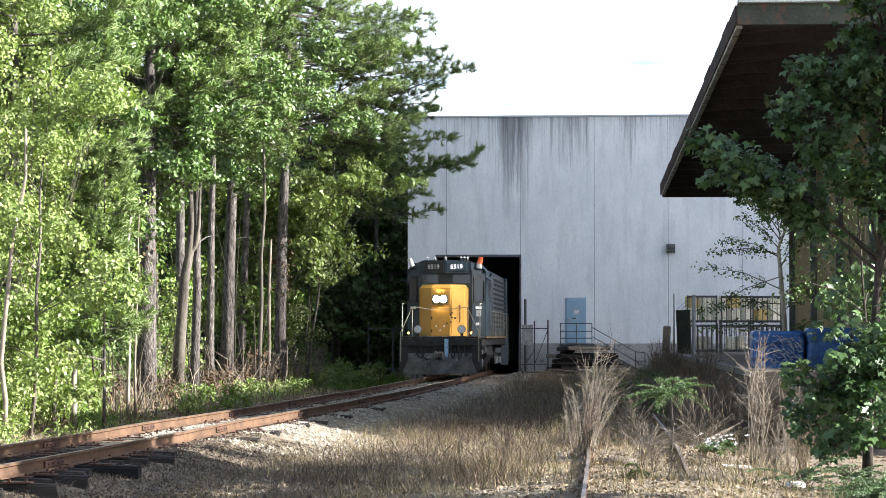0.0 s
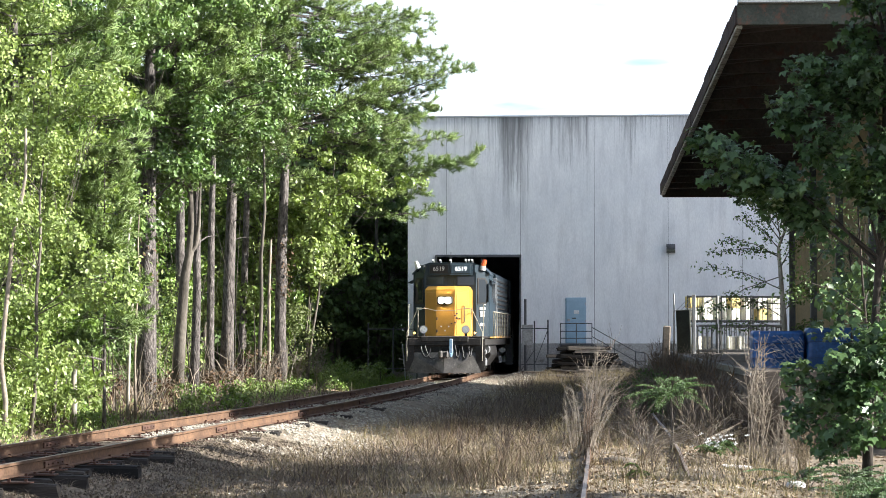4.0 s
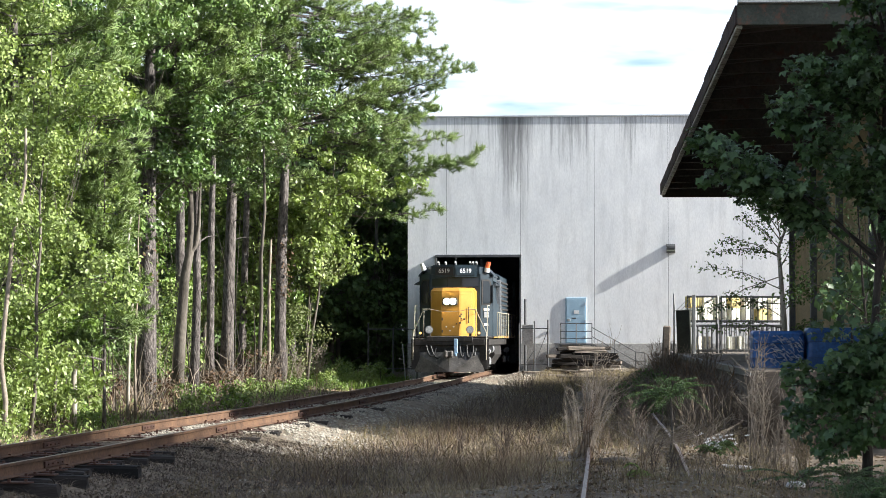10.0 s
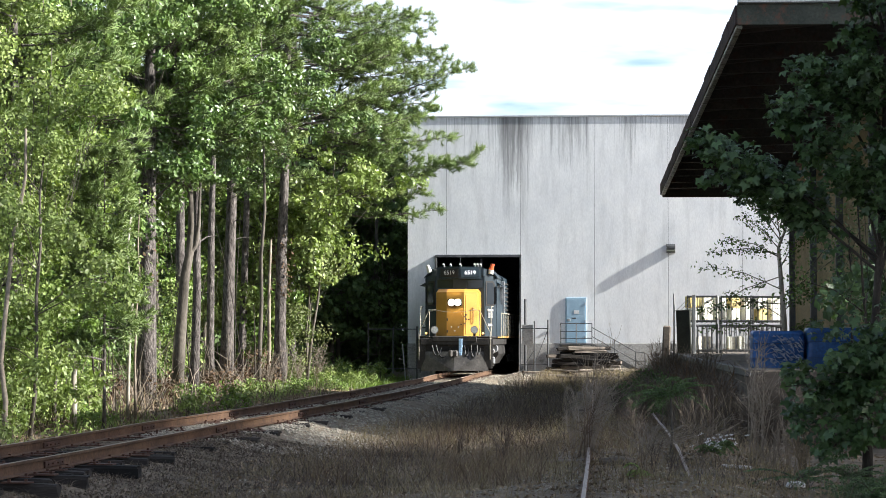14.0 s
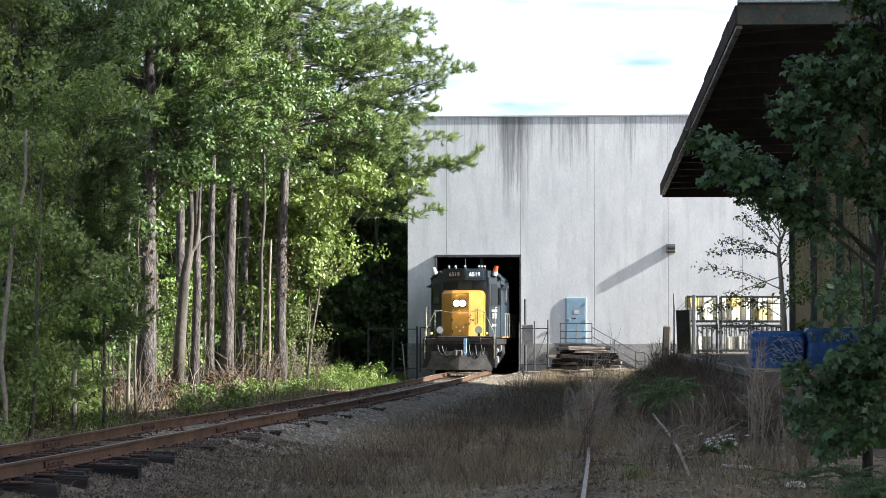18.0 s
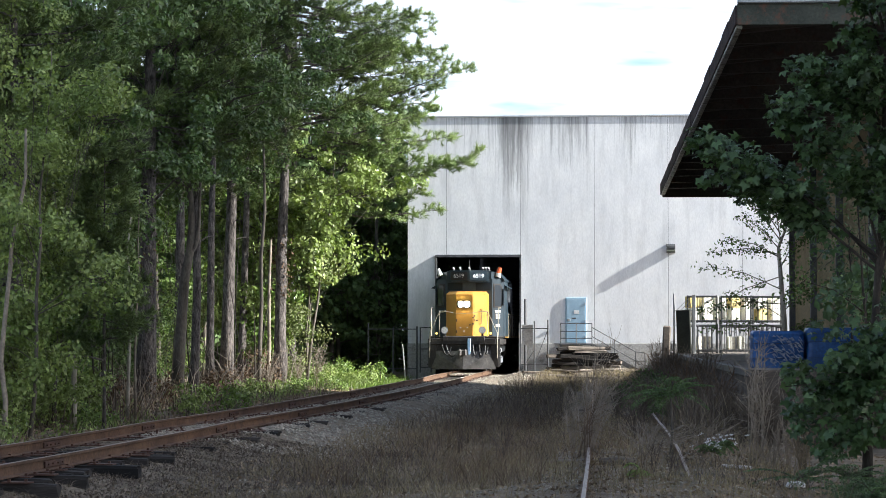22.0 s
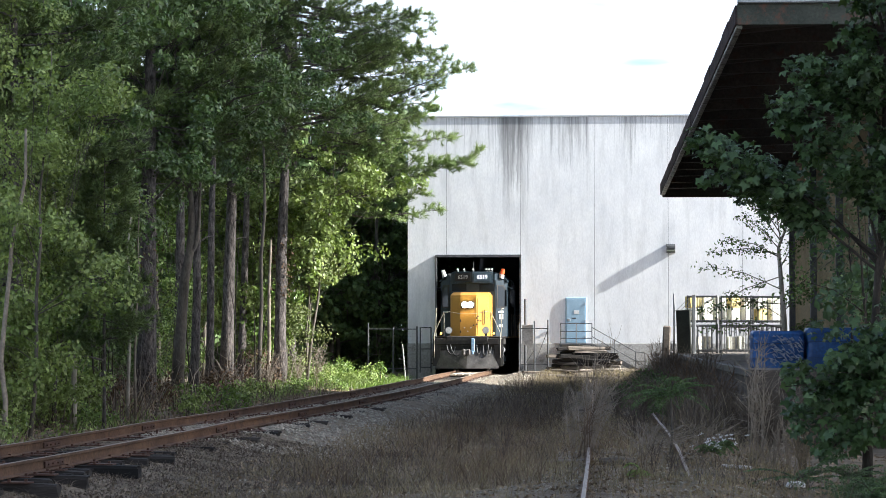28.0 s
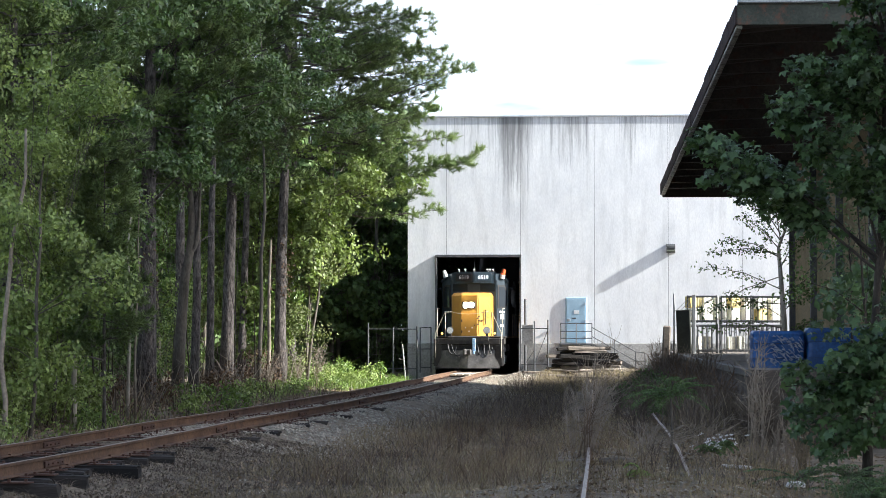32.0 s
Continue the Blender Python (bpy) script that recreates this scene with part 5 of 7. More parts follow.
hardwood(-5.8, 94.4, 8.5, 0.06, (0.05, 0), (0.58, 0.98), 1.7, 39, 60, 66, 0.19, M_LEAF3, (0.3, 0.1), "leaning broadleaf tree hanging over the dark gap")
hardwood(-5.6, 93.4, 6.0, 0.05, (0.02, 0), (0.10, 0.95), 1.35, 40, 60, 62, 0.13, M_DULLGREEN, (0.1, -0.1), "drooping dull green young tree at the wood's end")
hardwood(-7.7, 92.6, 6.0, 0.05, (-0.03, 0), (0.2, 1.0), 1.5, 38, 50, 64, 0.17, M_LEAF3, (0.1, 0.5))
# Backing trees also wear the darkened leaves: deep shade put into colour.
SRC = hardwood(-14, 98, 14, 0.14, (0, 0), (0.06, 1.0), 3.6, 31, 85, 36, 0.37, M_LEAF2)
rg = random.Random(12)
for i in range(26):
    x, y = -14.0 - rg.uniform(0, 16), 56 + rg.uniform(0, 95)
    copy_thing(SRC, pose(x, y, ground_z(x, y) - 0.1, 0, 0, rg.uniform(0, 360)))
for x, y in ((-6, 128), (-9, 122), (-4.5, 136), (-11, 116), (-8, 140), (-13, 130), (-5, 150), (-10, 148), (-14, 108), (-11, 104), (-6.8, 116), (-8.5, 110), (-4.6, 121), (-3.6, 145), (-6.5, 160), (-2.5, 158), (-9.5, 132), (-5.5, 112.5), (-7.5, 126), (-4.0, 128), (-3.2, 113), (-4.4, 117), (-3.0, 122), (-6.2, 121), (-3.0, 134), (-5.6, 143), (-5.2, 113), (-4.8, 116.5), (-6.6, 112.5), (-8.0, 113.5), (-10.6, 100), (-12.4, 118), (-4.4, 174), (-3.6, 166), (-5.4, 182), (-3.9, 158)):
    copy_thing(SRC, pose(x, y, ground_z(x, y) - 0.1, 0, 0, rg.uniform(0, 360)))
# understorey behind and between the trunks
rg = random.Random(77)
for i in range(46):
    y = 47 + 43 * (i + rg.uniform(0, 1)) / 46
    edge = line_x(y) - 6.2
    x = edge - rg.uniform(2.2, 6.5)
    h = rg.uniform(1.8, 5.2)
    # Shrubs farther in get darker leaves, imitating the shade inside the wood.
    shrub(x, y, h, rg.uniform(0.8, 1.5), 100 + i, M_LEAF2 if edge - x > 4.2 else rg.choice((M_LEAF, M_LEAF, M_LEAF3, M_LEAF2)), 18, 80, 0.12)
# leafy bushes in the sun along the edge
for i in range(26):
    y = 46 + 13 * (i + rg.uniform(0, 1)) / 26
    x = line_x(y) - 5.9 - rg.uniform(0, 1.9)
    shrub(x, y, rg.uniform(1.0, 2.9), rg.uniform(0.5, 0.9), 300 + i, rg.choice((M_LEAF, M_LEAF3, M_LEAF3)), 14, 70, 0.115)
# low leafy weeds beside the ballast, in loose groups
for i in range(36):
    y = 42 + 52 * (i + rg.uniform(0, 1)) / 36
    x = line_x(y) - rg.uniform(4.0, 7.2)
    shrub(x, y, rg.uniform(0.18, 0.85), rg.uniform(0.2, 0.55), 200 + i, rg.choice((M_LEAF, M_LEAF3, M_LEAF3, M_LEAF)), 8, 36, 0.11, "low green weed beside the ballast", "weed")
# tall fresh weeds at the warehouse corner
for i in range(20):
    y = 94 + rg.uniform(0, 7)
    x = line_x(y) - rg.uniform(3.4, 6.8)
    shrub(x, y, rg.uniform(0.6, 1.2), rg.uniform(0.35, 0.6), 400 + i, rg.choice((M_LEAF3, M_LEAF)), 12, 60, 0.10, "tall fresh green weed by the warehouse corner", "weed")
# dead brown sprays hanging at the foot of the pines
for i, (x, y, h) in enumerate(((-7.1, 86, 1.9), (-7.4, 82, 1.2), (-8.7, 60, 1.1), (-8.2, 66, 1.0), (-7.0, 72, 1.1), (-6.9, 89.5, 1.0), (-7.6, 76, 1.0))):
    shrub(x, y, h, 0.45, 450 + i, M_RUST, 9, 24, 0.12, "dead brown leafy spray at the foot of a pine", "dead_brush_clump")


def dead_vine(x, y, z0, z1, r, n, seed, label):
    """Withered leaves and stems of a climber clinging to a trunk."""
    rs = np.random.RandomState(seed)
    vine = thing("dead_vine", label, "vine", pose(x, y, z0), "climbers on the pines")
    g, h = Geo(), z1 - z0
    for k in range(4):
        a0 = rs.uniform(0, 6.28)
        g.tube([(math.cos(a0 + 2.2 * t) * r, math.sin(a0 + 2.2 * t) * r, h * t) for t in (0, 0.25, 0.5, 0.75, 1.0)], [0.014, 0.012, 0.010, 0.008, 0.004], 5, cap=False)
    part("stem", g, M_TWIG, vine, "wiry pale stems")
    a, t = rs.uniform(0, 6.28, n), rs.uniform(0, 1, n)
    q = r + 0.03 + np.abs(rs.normal(size=n)) * 0.16
    c = np.stack([np.cos(a) * q, np.sin(a) * q, t * h + rs.normal(size=n) * 0.08], 1)
    part("foliage", leaf_mesh("foliage", c, unit(np.stack([np.cos(a), np.sin(a), 0.4 + 0 * a], 1)), 0.15, M_RUST, rs), None, vine, "curled rusty brown leaves")


dead_vine(-6.52, 90.98, 3.1, 5.6, 0.25, 130, 5, "withered rusty climber on the trunk of the big pine")
dead_vine(-9.1, 69, 3.2, 4.9, 0.30, 60, 6, "sparse withered climber on a thick pine trunk")


def forest_stems():
    """Thin poles and dead saplings standing in the wood."""
    rs = np.random.RandomState(61)
    g = Geo()
    for i in range(95):
        y = rs.uniform(46, 94)
        x = line_x(y) - 6.6 - rs.uniform(0, 1) ** 1.4 * 12
        h = rs.uniform(2.0, 8.0)
        z = ground_z(x, y) - 0.1
        r = rs.uniform(0.01, 0.036)
        lx, ly = rs.normal() * 0.12 * h, rs.normal() * 0.12 * h
        g.tube([(x, y, z), (x + lx * 0.4 + rs.normal() * 0.05, y + ly * 0.4, z + h * 0.5), (x + lx, y + ly, z + h)], [r, r * 0.8, r * 0.3], 5, cap=False)
    for i in range(6):     # straight young stems along the edge
        y = 50 + 18 * (i + rs.uniform(0, 1)) / 6
        x = line_x(y) - 6.4 - rs.uniform(0, 1) * 3.0
        h, z, r = rs.uniform(5.0, 9.5), ground_z(x, y) - 0.1, rs.uniform(0.03, 0.075)
        lx, ly = rs.normal() * 0.03 * h, rs.normal() * 0.03 * h
        g.tube([(x, y, z), (x + lx * 0.4 + rs.normal() * 0.06, y + ly * 0.4, z + h * 0.4), (x + lx * 0.7 + rs.normal() * 0.06, y + ly * 0.7, z + h * 0.7), (x + lx, y + ly, z + h)], [r, r * 0.85, r * 0.7, r * 0.3], 7, cap=False)
    sticks = Geo()
    for i in range(150):
        y = 46 + 46 * rs.uniform(0, 1)
        x = line_x(y) - 5.6 - rs.uniform(0, 1) * 3.0
        h, z = rs.uniform(0.8, 2.8), ground_z(x, y) - 0.1
        r = rs.uniform(0.007, 0.02)
        lx, ly = rs.normal() * 0.28 * h, rs.normal() * 0.3 * h
        sticks.tube([(x, y, z), (x + lx * 0.5 + rs.normal() * 0.05, y + ly * 0.5, z + h * 0.5), (x + lx, y + ly, z + h * rs.uniform(0.5, 1))], [r, r * 0.8, r * 0.4], 4, cap=False)
    solid("dead_sticks", sticks, M_TWIG, "pale dead sticks leaning along the wood", "undergrowth", kind="stuff", smooth=True)
    return solid("forest_stems", g, M_DARKBARK, "thin grey poles and dead saplings in the wood", "undergrowth", kind="stuff", smooth=True)


forest_stems()


def bare_stem(name, label, x, y, pts, r, mat):
    """A thin bare stem standing at the edge of the wood; pts: across and up from its foot."""
    n = len(pts)
    ob = solid(name, Geo().tube([(a, 0.03 * k, h) for k, (a, h) in enumerate(pts)], [r * (1 - 0.55 * k / (n - 1)) for k in range(n)], 8), mat, label, "tree stem", pose(x, y, ground_z(x, y) - 0.1), "bare stems along the wood", smooth=True)
    return ob


bare_stem("bare_sapling", "thin winding grey sapling among green leaves", -9.1, 47.0, [(0.0, 0), (0.02, 0.9), (-0.09, 1.7), (-0.03, 2.5), (0.08, 3.7), (0.10, 4.2), (0.27, 5.0), (0.37, 5.6), (0.36, 6.6)], 0.062, M_TWIG)
bare_stem("bare_sapling", "pale slim forked sapling before the dark wood", -8.15, 58.5, [(0.0, 0), (0.02, 1.2), (0.05, 2.4), (0.10, 3.1), (0.02, 3.7), (-0.05, 4.4), (0.05, 5.4)], 0.05, M_PALESTEM)
bare_stem("bare_sapling", "slim bent grey sapling beside a pine trunk", -7.95, 58.6, [(0.0, 0), (-0.03, 1.6), (0.0, 2.9), (0.08, 3.7), (0.02, 4.6), (0.06, 6.0)], 0.035, M_TWIG)
bare_stem("broken_stem", "broken pale stem stripped of its bark", -8.75, 53.5, [(0.0, 0), (0.04, 0.7), (0.02, 1.3), (0.07, 1.95), (0.08, 2.25)], 0.085, M_PALESTEM)
bare_stem("broken_stem", "short mossy grey stump stem in weeds", -9.1, 53.0, [(0.0, 0), (0.01, 0.8), (0.03, 1.5)], 0.07, M_BARK2)
bare_stem("bare_sapling", "slim straight grey stem beside the big pine", -6.95, 90.0, [(0.0, 0), (0.04, 2.0), (0.02, 4.0), (0.10, 6.0)], 0.09, M_TWIG)

# ---- ballast, grass, litter ----
def stones(name, pts, size, mat, rs, label, squash=0.7):
    """Broken stones: jittered eight-sided lumps."""
    base = np.array([(1, 0, 0), (-1, 0, 0), (0, 1, 0), (0, -1, 0), (0, 0, 1), (0, 0, -1)], float)
    tri = np.array([(0, 2, 4), (2, 1, 4), (1, 3, 4), (3, 0, 4), (2, 0, 5), (1, 2, 5), (3, 1, 5), (0, 3, 5)])
    n = len(pts)
    a = rs.uniform(0, 2 * math.pi, n)
    b = base[None] * rs.uniform(0.6, 1.3, (n, 6, 1)) + rs.normal(size=(n, 6, 3)) * 0.22
    ca, sa = np.cos(a)[:, None], np.sin(a)[:, None]
    v = np.stack([b[..., 0] * ca - b[..., 1] * sa, b[..., 0] * sa + b[..., 1] * ca, b[..., 2] * squash], -1)
    v = v * (size * rs.uniform(0.5, 1.2, (n, 1, 1))) + pts[:, None, :]
    f = (np.arange(n)[:, None, None] * 6 + tri[None]).reshape(-1, 3)
    ob = new(name, mesh_np(name, v, f, mat))
    return tagged(ob, label, "gravel", kind="stuff")


def on_ground(xy, dz=0.0):
    return np.array([(x, y, ground_z(x, y) + dz) for x, y in xy])


def blades(name, pts, hmin, hmax, width, mat, rs, label, category, lean=0.45):
    n = len(pts)
    h = rs.uniform(hmin, hmax, (n, 1))
    a = rs.uniform(0, 2 * math.pi, n)
    s = np.stack([np.cos(a), np.sin(a), np.zeros(n)], 1) * width * 0.5
    l = rs.normal(size=(n, 3)) * lean
    l[:, 2] = 1
    mid = pts + l * h * 0.55 * np.array([0.7, 0.7, 1])
    tip = pts + l * h * np.array([1.25, 1.25, 0.95])
    v = np.stack([pts - s, pts + s, mid + s * 0.7, mid - s * 0.7, tip], 1)
    b = np.arange(n)[:, None] * 5
    f = np.concatenate([b + np.array([0, 1, 2]), b + np.array([0, 2, 3]), b + np.array([3, 2, 4])], 0)
    ob = new(name, mesh_np(name, v, f, mat))
    return tagged(ob, label, category, kind="stuff")


def sow(rs, n, y0, y1, fx, bias=1.6):
    """Scattered spots, thicker near the front; fx gives the range across at a depth."""
    out = []
    for k in rs.uniform(0, 1, n):
        y = y0 + (y1 - y0) * k ** bias
        a, b = fx(y)
        out.append((rs.uniform(a, b), y))
    return out


def off_siding(rs, xy, keep=0.12):
    """Thin out the spots that lie on the siding."""
    return [(x, y) for x, y in xy if not -0.75 < x * CA - y * SA < 1.75 or rs.uniform(0, 1) < keep]


def clumpy(rs, xy, cut, freq=0.55, off=0.0):
    return [(x, y) for x, y in xy if noise.noise((x * freq + off, y * freq * 0.6, off)) > cut + rs.normal() * 0.12]


rs = np.random.RandomState(5)
stones("ballast", on_ground(clumpy(rs, sow(rs, 14000, 39, 80, lambda y: (line_x(y) + 0.95, line_x(y) + 3.1), 1.3), -0.25), 0.0), 0.036, M_STONE, rs, "pale crushed stone ballast on the shoulder")
stones("ballast", on_ground(sow(rs, 9500, 40, 88, lambda y: (line_x(y) - 0.66, line_x(y) + 0.66)), 0.0), 0.034, M_STONE, rs, "crushed stone between the rails")
stones("ballast", on_ground(sow(rs, 4500, 27, 44, lambda y: (line_x(y) - 1.5, line_x(y) + 0.66)), -0.004), 0.026, M_DIRTSTONE, rs, "earthy brown stones between the rails")
stones("ballast", on_ground(sow(rs, 2500, 42, 88, lambda y: (line_x(y) - 1.7, line_x(y) - 0.86)), 0.0), 0.034, M_STONE, rs, "crushed stone beside the rail")
stones("gravel", on_ground(sow(rs, 6000, 76, 105, lambda y: (line_x(y) + 0.9, line_x(y) + 4.2), 1.0), 0.0), 0.035, M_STONE, rs, "pale gravel before the warehouse portal")
stones("ballast", on_ground(sow(rs, 5000, 26, 39, lambda y: (line_x(y) + 0.9, line_x(y) + 3.6), 1.0), -0.005), 0.028, M_DIRTSTONE, rs, "dirty brown stones sunk in the earth")
stones("gravel", on_ground(sow(rs, 6000, 26, 40, lambda y: (line_x(y) + 0.9, line_x(y) + 5.0), 1.0), -0.004), 0.018, M_DIRTSTONE, rs, "fine dark grit on the earth")
stones("gravel", on_ground(sow(rs, 5000, 29, 46, lambda y: (line_x(y) + 2.6, 0.1 * y + 3.0), 1.2), 0.0), 0.028, M_STONE, rs, "grit strewn over the yard")


yard = lambda y: (line_x(y) + 2.5, 0.0685 * y + 3.1)
blades("dry_grass", on_ground(clumpy(rs, sow(rs, 30000, 28, 56, yard, 1.1), -0.05), -0.02), 0.05, 0.24, 0.009, M_STRAW, rs, "short dry straw-coloured grass", "grass")
blades("dry_grass", on_ground(off_siding(rs, clumpy(rs, sow(rs, 9000, 28, 50, yard, 1.0), 0.18, 0.5, 3), 0.3), -0.02), 0.2, 0.6, 0.008, M_STRAW, rs, "tall dry grass stalks", "grass", 0.5)
blades("dead_grass", on_ground(off_siding(rs, clumpy(rs, sow(rs, 8500, 31, 52, lambda y: (line_x(y) + 3.7, 0.0685 * y + 1.0), 1.0), 0.08, 0.8, 15), 0.3), -0.02), 0.2, 0.62, 0.010, M_STALK, rs, "reddish brown dead grass standing in tufts", "grass", 0.55)
blades("dead_weeds", on_ground(off_siding(rs, clumpy(rs, sow(rs, 22000, 30, 98, yard, 0.85), -0.05, 0.4, 7), 0.25), -0.02), 0.12, 0.5, 0.011, M_WEED, rs, "brown dead weeds", "weeds", 0.65)
blades("dead_weeds", on_ground(off_siding(rs, clumpy(rs, sow(rs, 5000, 48, 92, lambda y: (line_x(y) + 3.0, 0.0685 * y + 2.9), 1.0), 0.05, 0.6, 4)), -0.02), 0.3, 0.8, 0.02, M_WEED, rs, "tall dark seed stalks", "weeds", 0.3)
blades("dry_grass", on_ground(clumpy(rs, sow(rs, 9000, 78, 100, lambda y: (line_x(y) + 3.4, 0.0685 * y + 2.0), 1.0), -0.1, 0.6, 2), -0.02), 0.12, 0.42, 0.014, M_STRAW, rs, "dry grass before the warehouse", "grass")
blades("dry_grass", on_ground(off_siding(rs, clumpy(rs, sow(rs, 6000, 44, 88, yard, 1.0), 0.05, 0.9, 6), 0.3), -0.02), 0.2, 0.7, 0.009, M_STRAW, rs, "pale stalks among the dead weeds", "grass", 0.6)
blades("forest_undergrowth", on_ground(clumpy(rs, sow(rs, 7000, 38, 104, lambda y: (line_x(y) - 8.5, line_x(y) - 3.2), 1.0), 0.0, 0.7, 13), -0.02), 0.15, 0.6, 0.014, M_WEED, rs, "dry sticks and stalks along the wood", "undergrowth", 0.5)
blades("green_undergrowth", on_ground(sow(rs, 900, 38, 112, lambda y: (line_x(y) - 9.5, line_x(y) - 4.6), 1.0), -0.02), 0.12, 0.5, 0.022, M_LEAF3, rs, "green grass and seedlings along the wood", "undergrowth", 0.5)
blades("dead_brush", on_ground(clumpy(rs, sow(rs, 1300, 44, 84, lambda y: (line_x(y) - 8.2, line_x(y) - 5.0), 1.0), 0.0, 0.8, 11), -0.02), 0.3, 1.3, 0.03, M_WEED, rs, "dark dead stalks along the wood", "undergrowth", 0.4)
blades("dead_brush", on_ground(clumpy(rs, sow(rs, 1100, 42, 96, lambda y: (line_x(y) - 8.4, line_x(y) - 5.2), 1.0), 0.05, 0.9, 5), -0.02), 0.3, 1.3, 0.028, M_LITTER, rs, "tall dry brown brush along the wood", "undergrowth", 0.45)
blades("green_weeds", on_ground(clumpy(rs, sow(rs, 2400, 42, 98, lambda y: (line_x(y) - 6.2, line_x(y) - 4.0), 1.0), 0.22, 0.6, 9), -0.02), 0.1, 0.4, 0.03, M_LEAF3, rs, "fresh green weeds along the ballast", "undergrowth", 0.5)
blades("ferny_grass", on_ground(sow(rs, 3500, 92, 104, lambda y: (line_x(y) - 6.8, line_x(y) - 2.6), 1.0), -0.02), 0.2, 0.6, 0.03, M_LEAF, rs, "bright green weeds by the warehouse corner", "undergrowth", 0.3)
for count, tone, top, words_for in ((5200, M_WEED, 1.5, "tall brown dead weeds along the dock"), (2600, M_DULL, 1.25, "rusty brown weeds along the dock"), (1100, M_STRAW, 1.35, "pale dry stalks along the dock")):
    front = clumpy(rs, [tuple(bp(rs.uniform(1.7, 2.95), rs.uniform(45, 90)))[:2] for i in range(count)], -0.2, 0.9, top)
    blades("dock_weeds", on_ground(front, -0.02), 0.3, top, 0.014, tone, rs, words_for, "weeds", 0.42)
front = [tuple(bp(rs.uniform(3.0, 6.6), rs.uniform(44.2, 45.9)))[:2] for i in range(2600)]
blades("dock_weeds", on_ground(front, -0.02), 0.35, 1.2, 0.012, M_WEED, rs, "tall brown dead weeds at the dock end", "weeds", 0.25)
p = on_ground(sow(rs, 15000, 28, 60, lambda y: (line_x(y) + 2.2, 0.0685 * y + 5.0), 1.2), 0.015)
lit = new("leaf_litter", leaf_mesh("leaf_litter", p, np.tile([0, 0, 1.0], (len(p), 1)), 0.075, M_LITTER, rs))
tagged(lit, "fallen brown leaves strewn on the ground", "leaf litter", kind="stuff")
blades("dead_weeds", on_ground(sow(rs, 9000, 26, 41, lambda y: (line_x(y) + 1.1, line_x(y) + 4.6), 1.0), -0.01), 0.03, 0.13, 0.012, M_WEED, rs, "short trampled dead grass beside the ties", "weeds", 0.8)
p = on_ground(sow(rs, 12000, 26, 42, lambda y: (line_x(y) + 0.9, line_x(y) + 5.0), 1.0), 0.012)
lit = new("leaf_litter", leaf_mesh("leaf_litter", p, np.tile([0, 0, 1.0], (len(p), 1)), 0.055, M_DULL, rs))
tagged(lit, "small dry leaves beside the ties", "leaf litter", kind="stuff")
p = on_ground(sow(rs, 15000, 44, 100, lambda y: (line_x(y) - 11, line_x(y) - 2.2), 1.0), 0.02)
lit = new("leaf_litter", leaf_mesh("leaf_litter", p, np.tile([0, 0, 1.0], (len(p), 1)), 0.12, M_LITTER, rs))
tagged(lit, "brown leaf litter on the forest floor", "leaf litter", kind="stuff")


# ---- dry bushes and weeds in the yard ----
def twig_bush(x, y, height, spread, n, seed, lean=(0, 0), label="bare grey brown twiggy bush", mat=None, r=0.0068):
    rs = np.random.RandomState(seed)
    tr = thing("dry_bush", label, "bush", pose(x, y, ground_z(x, y) - 0.05), "dry bushes in the yard")
    g = Geo()
    for i in range(n):
        a, q = rs.uniform(0, 2 * math.pi), rs.uniform(0.1, 1)
        h = height * rs.uniform(0.55, 1.05)
        e = np.array([math.cos(a) * spread * q + lean[0] * h, math.sin(a) * spread * q + lean[1] * h, h])
        b = np.array([rs.normal() * 0.06, rs.normal() * 0.06, 0])
        m = b * 0.5 + e * np.array([0.22, 0.22, 0.55]) + rs.normal(size=3) * 0.05 * height
        g.tube([b, m, e], [r, r * 0.7, r * 0.3], 5, cap=False)
        for k in range(7):
            t = rs.uniform(0.3, 0.95)
            q0 = b * (1 - t) ** 2 + 2 * m * t * (1 - t) + e * t * t
            e2 = q0 + rs.normal(size=3) * np.array([0.09, 0.09, 0.05]) * height + (e - b) * 0.10
            g.tube([q0, (q0 + e2) / 2 + rs.normal(size=3) * 0.012 * height, e2], [r * 0.5, r * 0.4, r * 0.25], 3, cap=False)
    part("branching", g, mat or M_TWIG, tr)
    return tr


twig_bush(2.52, 39.0, 2.05, 0.40, 20, 1, (0.06, 0), "bare grey brown twiggy bush", None, 0.0085)
twig_bush(2.50, 38.7, 1.6, 0.35, 14, 2, (0.40, 0), "bare grey brown twiggy bush", None, 0.0085)
twig_bush(2.42, 38.2, 1.3, 0.25, 9, 14, (0.10, 0), "dark dead bush round the siding rail", M_STALK, 0.009)
twig_bush(2.35, 40.5, 1.3, 0.4, 14, 13, (-0.08, 0))
twig_bush(5.15, 37.2, 2.15, 0.42, 22, 3, (0.05, 0), "bare grey brown twiggy bush", None, 0.010)
twig_bush(5.6, 37.0, 1.6, 0.4, 15, 4)
twig_bush(4.3, 37.6, 0.75, 0.95, 26, 5, (0.2, 0), "tangle of pale fallen twigs", None, 0.010)
twig_bush(3.3, 37.2, 0.62, 1.0, 30, 6, (0.5, 0), "tangle of pale fallen twigs", None, 0.010)
twig_bush(5.3, 36.4, 0.8, 0.6, 26, 7, (0, 0), "dry straw-coloured brush in the yard")
twig_bush(5.75, 36.2, 0.9, 0.5, 34, 8, (0, 0), "dry straw-coloured brush in the yard", M_STRAW)
twig_bush(1.05, 39.0, 0.75, 0.4, 14, 9, (0, 0), "dead weed with small seed heads", M_WEED, 0.008)
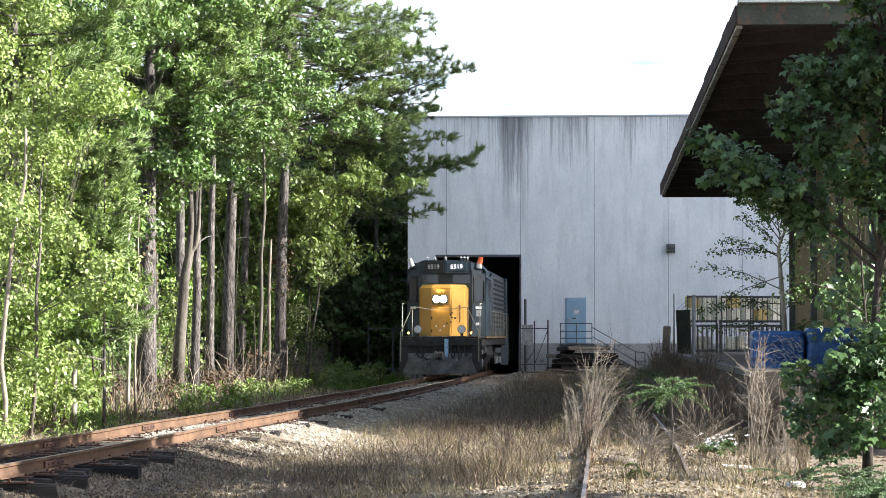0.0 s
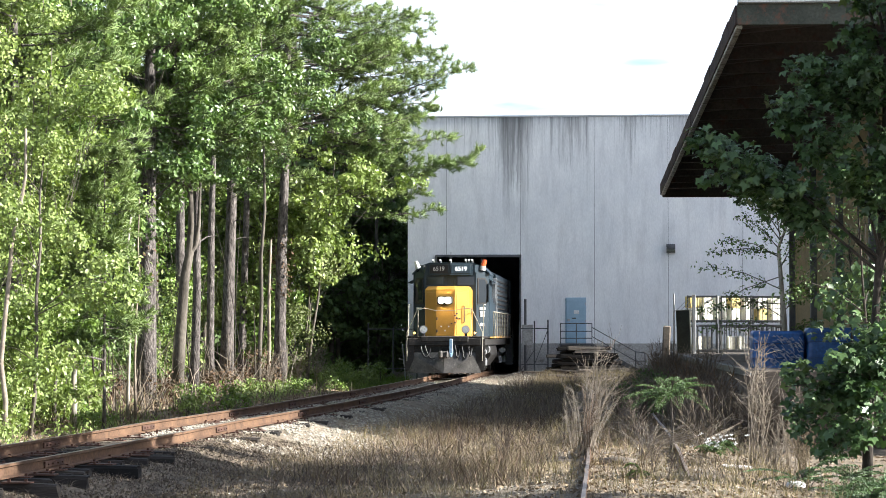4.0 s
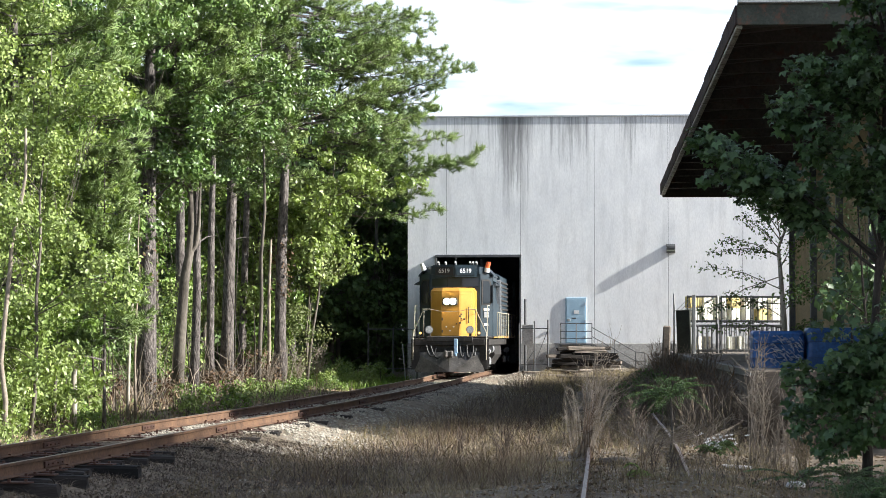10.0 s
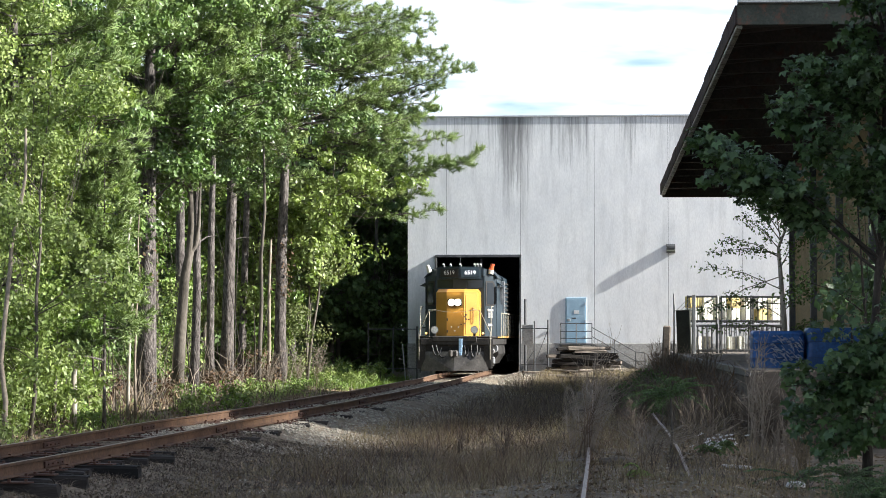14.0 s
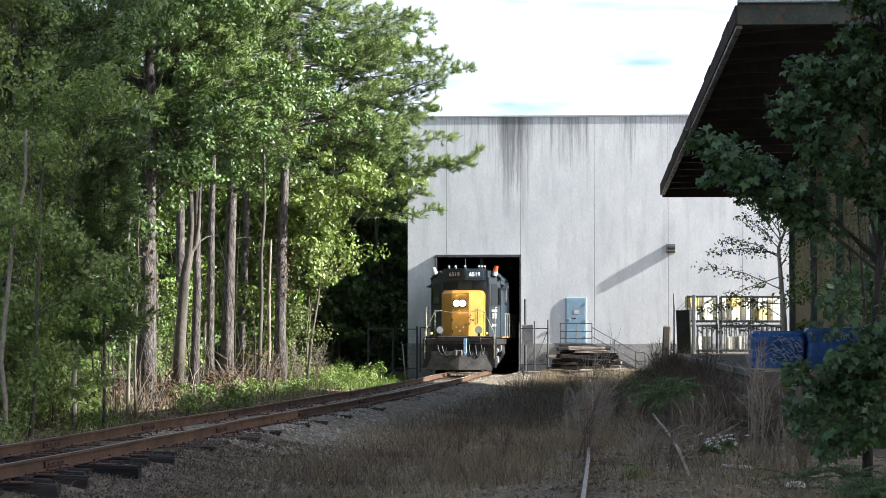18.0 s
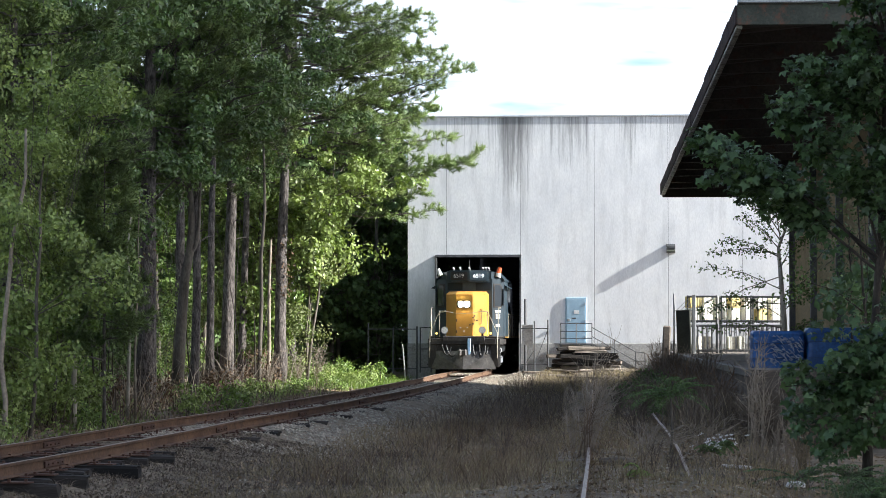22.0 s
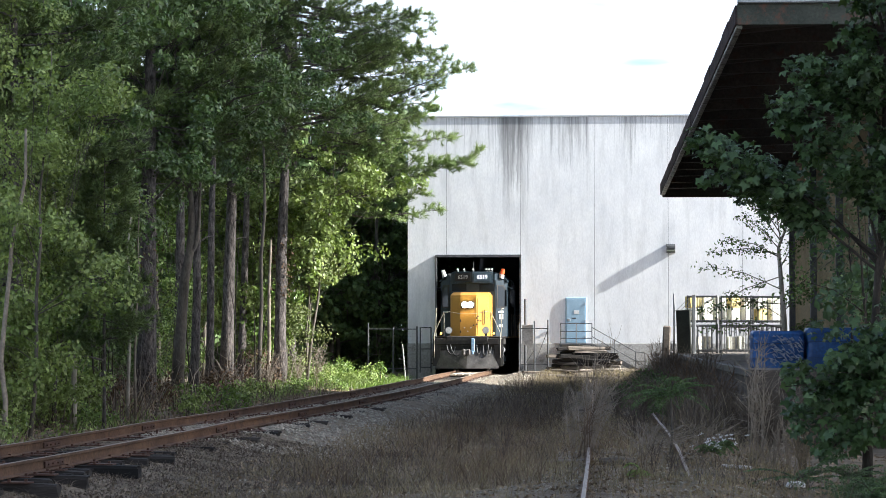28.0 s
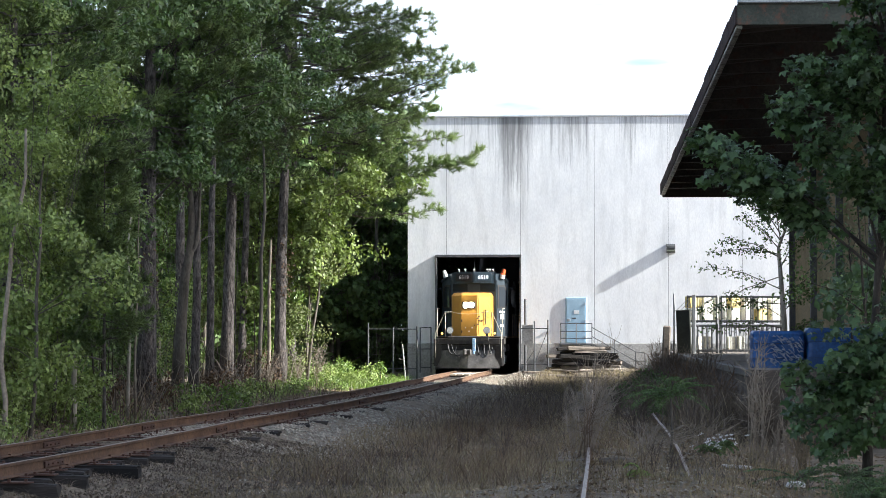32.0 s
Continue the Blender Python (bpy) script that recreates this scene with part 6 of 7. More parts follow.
twig_bush(0.3, 41.0, 0.6, 0.3, 10, 10, (0, 0), "dead weed with small seed heads", M_WEED, 0.008)
twig_bush(3.35, 33.0, 0.55, 0.2, 8, 11, (0, 0), "thin dead weed stalk", M_WEED, 0.008)
twig_bush(3.1, 33.5, 0.7, 0.15, 6, 12, (0.1, 0), "thin dead weed stalk", M_WEED, 0.008)
for i, (x, y) in enumerate(((3.9, 46), (4.6, 52), (6.2, 55), (6.9, 58), (5.4, 60), (7.4, 62), (6.0, 66), (4.4, 57), (7.2, 53), (6.6, 45.2), (7.2, 45.6), (7.9, 45.0), (8.5, 45.3), (6.9, 47.0), (6.3, 48.5), (6.6, 51), (7.0, 54.5), (7.3, 57), (7.5, 60))):
    twig_bush(x, y, 0.9 + 0.25 * (i % 3), 0.55, 18, 30 + i, (0, 0), "brown brush before the dock", M_WEED, 0.012)


for x, y, h, k in ((-5.3, 94.5, 2.2, 60), (-5.9, 92.0, 1.6, 61), (-6.9, 89.0, 1.7, 62)):
    twig_bush(x, y, h, 0.7, 16, k, (0.15, 0), "pale dead twigs hanging at the edge of the wood", None, 0.016)
for k in range(4):
    for y in (100.6, 103.2):
        solid("crossing_plank", Geo().box((0, 0, 0), (0.24, 2.5, 0.08), 0.015), M_PALESTEM, "pale plank laid between the rails", "plank", pose(line_x(y) - 0.45 + 0.30 * k, y + 0.15 * (k % 2), -0.10, 0, 0, -math.degrees(math.atan2(line_dir(y).x, line_dir(y).y))), "planks between the rails")
for i in range(22):
    p = bp(2.45 + 0.4 * math.sin(i * 2.7), 47.5 + 1.9 * i)
    twig_bush(p.x, p.y, 1.25 + 0.3 * (i % 3), 0.7, 22, 70 + i, (0, 0), "dense brown brush leaning on the dock", (M_WEED, M_RUST, M_WEED)[i % 3], 0.014)
for i in range(8):      # brush before the bare corner of the dock
    p = Vector((5.95 + 0.13 * i, 44.5 + 0.25 * (i % 3), 0))
    twig_bush(p.x, p.y, 0.95 + 0.2 * (i % 3), 0.6, 24, 170 + i, (0, 0), "dense dead brush before the dock corner", (M_WEED, M_DULL, M_WEED)[i % 3], 0.011)
for i in range(9):
    p = bp(1.9 + 0.5 * math.sin(i * 1.9), 56 + 2.6 * i)
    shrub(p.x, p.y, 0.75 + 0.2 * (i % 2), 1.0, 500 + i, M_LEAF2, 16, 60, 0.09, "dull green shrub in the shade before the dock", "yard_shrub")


def frond_shrub(x, y, z, n, length, seed, mat, label, name="fern_shrub", up=0.35, flowers=0):
    """Arching fronds with paired leaflets."""
    rs = np.random.RandomState(seed)
    zb = ground_z(x, y)
    tr = thing(name, label, "shrub", pose(x, y, zb - 0.03))
    g, c, nr = Geo(), [], []
    top = np.array([0, 0, z - zb])
    if z - zb > 0.3:
        part("stem", Geo().tube([(0, 0, 0), (0.03, 0, (z - zb) / 2), top], [0.03, 0.024, 0.016], 6), M_BARK2, tr)
    for i in range(n):
        a = rs.uniform(0, 2 * math.pi)
        L = length * rs.uniform(0.6, 1.1)
        d = unit(np.array([math.cos(a), math.sin(a), rs.uniform(-0.35, 0.55)]))
        pts = [top + d * L * t + np.array([0, 0, up * L * (t * 1.6 - 1.5 * t * t)]) for t in (0, 0.35, 0.7, 1.0)]
        g.tube(pts, [0.008, 0.006, 0.004, 0.002], 4, cap=False)
        for t in np.linspace(0.12, 1.0, 26):
            q = top + d * L * t + np.array([0, 0, up * L * (t * 1.6 - 1.5 * t * t)])
            w = np.cross(d, [0, 0, 1.0]) * 0.16 * L * math.sin(math.pi * min(0.12 + t * 0.85, 1))
            for s in (-1, 1):
                for k in (0.35, 0.75, 1.1):
                    c.append(q + s * w * k)
                    nr.append((0.2, -0.3, 0.8))
    if flowers:
        tips = np.array([top + np.array([rs.normal() * length * 0.6, rs.normal() * length * 0.6, rs.uniform(0.05, 0.22)]) for k in range(flowers)])
        heads = np.repeat(tips, 12, 0) + rs.normal(size=(flowers * 12, 3)) * np.array([0.025, 0.025, 0.01])
        tagged(part("flower_heads", leaf_mesh("flower_heads", heads, np.tile([0, -0.3, 1.0], (len(heads), 1)), 0.024, M_WHITE, rs, 0.8), None, tr), "tiny off-white flower heads", kind="stuff")
    part("frond_ribs", g, M_BARK2, tr)
    part("foliage", leaf_mesh("foliage", np.array(c), np.array(nr), 0.048, mat, rs, 0.34), None, tr)
    return tr


frond_shrub(3.78, 37.6, 0.62, 30, 0.78, 1, M_FEATHER, "feathery green mimosa seedling among dry weeds", "mimosa_seedling")
frond_shrub(4.3, 36.0, -0.22, 20, 0.30, 2, M_FEATHER, "grey green weed with pale flower heads", "flowering_weed", 0.6, 16)
frond_shrub(4.45, 36.3, -0.16, 16, 0.26, 5, M_FEATHER, "grey green weed with pale flower heads", "flowering_weed", 0.6, 16)
frond_shrub(2.9, 32.5, -0.42, 9, 0.32, 3, M_LEAF3, "small bright green seedling", "seedling", 1.0)
frond_shrub(4.95, 31.5, -0.36, 12, 0.75, 4, M_STAR, "low dark green fern", "fern", 0.25)
frond_shrub(5.6, 31.2, -0.34, 12, 0.7, 6, M_STAR, "low dark green fern", "fern", 0.25)
for i, (x, y) in enumerate(((5.35, 30.2), (5.75, 30.0), (5.95, 31.6), (5.5, 29.4), (6.1, 30.6), (5.85, 29.2), (6.25, 32.0))):
    frond_shrub(x, y, ground_z(x, y), 16, 0.55 + 0.05 * (i % 3), 60 + i, M_STAR, "low dark green fern", "fern", 0.4)


# ---- broad star-leaved tree beside the siding, in front of the shed ----
def star_leaves(name, centres, size, mat, rs):
    """Five-lobed leaves: ten outline points round a centre."""
    n = len(centres)
    nn = unit(rs.normal(size=(n, 3)) * 0.45 + np.array([-0.1, -0.45, 0.8]))
    t = unit(np.array([0, -0.3, -1.0]) + rs.normal(size=(n, 3)) * 0.5)
    t = unit(t - nn * (t * nn).sum(1, keepdims=True))
    s = np.cross(nn, t)
    L = size * rs.uniform(0.6, 1.2, (n, 1))
    vs = [centres]
    for k in range(10):
        a = 2 * math.pi * (k / 10)
        r = (0.62 if k else 0.75) if k % 2 == 0 else 0.40
        if k == 5:
            r = 0.12
        vs.append(centres + (t * math.cos(a) + s * math.sin(a)) * L * r + nn * L * (0.07 if k % 2 else -0.16))
    v = np.stack(vs, 1)
    tri = np.array([(0, 1 + k, 1 + (k + 1) % 10) for k in range(10)])
    f = (np.arange(n)[:, None, None] * 11 + tri[None]).reshape(-1, 3)
    return mesh_np(name, v, f, mat)


def star_tree():
    rs = np.random.RandomState(8)
    x, y = 5.98, 32.0
    z0 = ground_z(x, y) - 0.05
    tr = thing("sweetgum_tree", "shaded tree with dark star-shaped leaves beside the shed", "tree", pose(x, y, z0))
    tk = part("trunk", Geo().tube([(0, 0, 0), (0.03, 0, 1.0), (0.15, 0.1, 2.4), (0.3, 0.2, 4.2), (0.4, 0.26, 7.0), (0.4, 0.3, 9.6)], [0.085, 0.07, 0.06, 0.05, 0.035, 0.012], 10), M_DARKBARK, tr, "dark trunk", smooth=True)
    cl = []
    # boughs: start height, reach across, depth, end height
    for h0, dx, dy, h1, k in ((3.3, -2.45, -0.3, 4.9, 10), (3.1, -1.95, 0.2, 4.4, 9), (3.9, -1.4, -0.3, 5.5, 8), (4.4, -1.05, 0.2, 6.1, 8), (3.4, -0.7, -0.6, 4.8, 8), (4.6, -0.3, -0.3, 6.0, 8),
                              (4.9, -0.4, 0.3, 6.5, 8), (3.6, 0.1, -0.6, 5.0, 7), (3.0, 0.2, -0.5, 4.2, 7), (3.2, -1.6, 0.4, 4.6, 7), (1.3, -1.2, -0.4, 1.5, 6), (1.1, -1.05, 0.2, 1.05, 6), (1.4, -0.5, -0.6, 1.7, 6), (0.9, -0.65, -0.2, 0.5, 5),
                              (1.6, 0.2, -0.4, 1.85, 6), (1.2, 0.0, -0.5, 1.15, 5), (1.0, -0.4, -0.6, 0.85, 5), (1.3, -0.8, -0.2, 1.3, 5), (1.5, -0.35, -0.3, 2.0, 5), (1.6, 0.1, -0.2, 2.35, 5), (1.5, 0.5, -0.3, 2.2, 5), (1.7, -0.1, 0.2, 2.1, 5), (4.0, 1.2, 0, 5.5, 8), (5.0, 1.5, 0.3, 7.0, 8), (5.5, 0.5, -0.4, 8.5, 9), (5.8, -0.5, 0.2, 8.0, 9), (6.0, 1.0, -0.3, 9.0, 9), (6.2, -0.8, -0.6, 9.2, 9),
                              (5.2, 2.0, -0.4, 6.5, 8), (3.4, 1.6, 0.4, 4.6, 8), (6.4, 0.0, 0.3, 9.8, 9), (5.6, 0.8, -1.2, 7.6, 9), (5.6, 0.2, -1.5, 8.6, 9), (4.2, 1.3, -3.0, 5.6, 10), (4.6, 2.2, -4.0, 6.2, 11), (5.0, 1.0, -4.5, 7.0, 12), (5.4, 2.6, -3.0, 7.4, 11), (4.8, 1.8, -5.6, 6.0, 12), (5.8, 1.4, -3.6, 8.2, 11), (4.4, 2.8, -5.0, 5.4, 11), (5.2, 0.9, -3.0, 6.6, 10)):
        b, e = np.array([0.04 + 0.06 * h0, 0.04 * h0, h0]), np.array([dx + (0.28 if h1 > 2.5 else 0.0), dy, h1])
        m = (b + e) / 2 + np.array([0, 0, 0.15])
        part("limb", Geo().tube([b, m, e], [0.026, 0.016, 0.005], 6, cap=False), M_DARKBARK, tk)
        for j in range(k * 2 if h1 > 2.5 else k):
            t = 0.5 + 0.55 * j / (k * 2) if h1 > 2.5 else 0.35 + 0.7 * j / k
            q = b * (1 - t) ** 2 + 2 * m * t * (1 - t) + e * t * t + rs.normal(size=3) * 0.12
            cl.append((*q, rs.uniform(0.16, 0.34)))
    for i in range(130):    # the full crown above the siding
        q = unit(rs.normal(size=3)) * rs.uniform(0.2, 1) ** 0.5
        cl.append((1.2 + q[0] * 2.2, -1.8 + q[1] * 3.6, 7.6 + q[2] * 1.6, rs.uniform(0.3, 0.55)))
    c, _ = clump_points(rs, cl, 24)
    part("crown", star_leaves("crown", c, 0.135, M_STAR, rs), None, tr, "star-shaped dark green leaves")


star_tree()
hardwood(6.75, 35.8, 5.0, 0.04, (-0.03, 0), (0.40, 0.95), 1.1, 41, 26, 50, 0.065, M_FEATHER, (-0.2, 0), "thin tree with yellow green leaves beside the shed", M_DARKBARK)
# Trees out of view on the right, added to shade the near yard.
for x, y, h, c, k in ((9.9, 33.6, 10.8, 0.50, 44), (9.4, 30.2, 11.0, 0.52, 48), (9.1, 26.6, 10.6, 0.46, 45), (9.3, 22.6, 10.2, 0.3, 46), (10.4, 42.6, 4.9, 0.16, 47)):
    hardwood(x, y, h, 0.10, (0, 0), (c, 1.0), 2.2, k, 120, 44, 0.24, M_STAR, (0, 0), "unseen dark green tree added to shade the yard", M_BARK)
hardwood(8.6, 47.5, 4.6, 0.05, (-0.02, 0), (0.4, 1.0), 1.3, 43, 26, 40, 0.085, M_STAR, (-0.2, 0), "thin dark trunked tree growing at the dock", M_DARKBARK)


def crooked_sapling():
    rs = np.random.RandomState(15)
    x, y = 9.7, 64.0
    tr = thing("sapling", "thin crooked sapling with sparse dark leaves on the dock", "tree", pose(x, y, 0.9))
    path = [(0, 0, 0), (-0.05, 0, 1.2), (-0.14, 0, 2.4), (-0.2, 0, 3.2), (0.1, 0, 4.0)]
    tk = part("trunk", Geo().tube(path, [0.085, 0.075, 0.065, 0.045, 0.015], 8), M_PALESTEM, tr, "pale thin trunk", smooth=True)
    cl = []
    for h0, dx, dz in ((2.9, -1.7, 0.25), (3.1, -1.2, 0.7), (2.4, -2.2, -0.25), (1.6, -2.3, 0.15), (1.2, -1.5, 0.5), (3.3, 0.4, 0.7), (2.7, 0.5, 0.4), (1.4, 0.7, 0.2), (3.4, -0.5, 0.9), (0.9, -1.9, 0.1), (3.4, -1.3, 1.0), (3.6, -0.9, 0.8), (3.0, -2.0, 0.45), (2.0, -2.3, 0.1), (3.8, 0.3, 0.3), (1.8, 0.6, 0.5), (0.7, -2.2, 0.5), (0.6, 0.8, 0.4)):
        b, e = np.array([-0.04 * h0, 0, h0]), np.array([dx, rs.normal() * 0.3, h0 + dz * 1.6 + rs.normal() * 0.35])
        part("limb", Geo().tube([b, (b + e) / 2 + np.array([0, 0, 0.15]), e], [0.018, 0.012, 0.004], 5, cap=False), M_BARK2, tk)
        for t in np.linspace(0.3, 1.05, 7):
            cl.append((*(b + (e - b) * t + np.array([0, 0, 0.3 * t * (1 - t)])), 0.24))
    c, nr = clump_points(rs, cl, 20)
    part("crown", leaf_mesh("crown", c, nr, 0.105, M_LEAF2, rs, 0.5), None, tr, "sparse small dark leaves")


crooked_sapling()


# ---- at the warehouse wall ----
def wall_door():
    d = thing("door_1", "pale blue steel door in the white warehouse wall", "door", B @ pose(0, WV, 0), kind="structure")
    part("door_frame", Geo().box((-1.035, -0.02, 2.33), (0.97, 0.06, 2.14), 0.01), M_BLUEDOOR, d)
    leaf = part("door_leaf", Geo().box((-1.035, -0.055, 2.31), (0.87, 0.04, 2.05), 0.012), M_BLUEDOOR, d, "pale blue door leaf")
    part("notice", Geo().box((-1.0, -0.08, 2.72), (0.24, 0.006, 0.17), 0.002), M_WHITE, leaf, "white notice")
    part("door_handle", Geo().box((-1.36, -0.10, 2.35), (0.14, 0.07, 0.12), 0.015), M_GALV, leaf, "steel lock handle")
    part("lock_plate", Geo().box((-1.12, -0.085, 2.43), (0.2, 0.02, 0.06), 0.006), M_STEEL, leaf)
    for z in (1.55, 2.3, 3.1):
        part("hinge", Geo().box((-0.59, -0.08, z), (0.04, 0.03, 0.12), 0.005), M_GALV, leaf)


wall_door()


def landing_stairs():
    st = thing("steel_stairs", "grey steel landing and stairs below the blue door", "stairs", B @ pose(0, WV, 0))
    part("landing", Geo().box((-1.0, -0.72, 1.22), (1.55, 1.36, 0.08), 0.01), M_STEEL, st, "steel landing plate")
    for x in (-1.70, -0.30):
        for y in (-0.12, -1.34):
            part("leg", Geo().box((x, y, 0.55), (0.08, 0.08, 1.3), 0.01), M_STEEL, st)
    for y in (-0.1, -1.36):
        part("stringer", Geo().prism([(-0.25, 1.26), (2.0, -0.02), (2.0, -0.24), (-0.25, 1.02)], 1, y - 0.02, y + 0.02), M_STEEL, st, "sloping stair stringer")
    for i in range(7):
        part("tread", Geo().box((-0.1 + 0.29 * i, -0.73, 1.08 - 0.172 * i), (0.29, 1.2, 0.04), 0.006), M_STEEL, st, "stair tread")
    rail = 0.022
    for x in (-1.73, -1.0, -0.28):
        part("railing_post", Geo().tube([(x, -1.38, 1.24), (x, -1.38, 2.18)], rail, 6), M_STEEL, st)
    for z in (2.18, 1.82, 1.5):
        part("railing_bar", Geo().tube([(-1.73, -1.38, z), (-0.28, -1.38, z)], rail, 6), M_STEEL, st)
    for z in (2.18, 1.82):
        part("side_bar", Geo().tube([(-1.73, -1.38, z), (-1.73, -0.05, z)], rail, 6), M_STEEL, st)
    for dz in (0, -0.42):
        part("stair_rail", Geo().tube([(-0.28, -1.38, 2.0 + dz), (1.72, -1.38, 0.88 + dz), (2.15, -1.38, 0.82 + dz * 0.9)], rail, 6), M_STEEL, st, "sloping stair handrail")
    for x in (0.75, 1.72, 2.15):
        z = 2.0 - 0.56 * (x + 0.28) if x < 2 else 0.82
        part("stair_post", Geo().tube([(x, -1.38, -0.15), (x, -1.38, z)], rail, 6), M_STEEL, st)


landing_stairs()


def wall_lamp():
    wlp = thing("wall_lamp", "boxy dark wall pack lamp on the warehouse wall", "wall lamp", B @ pose(3.39, WV, 5.68))
    part("housing", Geo().prism([(0, -0.20), (0, 0.20), (-0.25, 0.20), (-0.31, 0.10), (-0.31, 0.02), (-0.22, -0.20)], 0, -0.20, 0.20), M_STEEL, wlp, "dark metal housing")
    part("lens", Geo().box((0, -0.265, -0.08), (0.4, 0.05, 0.2), 0.02, Matrix.Rotation(-0.5, 4, "X")), M_FASCIA, wlp, "yellowed lens")


wall_lamp()


def timber_pile():
    rs = random.Random(21)
    for row in range(9):
        for k in range(5 if row < 6 else 3):
            u = -0.62 + rs.uniform(-0.55, 0.55)
            v = WV - 5.2 + 0.33 * k + 0.08 * rs.uniform(-1, 1)
            L = rs.uniform(1.9, 3.3) - 0.14 * row
            g = Geo().box((0, 0, 0), (L, rs.uniform(0.2, 0.27), rs.uniform(0.13, 0.17)), 0.02)
            g.v = [(x + rs.uniform(-0.07, 0.07), y + rs.uniform(-0.02, 0.02), z + rs.uniform(-0.02, 0.015)) for x, y, z in g.v]
            m = B @ pose(u, v, -0.08 + 0.142 * row, rs.uniform(-10, 10), rs.uniform(-4.5, 4.5), rs.uniform(-26, 26))
            solid("timber_tie", g, rs.choice((M_TIE, M_TIE, M_OLDWOOD)), "weathered old railway tie in a stack", "timber", m, "stacked old ties")
    for i, (u, v, a) in enumerate(((-2.2, WV - 5.4, 20), (-1.0, WV - 6.4, -12), (0.2, WV - 6.0, 30), (-0.6, WV - 12.0, -22), (-1.4, WV - 9.0, 8))):
        p = bp(u, v)
        solid("old_plank", Geo().box((0, 0, 0), (2.4, 0.2, 0.08), 0.015), M_OLDWOOD, "weathered grey plank lying in dry grass", "timber", pose(p.x, p.y, ground_z(p.x, p.y) + 0.10, 0, rs.uniform(-4, 4), a - AXIS), "loose planks")


timber_pile()


def chain_mesh_panel(g, x0, x1, z0, z1, y, step=0.16):
    n = int((x1 - x0) / step)
    for i in range(n + 1):
        x = x0 + (x1 - x0) * i / n
        g.box((x, y, (z0 + z1) / 2), (0.003, 0.003, z1 - z0))
    m = int((z1 - z0) / step)
    for i in range(m + 1):
        z = z0 + (z1 - z0) * i / m
        g.box(((x0 + x1) / 2, y, z), (x1 - x0, 0.003, 0.003))


def fences():
    fl = thing("chain_link_fence", "grey chain-link fence at the warehouse corner", "fence", B @ pose(0, WV - 2.2, 0))
    for x, top in ((-10.55, 2.2), (-9.4, 2.0), (-8.30, 2.05)):
        part("post", Geo().tube([(x, 0, -0.5), (x, 0, top)], 0.035, 8), M_STEEL, fl, "galvanised post")
    for z in (1.92, 0.1):
        part("rail", Geo().tube([(-10.55, 0, z), (-8.30, 0, z)], 0.022, 6), M_STEEL, fl)
    g = Geo()
    chain_mesh_panel(g, -10.5, -8.35, 0.1, 1.9, 0)
    ob = part("wire_mesh", g, M_STEEL, fl)
    ob["kind"] = "stuff"
    gl = thing("steel_gate", "open steel gate folded beside the portal", "gate", B @ pose(0, WV - 0.9, 0))
    for x, top in ((-8.25, 2.0), (-7.75, 2.0)):
        part("gate_post", Geo().tube([(x, 0, -0.1), (x, 0, top)], 0.03, 8), M_STEEL, gl)
    for z in (2.0, 1.0, 0.15):
        part("gate_bar", Geo().tube([(-8.25, 0, z), (-7.75, 0, z)], 0.025, 6), M_STEEL, gl)
    wp = thing("marker_stake", "thin grey stake leaning by the track", "stake", pose(-1.72, 100.5, ground_z(-1.72, 100.5) - 0.05))
    part("stake", Geo().tube([(0.08, 0, 0), (0.0, 0, 1.0), (-0.08, 0, 1.9)], [0.03, 0.03, 0.028], 7), M_GALV, wp)
    gr = thing("steel_gate", "grey steel gate standing open beside the portal", "gate", B @ pose(0, WV - 1.6, 0))
    for x, top in ((-3.62, 2.2), (-2.92, 2.3), (-2.3, 2.35)):
        part("gate_post", Geo().tube([(x, 0, -0.2), (x, 0, top)], 0.035, 8), M_STEEL, gr)
    for z in (1.95, 0.3):
        part("gate_bar", Geo().tube([(-3.62, 0, z), (-2.3, 0, z)], 0.024, 6), M_STEEL, gr)
    part("brace", Geo().tube([(-2.92, 0, 0.3), (-2.3, 0, 1.9)], 0.018, 6), M_STEEL, gr)
    part("brace", Geo().tube([(-3.55, 0, 0.0), (-2.9, 0, 1.0)], 0.018, 6), M_STEEL, gr)
    part("sign_plate", Geo().box((-3.25, 0.03, 1.65), (0.52, 0.02, 0.95), 0.005), M_PLINTH, gr, "bare grey metal plate")
    part("pipe", Geo().tube([(-3.35, 0.2, 0), (-3.35, 0.2, 3.3)], 0.06, 8), M_STEEL, gr, "upright pipe")


fences()


# ---- stacked stillages, slabs and crates on the dock ----
def stillage(name="metal_stillage"):
    st = thing(name, "rusty metal cage pallet stacked on the dock", "cage pallet", group="stillages on the dock")
    W, D, H = 1.15, 0.95, 1.15
    for x in (-W / 2, W / 2):
        for y in (-D / 2, D / 2):
            part("post", Geo().box((x, y, H / 2), (0.05, 0.05, H), 0.008), M_STEEL, st)
    for z in (0.12, H - 0.05):
        for y in (-D / 2, D / 2):
            part("rail", Geo().box((0, y, z), (W, 0.05, 0.08), 0.006), M_STEEL, st)
        for x in (-W / 2, W / 2):
            part("rail", Geo().box((x, 0, z), (0.05, D, 0.08), 0.006), M_STEEL, st)
    for y in (-D / 2, D / 2):
        for i in range(5):
            part("bar", Geo().box((-W / 2 + W * (i + 1) / 6, y, H / 2), (0.028, 0.025, H - 0.1), 0.004), M_STEEL, st)
    part("base", Geo().box((0, 0, 0.14), (W, D, 0.04), 0.005), M_OLDWOOD, st)
    return st


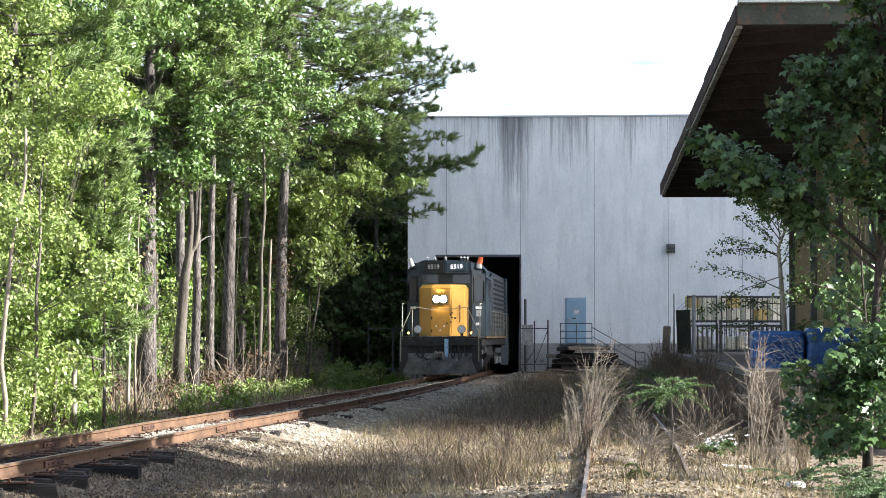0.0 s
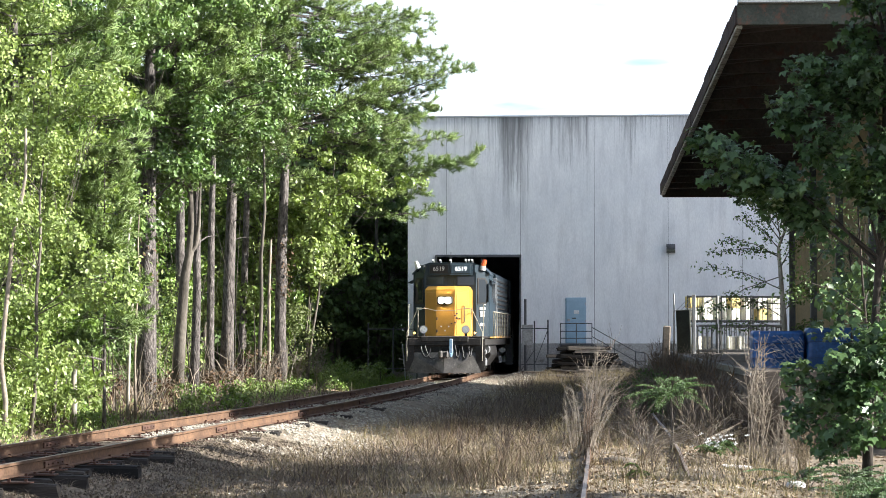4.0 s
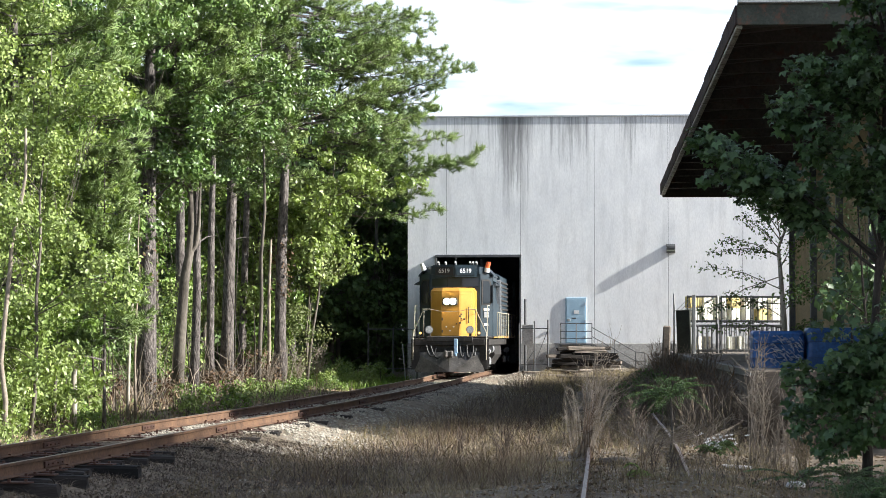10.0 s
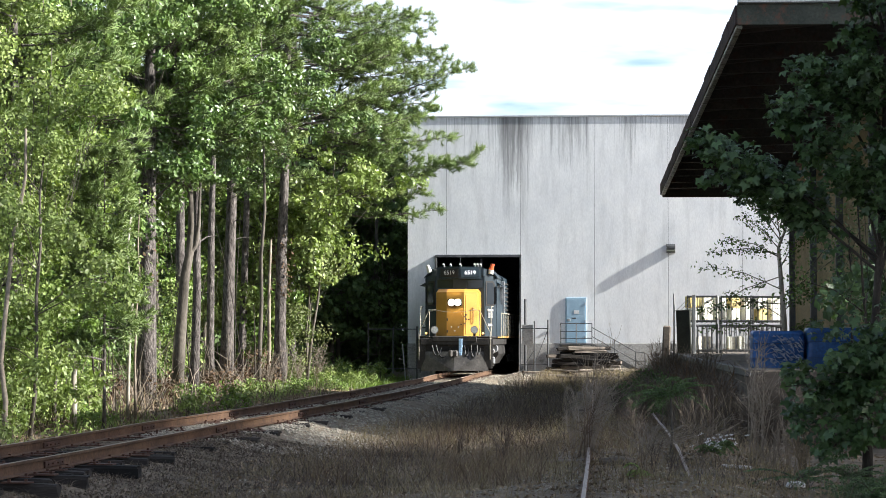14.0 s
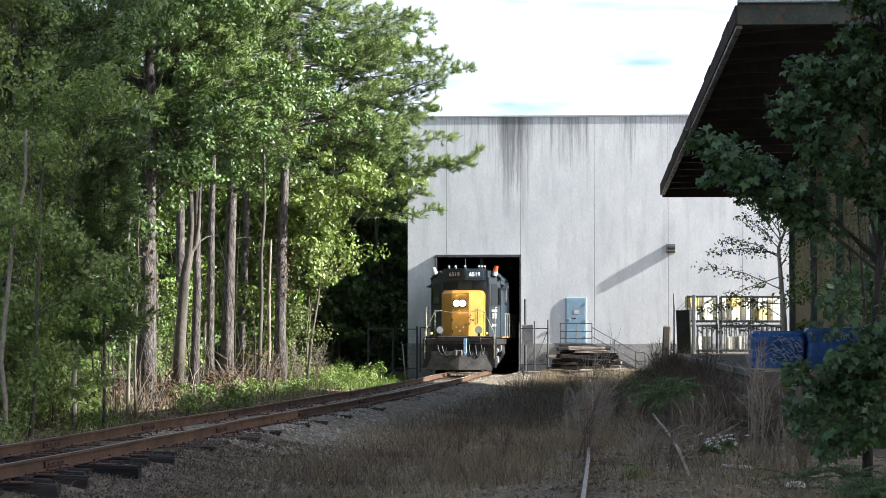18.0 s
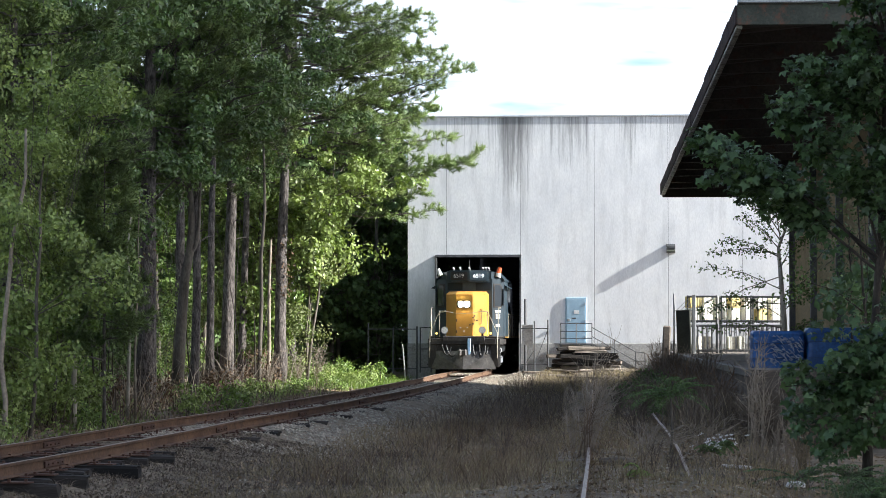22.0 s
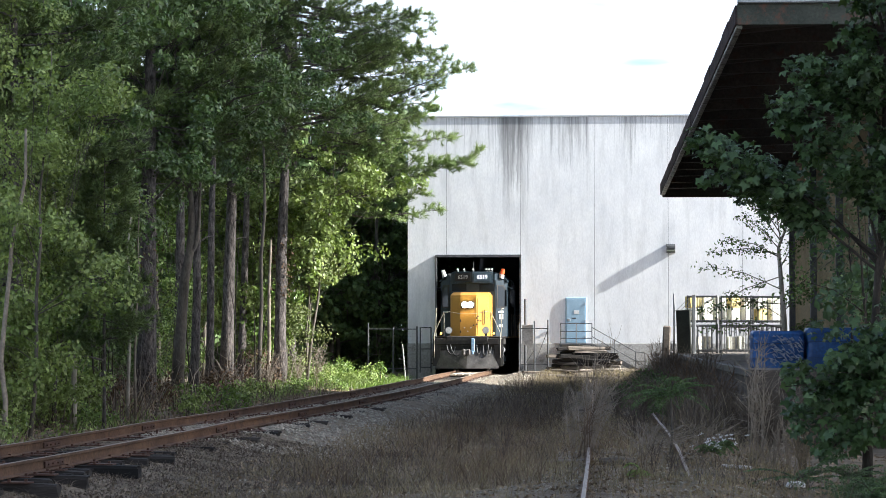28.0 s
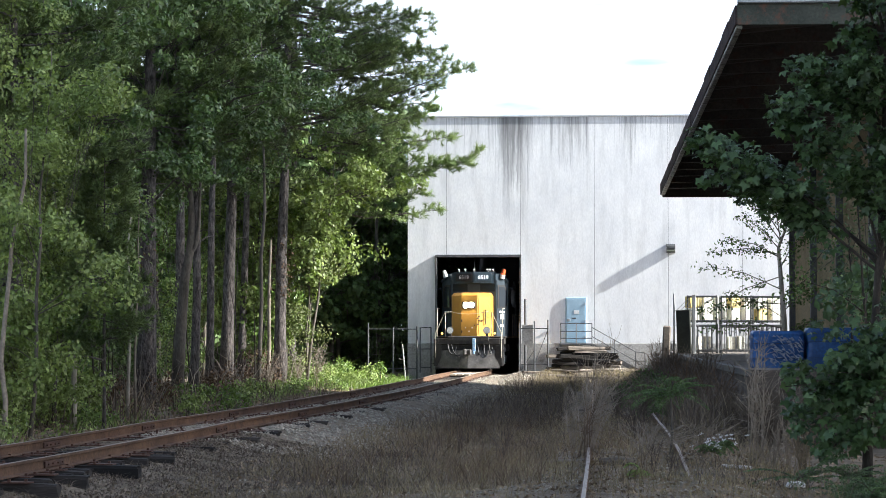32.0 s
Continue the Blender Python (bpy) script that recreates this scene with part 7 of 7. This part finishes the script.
DOCK = 0.91
s0 = stillage()
s0.matrix_basis = B @ pose(4.1, 89.5, DOCK)
for u, v, z in ((5.4, 89.9, DOCK), (6.7, 90.2, DOCK), (4.15, 91.0, DOCK), (5.5, 91.5, DOCK), (6.8, 92.0, DOCK), (4.15, 91.0, DOCK + 1.16), (5.5, 91.5, DOCK + 1.16), (6.8, 92.0, DOCK + 1.16)):
    copy_thing(s0, B @ pose(u, v, z, 0, 0, 2 * math.sin(u * 7)))
M_CREAM = material("cream_cartons", (0.82, 0.79, 0.62), (0.92, 0.90, 0.78), 0.7, 2, 20, 0.1, rnd=0.15)
M_YELLOWBOX = material("yellow_cartons", (0.58, 0.46, 0.16), (0.76, 0.62, 0.26), 0.7, 2, 20, 0.1, rnd=0.15)
rg = random.Random(31)
for u in (3.75, 4.3, 4.85, 5.4, 5.95, 6.5, 7.05):
    for z in (DOCK + 1.32, DOCK + 1.80):
        solid("carton", Geo().box((0, 0, 0.22), (0.43, 0.40, 0.46), 0.015), rg.choice((M_CREAM, M_CREAM, M_CREAM, M_YELLOWBOX)), "pale carton in a cage pallet", "carton", B @ pose(u, 91.0 + 0.37 * (u - 4.15), z + 0.02, 0, 0, rg.uniform(24, 40)), "cartons")

for u, v in ((4.0, 91.2), (5.35, 91.2), (5.65, 91.2), (6.8, 91.2), (4.3, 91.3), (5.2, 89.6)):
    solid("carton", Geo().box((0, 0, 0.25), (0.27, 0.36, 0.52), 0.015), rg.choice((M_CREAM, M_CREAM, M_WHITE)), "pale carton in a cage pallet", "carton", B @ pose(u, v, DOCK + 0.165, 0, 0, rg.uniform(10, 35)), "cartons")


def dock_corner():
    # Stands for a leaning wooden post, coloured with the old concrete material.
    c = solid("leaning_post", Geo().box((0, 0, 1.05), (0.30, 0.26, 2.5), 0.05), M_CONCRETE, "leaning post like a wooden stump at the dock corner", "post", B @ pose(2.55, 88.0, -0.3, 0, 3, 0))
    solid("standing_board", Geo().box((0, 0, 0.85), (0.55, 0.12, 1.7), 0.02), M_OLIVE, "dark green grey panel standing on the dock corner", "panel", B @ pose(3.35, 88.2, DOCK, 0, -2, -16))
    p = thing("fence_post", "tall thin steel post with slanted barbed wire arms", "post", B @ pose(2.95, 88.4, 0.0))
    part("post", Geo().tube([(0, 0, -0.3), (0, 0, 3.25)], 0.035, 8), M_GALV, p)
    for k in range(3):
        part("arm", Geo().tube([(0.1 + 0.16 * k, 0, 2.6), (0.55 + 0.16 * k, 0, 3.05)], 0.012, 5), M_GALV, p)
    for z in (2.6, 2.0):
        part("wire", Geo().tube([(0, 0, z), (0.95, 0, z)], 0.01, 5), M_GALV, p)
    solid("steel_post", Geo().box((0, 0, 1.15), (0.14, 0.14, 2.3), 0.015), M_GALV, "grey square steel post on the dock", "post", B @ pose(3.72, 88.3, DOCK))


dock_corner()
M_BLUEPLAST = material("blue_plastic", (0.009, 0.046, 0.15), (0.026, 0.10, 0.27), 0.4, 2, 20, 0.1, rnd=0.25)


def wrapped_load(u0, u1, v0, v1, h, seed):
    """A rounded stack under creased blue sheeting: walls and top as one skin with folds."""
    rs = random.Random(seed)
    ld = thing("wrapped_load", "stack of goods under creased dark blue plastic sheeting on the dock", "covered load", B @ pose(u0, v0, DOCK), "blue covered loads")
    w, d = u1 - u0, v1 - v0
    ring, rad = [], 0.09
    for cx, cy, a0 in ((w - rad, rad, -90), (w - rad, d - rad, 0), (rad, d - rad, 90), (rad, rad, 180)):
        ring += arc(cx, cy, rad, a0, a0 + 90, 5)
    out = []
    for (x0, y0), (x1, y1) in zip(ring, ring[1:] + ring[:1]):
        n = max(1, int(math.hypot(x1 - x0, y1 - y0) / 0.045))
        out += [(x0 + (x1 - x0) * k / n, y0 + (y1 - y0) * k / n) for k in range(n)]
    g, n, rows = Geo(), len(out), 22
    for j in range(rows + 1):
        t = j / rows
        inset = 0.0 if t < 0.9 else 0.05 * ((t - 0.9) / 0.1) ** 2
        for k, (x, y) in enumerate(out):
            f = 0.030 * noise.noise((x * 2.6 + seed, y * 2.6, t * 9)) + 0.020 * noise.noise((x * 8, y * 8 + seed, t * 2.2)) + 0.012 * noise.noise((x * 22, y * 22, t * 4 + seed))
            cx, cy = x - w / 2, y - d / 2
            q = (1 + (f - inset) / max(0.2, math.hypot(cx, cy)))
            g.v.append((w / 2 + cx * q, d / 2 + cy * q, t * (h + 0.03 * noise.noise((x * 1.7, y * 1.7, seed)))))
        if j:
            g.f.extend(((j - 1) * n + k, (j - 1) * n + (k + 1) % n, j * n + (k + 1) % n, j * n + k) for k in range(n))
    g.f.append(tuple(range(rows * n, rows * n + n)))
    part("sheeting", g, M_BLUEPLAST, ld, "creased blue plastic sheeting", smooth=True)
    for z in (0.26 * h, 0.66 * h):
        part("strap", Geo().box((w / 2, -0.03, z), (w, 0.012, 0.022), 0.003), M_BLUESTRAP, ld, "thin dark strap")
    part("pallet", Geo().box((w / 2, d / 2, 0.045), (w * 0.97, d * 0.9, 0.08), 0.01), M_OLDWOOD, ld, "grey wooden pallet")
    return ld


M_BLUESTRAP = material("dark_blue_strap", (0.008, 0.03, 0.09), (0.02, 0.06, 0.16), 0.5, 3, 20, 0.05)
M_MILKY = material("milky_stretch_film", (0.13, 0.17, 0.26), (0.46, 0.46, 0.47), 0.3, 9.0, 20, 0.2, grain_amount=0.4)
wrapped_load(4.45, 6.9, 48.6, 49.7, 0.87, 1)
wrapped_load(3.30, 4.40, 48.75, 49.8, 0.80, 2)
film_ = Geo()
rg = random.Random(12)
for k in range(90):        # loose wrinkled strips, slanting down over the stack
    x, z = 0.34 + rg.uniform(0, 0.66), 0.08 + 0.62 * (k + rg.uniform(0, 1)) / 90
    run, drop, w, n0 = rg.uniform(0.05, 0.13), rg.uniform(-0.02, 0.12), rg.uniform(0.008, 0.022), len(film_.v)
    for j in range(7):
        t = j / 6
        px, pz = min(x + run * t, 1.07), max(z - drop * t * t + 0.006 * math.sin(5 * t + k), 0.02)
        for dy, dz in ((-0.062, -w), (-0.074, 0.0), (-0.062, w), (-0.056, 0.0)):
            film_.v.append((px, dy + 0.012 * noise.noise((px * 14, pz * 9, k)), pz + dz * math.sin(math.pi * (0.12 + 0.76 * t))))
        if j:
            a = n0 + 4 * j
            film_.f.extend((a - 4 + q, a - 4 + (q + 1) % 4, a + (q + 1) % 4, a + q) for q in range(4))
solid("stretch_film", film_, M_MILKY, "torn milky stretch film hanging over the blue stack", "plastic film", B @ pose(3.30, 48.75, DOCK), smooth=True)
solid("white_bag", Geo().ball((0, 0, 0.06), 0.13, 10, 7, (1.2, 0.8, 0.55)), M_WHITE, "crumpled white plastic bag on the ground", "litter", pose(5.05, 32.5, ground_z(5.05, 32.5) - 0.02), smooth=True)
solid("white_board", Geo().box((0, 0, 0.03), (0.5, 0.16, 0.05), 0.015), M_WHITE, "broken white board lying in dry leaves", "litter", pose(4.65, 36.0, ground_z(4.65, 36.0), 0, 4, 8))
solid("short_log", Geo().tube([(-0.3, 0, 0.06), (0, 0.02, 0.07), (0.3, 0, 0.05)], [0.06, 0.065, 0.055], 8), M_OLDWOOD, "short dark log lying on the ground", "log", pose(2.75, 35.5, ground_z(2.75, 35.5)), smooth=True)


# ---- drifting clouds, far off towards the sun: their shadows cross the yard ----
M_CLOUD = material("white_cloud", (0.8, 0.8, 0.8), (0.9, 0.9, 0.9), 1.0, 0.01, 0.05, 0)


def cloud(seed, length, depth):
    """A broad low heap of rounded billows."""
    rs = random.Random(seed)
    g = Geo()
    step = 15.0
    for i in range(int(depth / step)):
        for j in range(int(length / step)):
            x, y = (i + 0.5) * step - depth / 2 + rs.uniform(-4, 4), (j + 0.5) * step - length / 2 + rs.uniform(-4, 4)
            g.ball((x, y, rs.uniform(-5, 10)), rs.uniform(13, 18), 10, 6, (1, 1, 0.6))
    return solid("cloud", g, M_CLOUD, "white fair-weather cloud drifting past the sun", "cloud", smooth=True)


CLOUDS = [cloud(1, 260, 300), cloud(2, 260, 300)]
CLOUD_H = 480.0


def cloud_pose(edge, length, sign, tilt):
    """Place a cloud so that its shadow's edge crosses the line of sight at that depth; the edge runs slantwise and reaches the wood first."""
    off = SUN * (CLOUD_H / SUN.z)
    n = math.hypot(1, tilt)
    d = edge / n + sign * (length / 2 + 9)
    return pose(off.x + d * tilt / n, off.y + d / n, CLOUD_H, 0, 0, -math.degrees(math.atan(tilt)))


def motions():
    ts = [0.5 * i for i in range(65)]
    walk(LOCO, [(t, loco_pose(run_at(t))) for t in ts])
    for ax in AXLES:
        c = ax.matrix_basis.translation.copy()
        walk(ax, [(t, pose(c.x, c.y, c.z, -math.degrees(run_at(t) / 0.508), 0, 0)) for t in ts])
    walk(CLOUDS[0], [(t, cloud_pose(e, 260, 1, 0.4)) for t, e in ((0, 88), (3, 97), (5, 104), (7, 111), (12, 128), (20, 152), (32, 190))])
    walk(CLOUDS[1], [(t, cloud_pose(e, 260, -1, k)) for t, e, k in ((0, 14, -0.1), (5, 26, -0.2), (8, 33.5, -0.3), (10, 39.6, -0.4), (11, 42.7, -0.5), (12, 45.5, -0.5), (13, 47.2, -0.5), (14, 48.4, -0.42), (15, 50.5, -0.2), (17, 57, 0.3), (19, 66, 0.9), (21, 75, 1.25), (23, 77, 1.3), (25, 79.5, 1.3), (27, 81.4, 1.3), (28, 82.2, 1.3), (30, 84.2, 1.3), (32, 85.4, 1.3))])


motions()
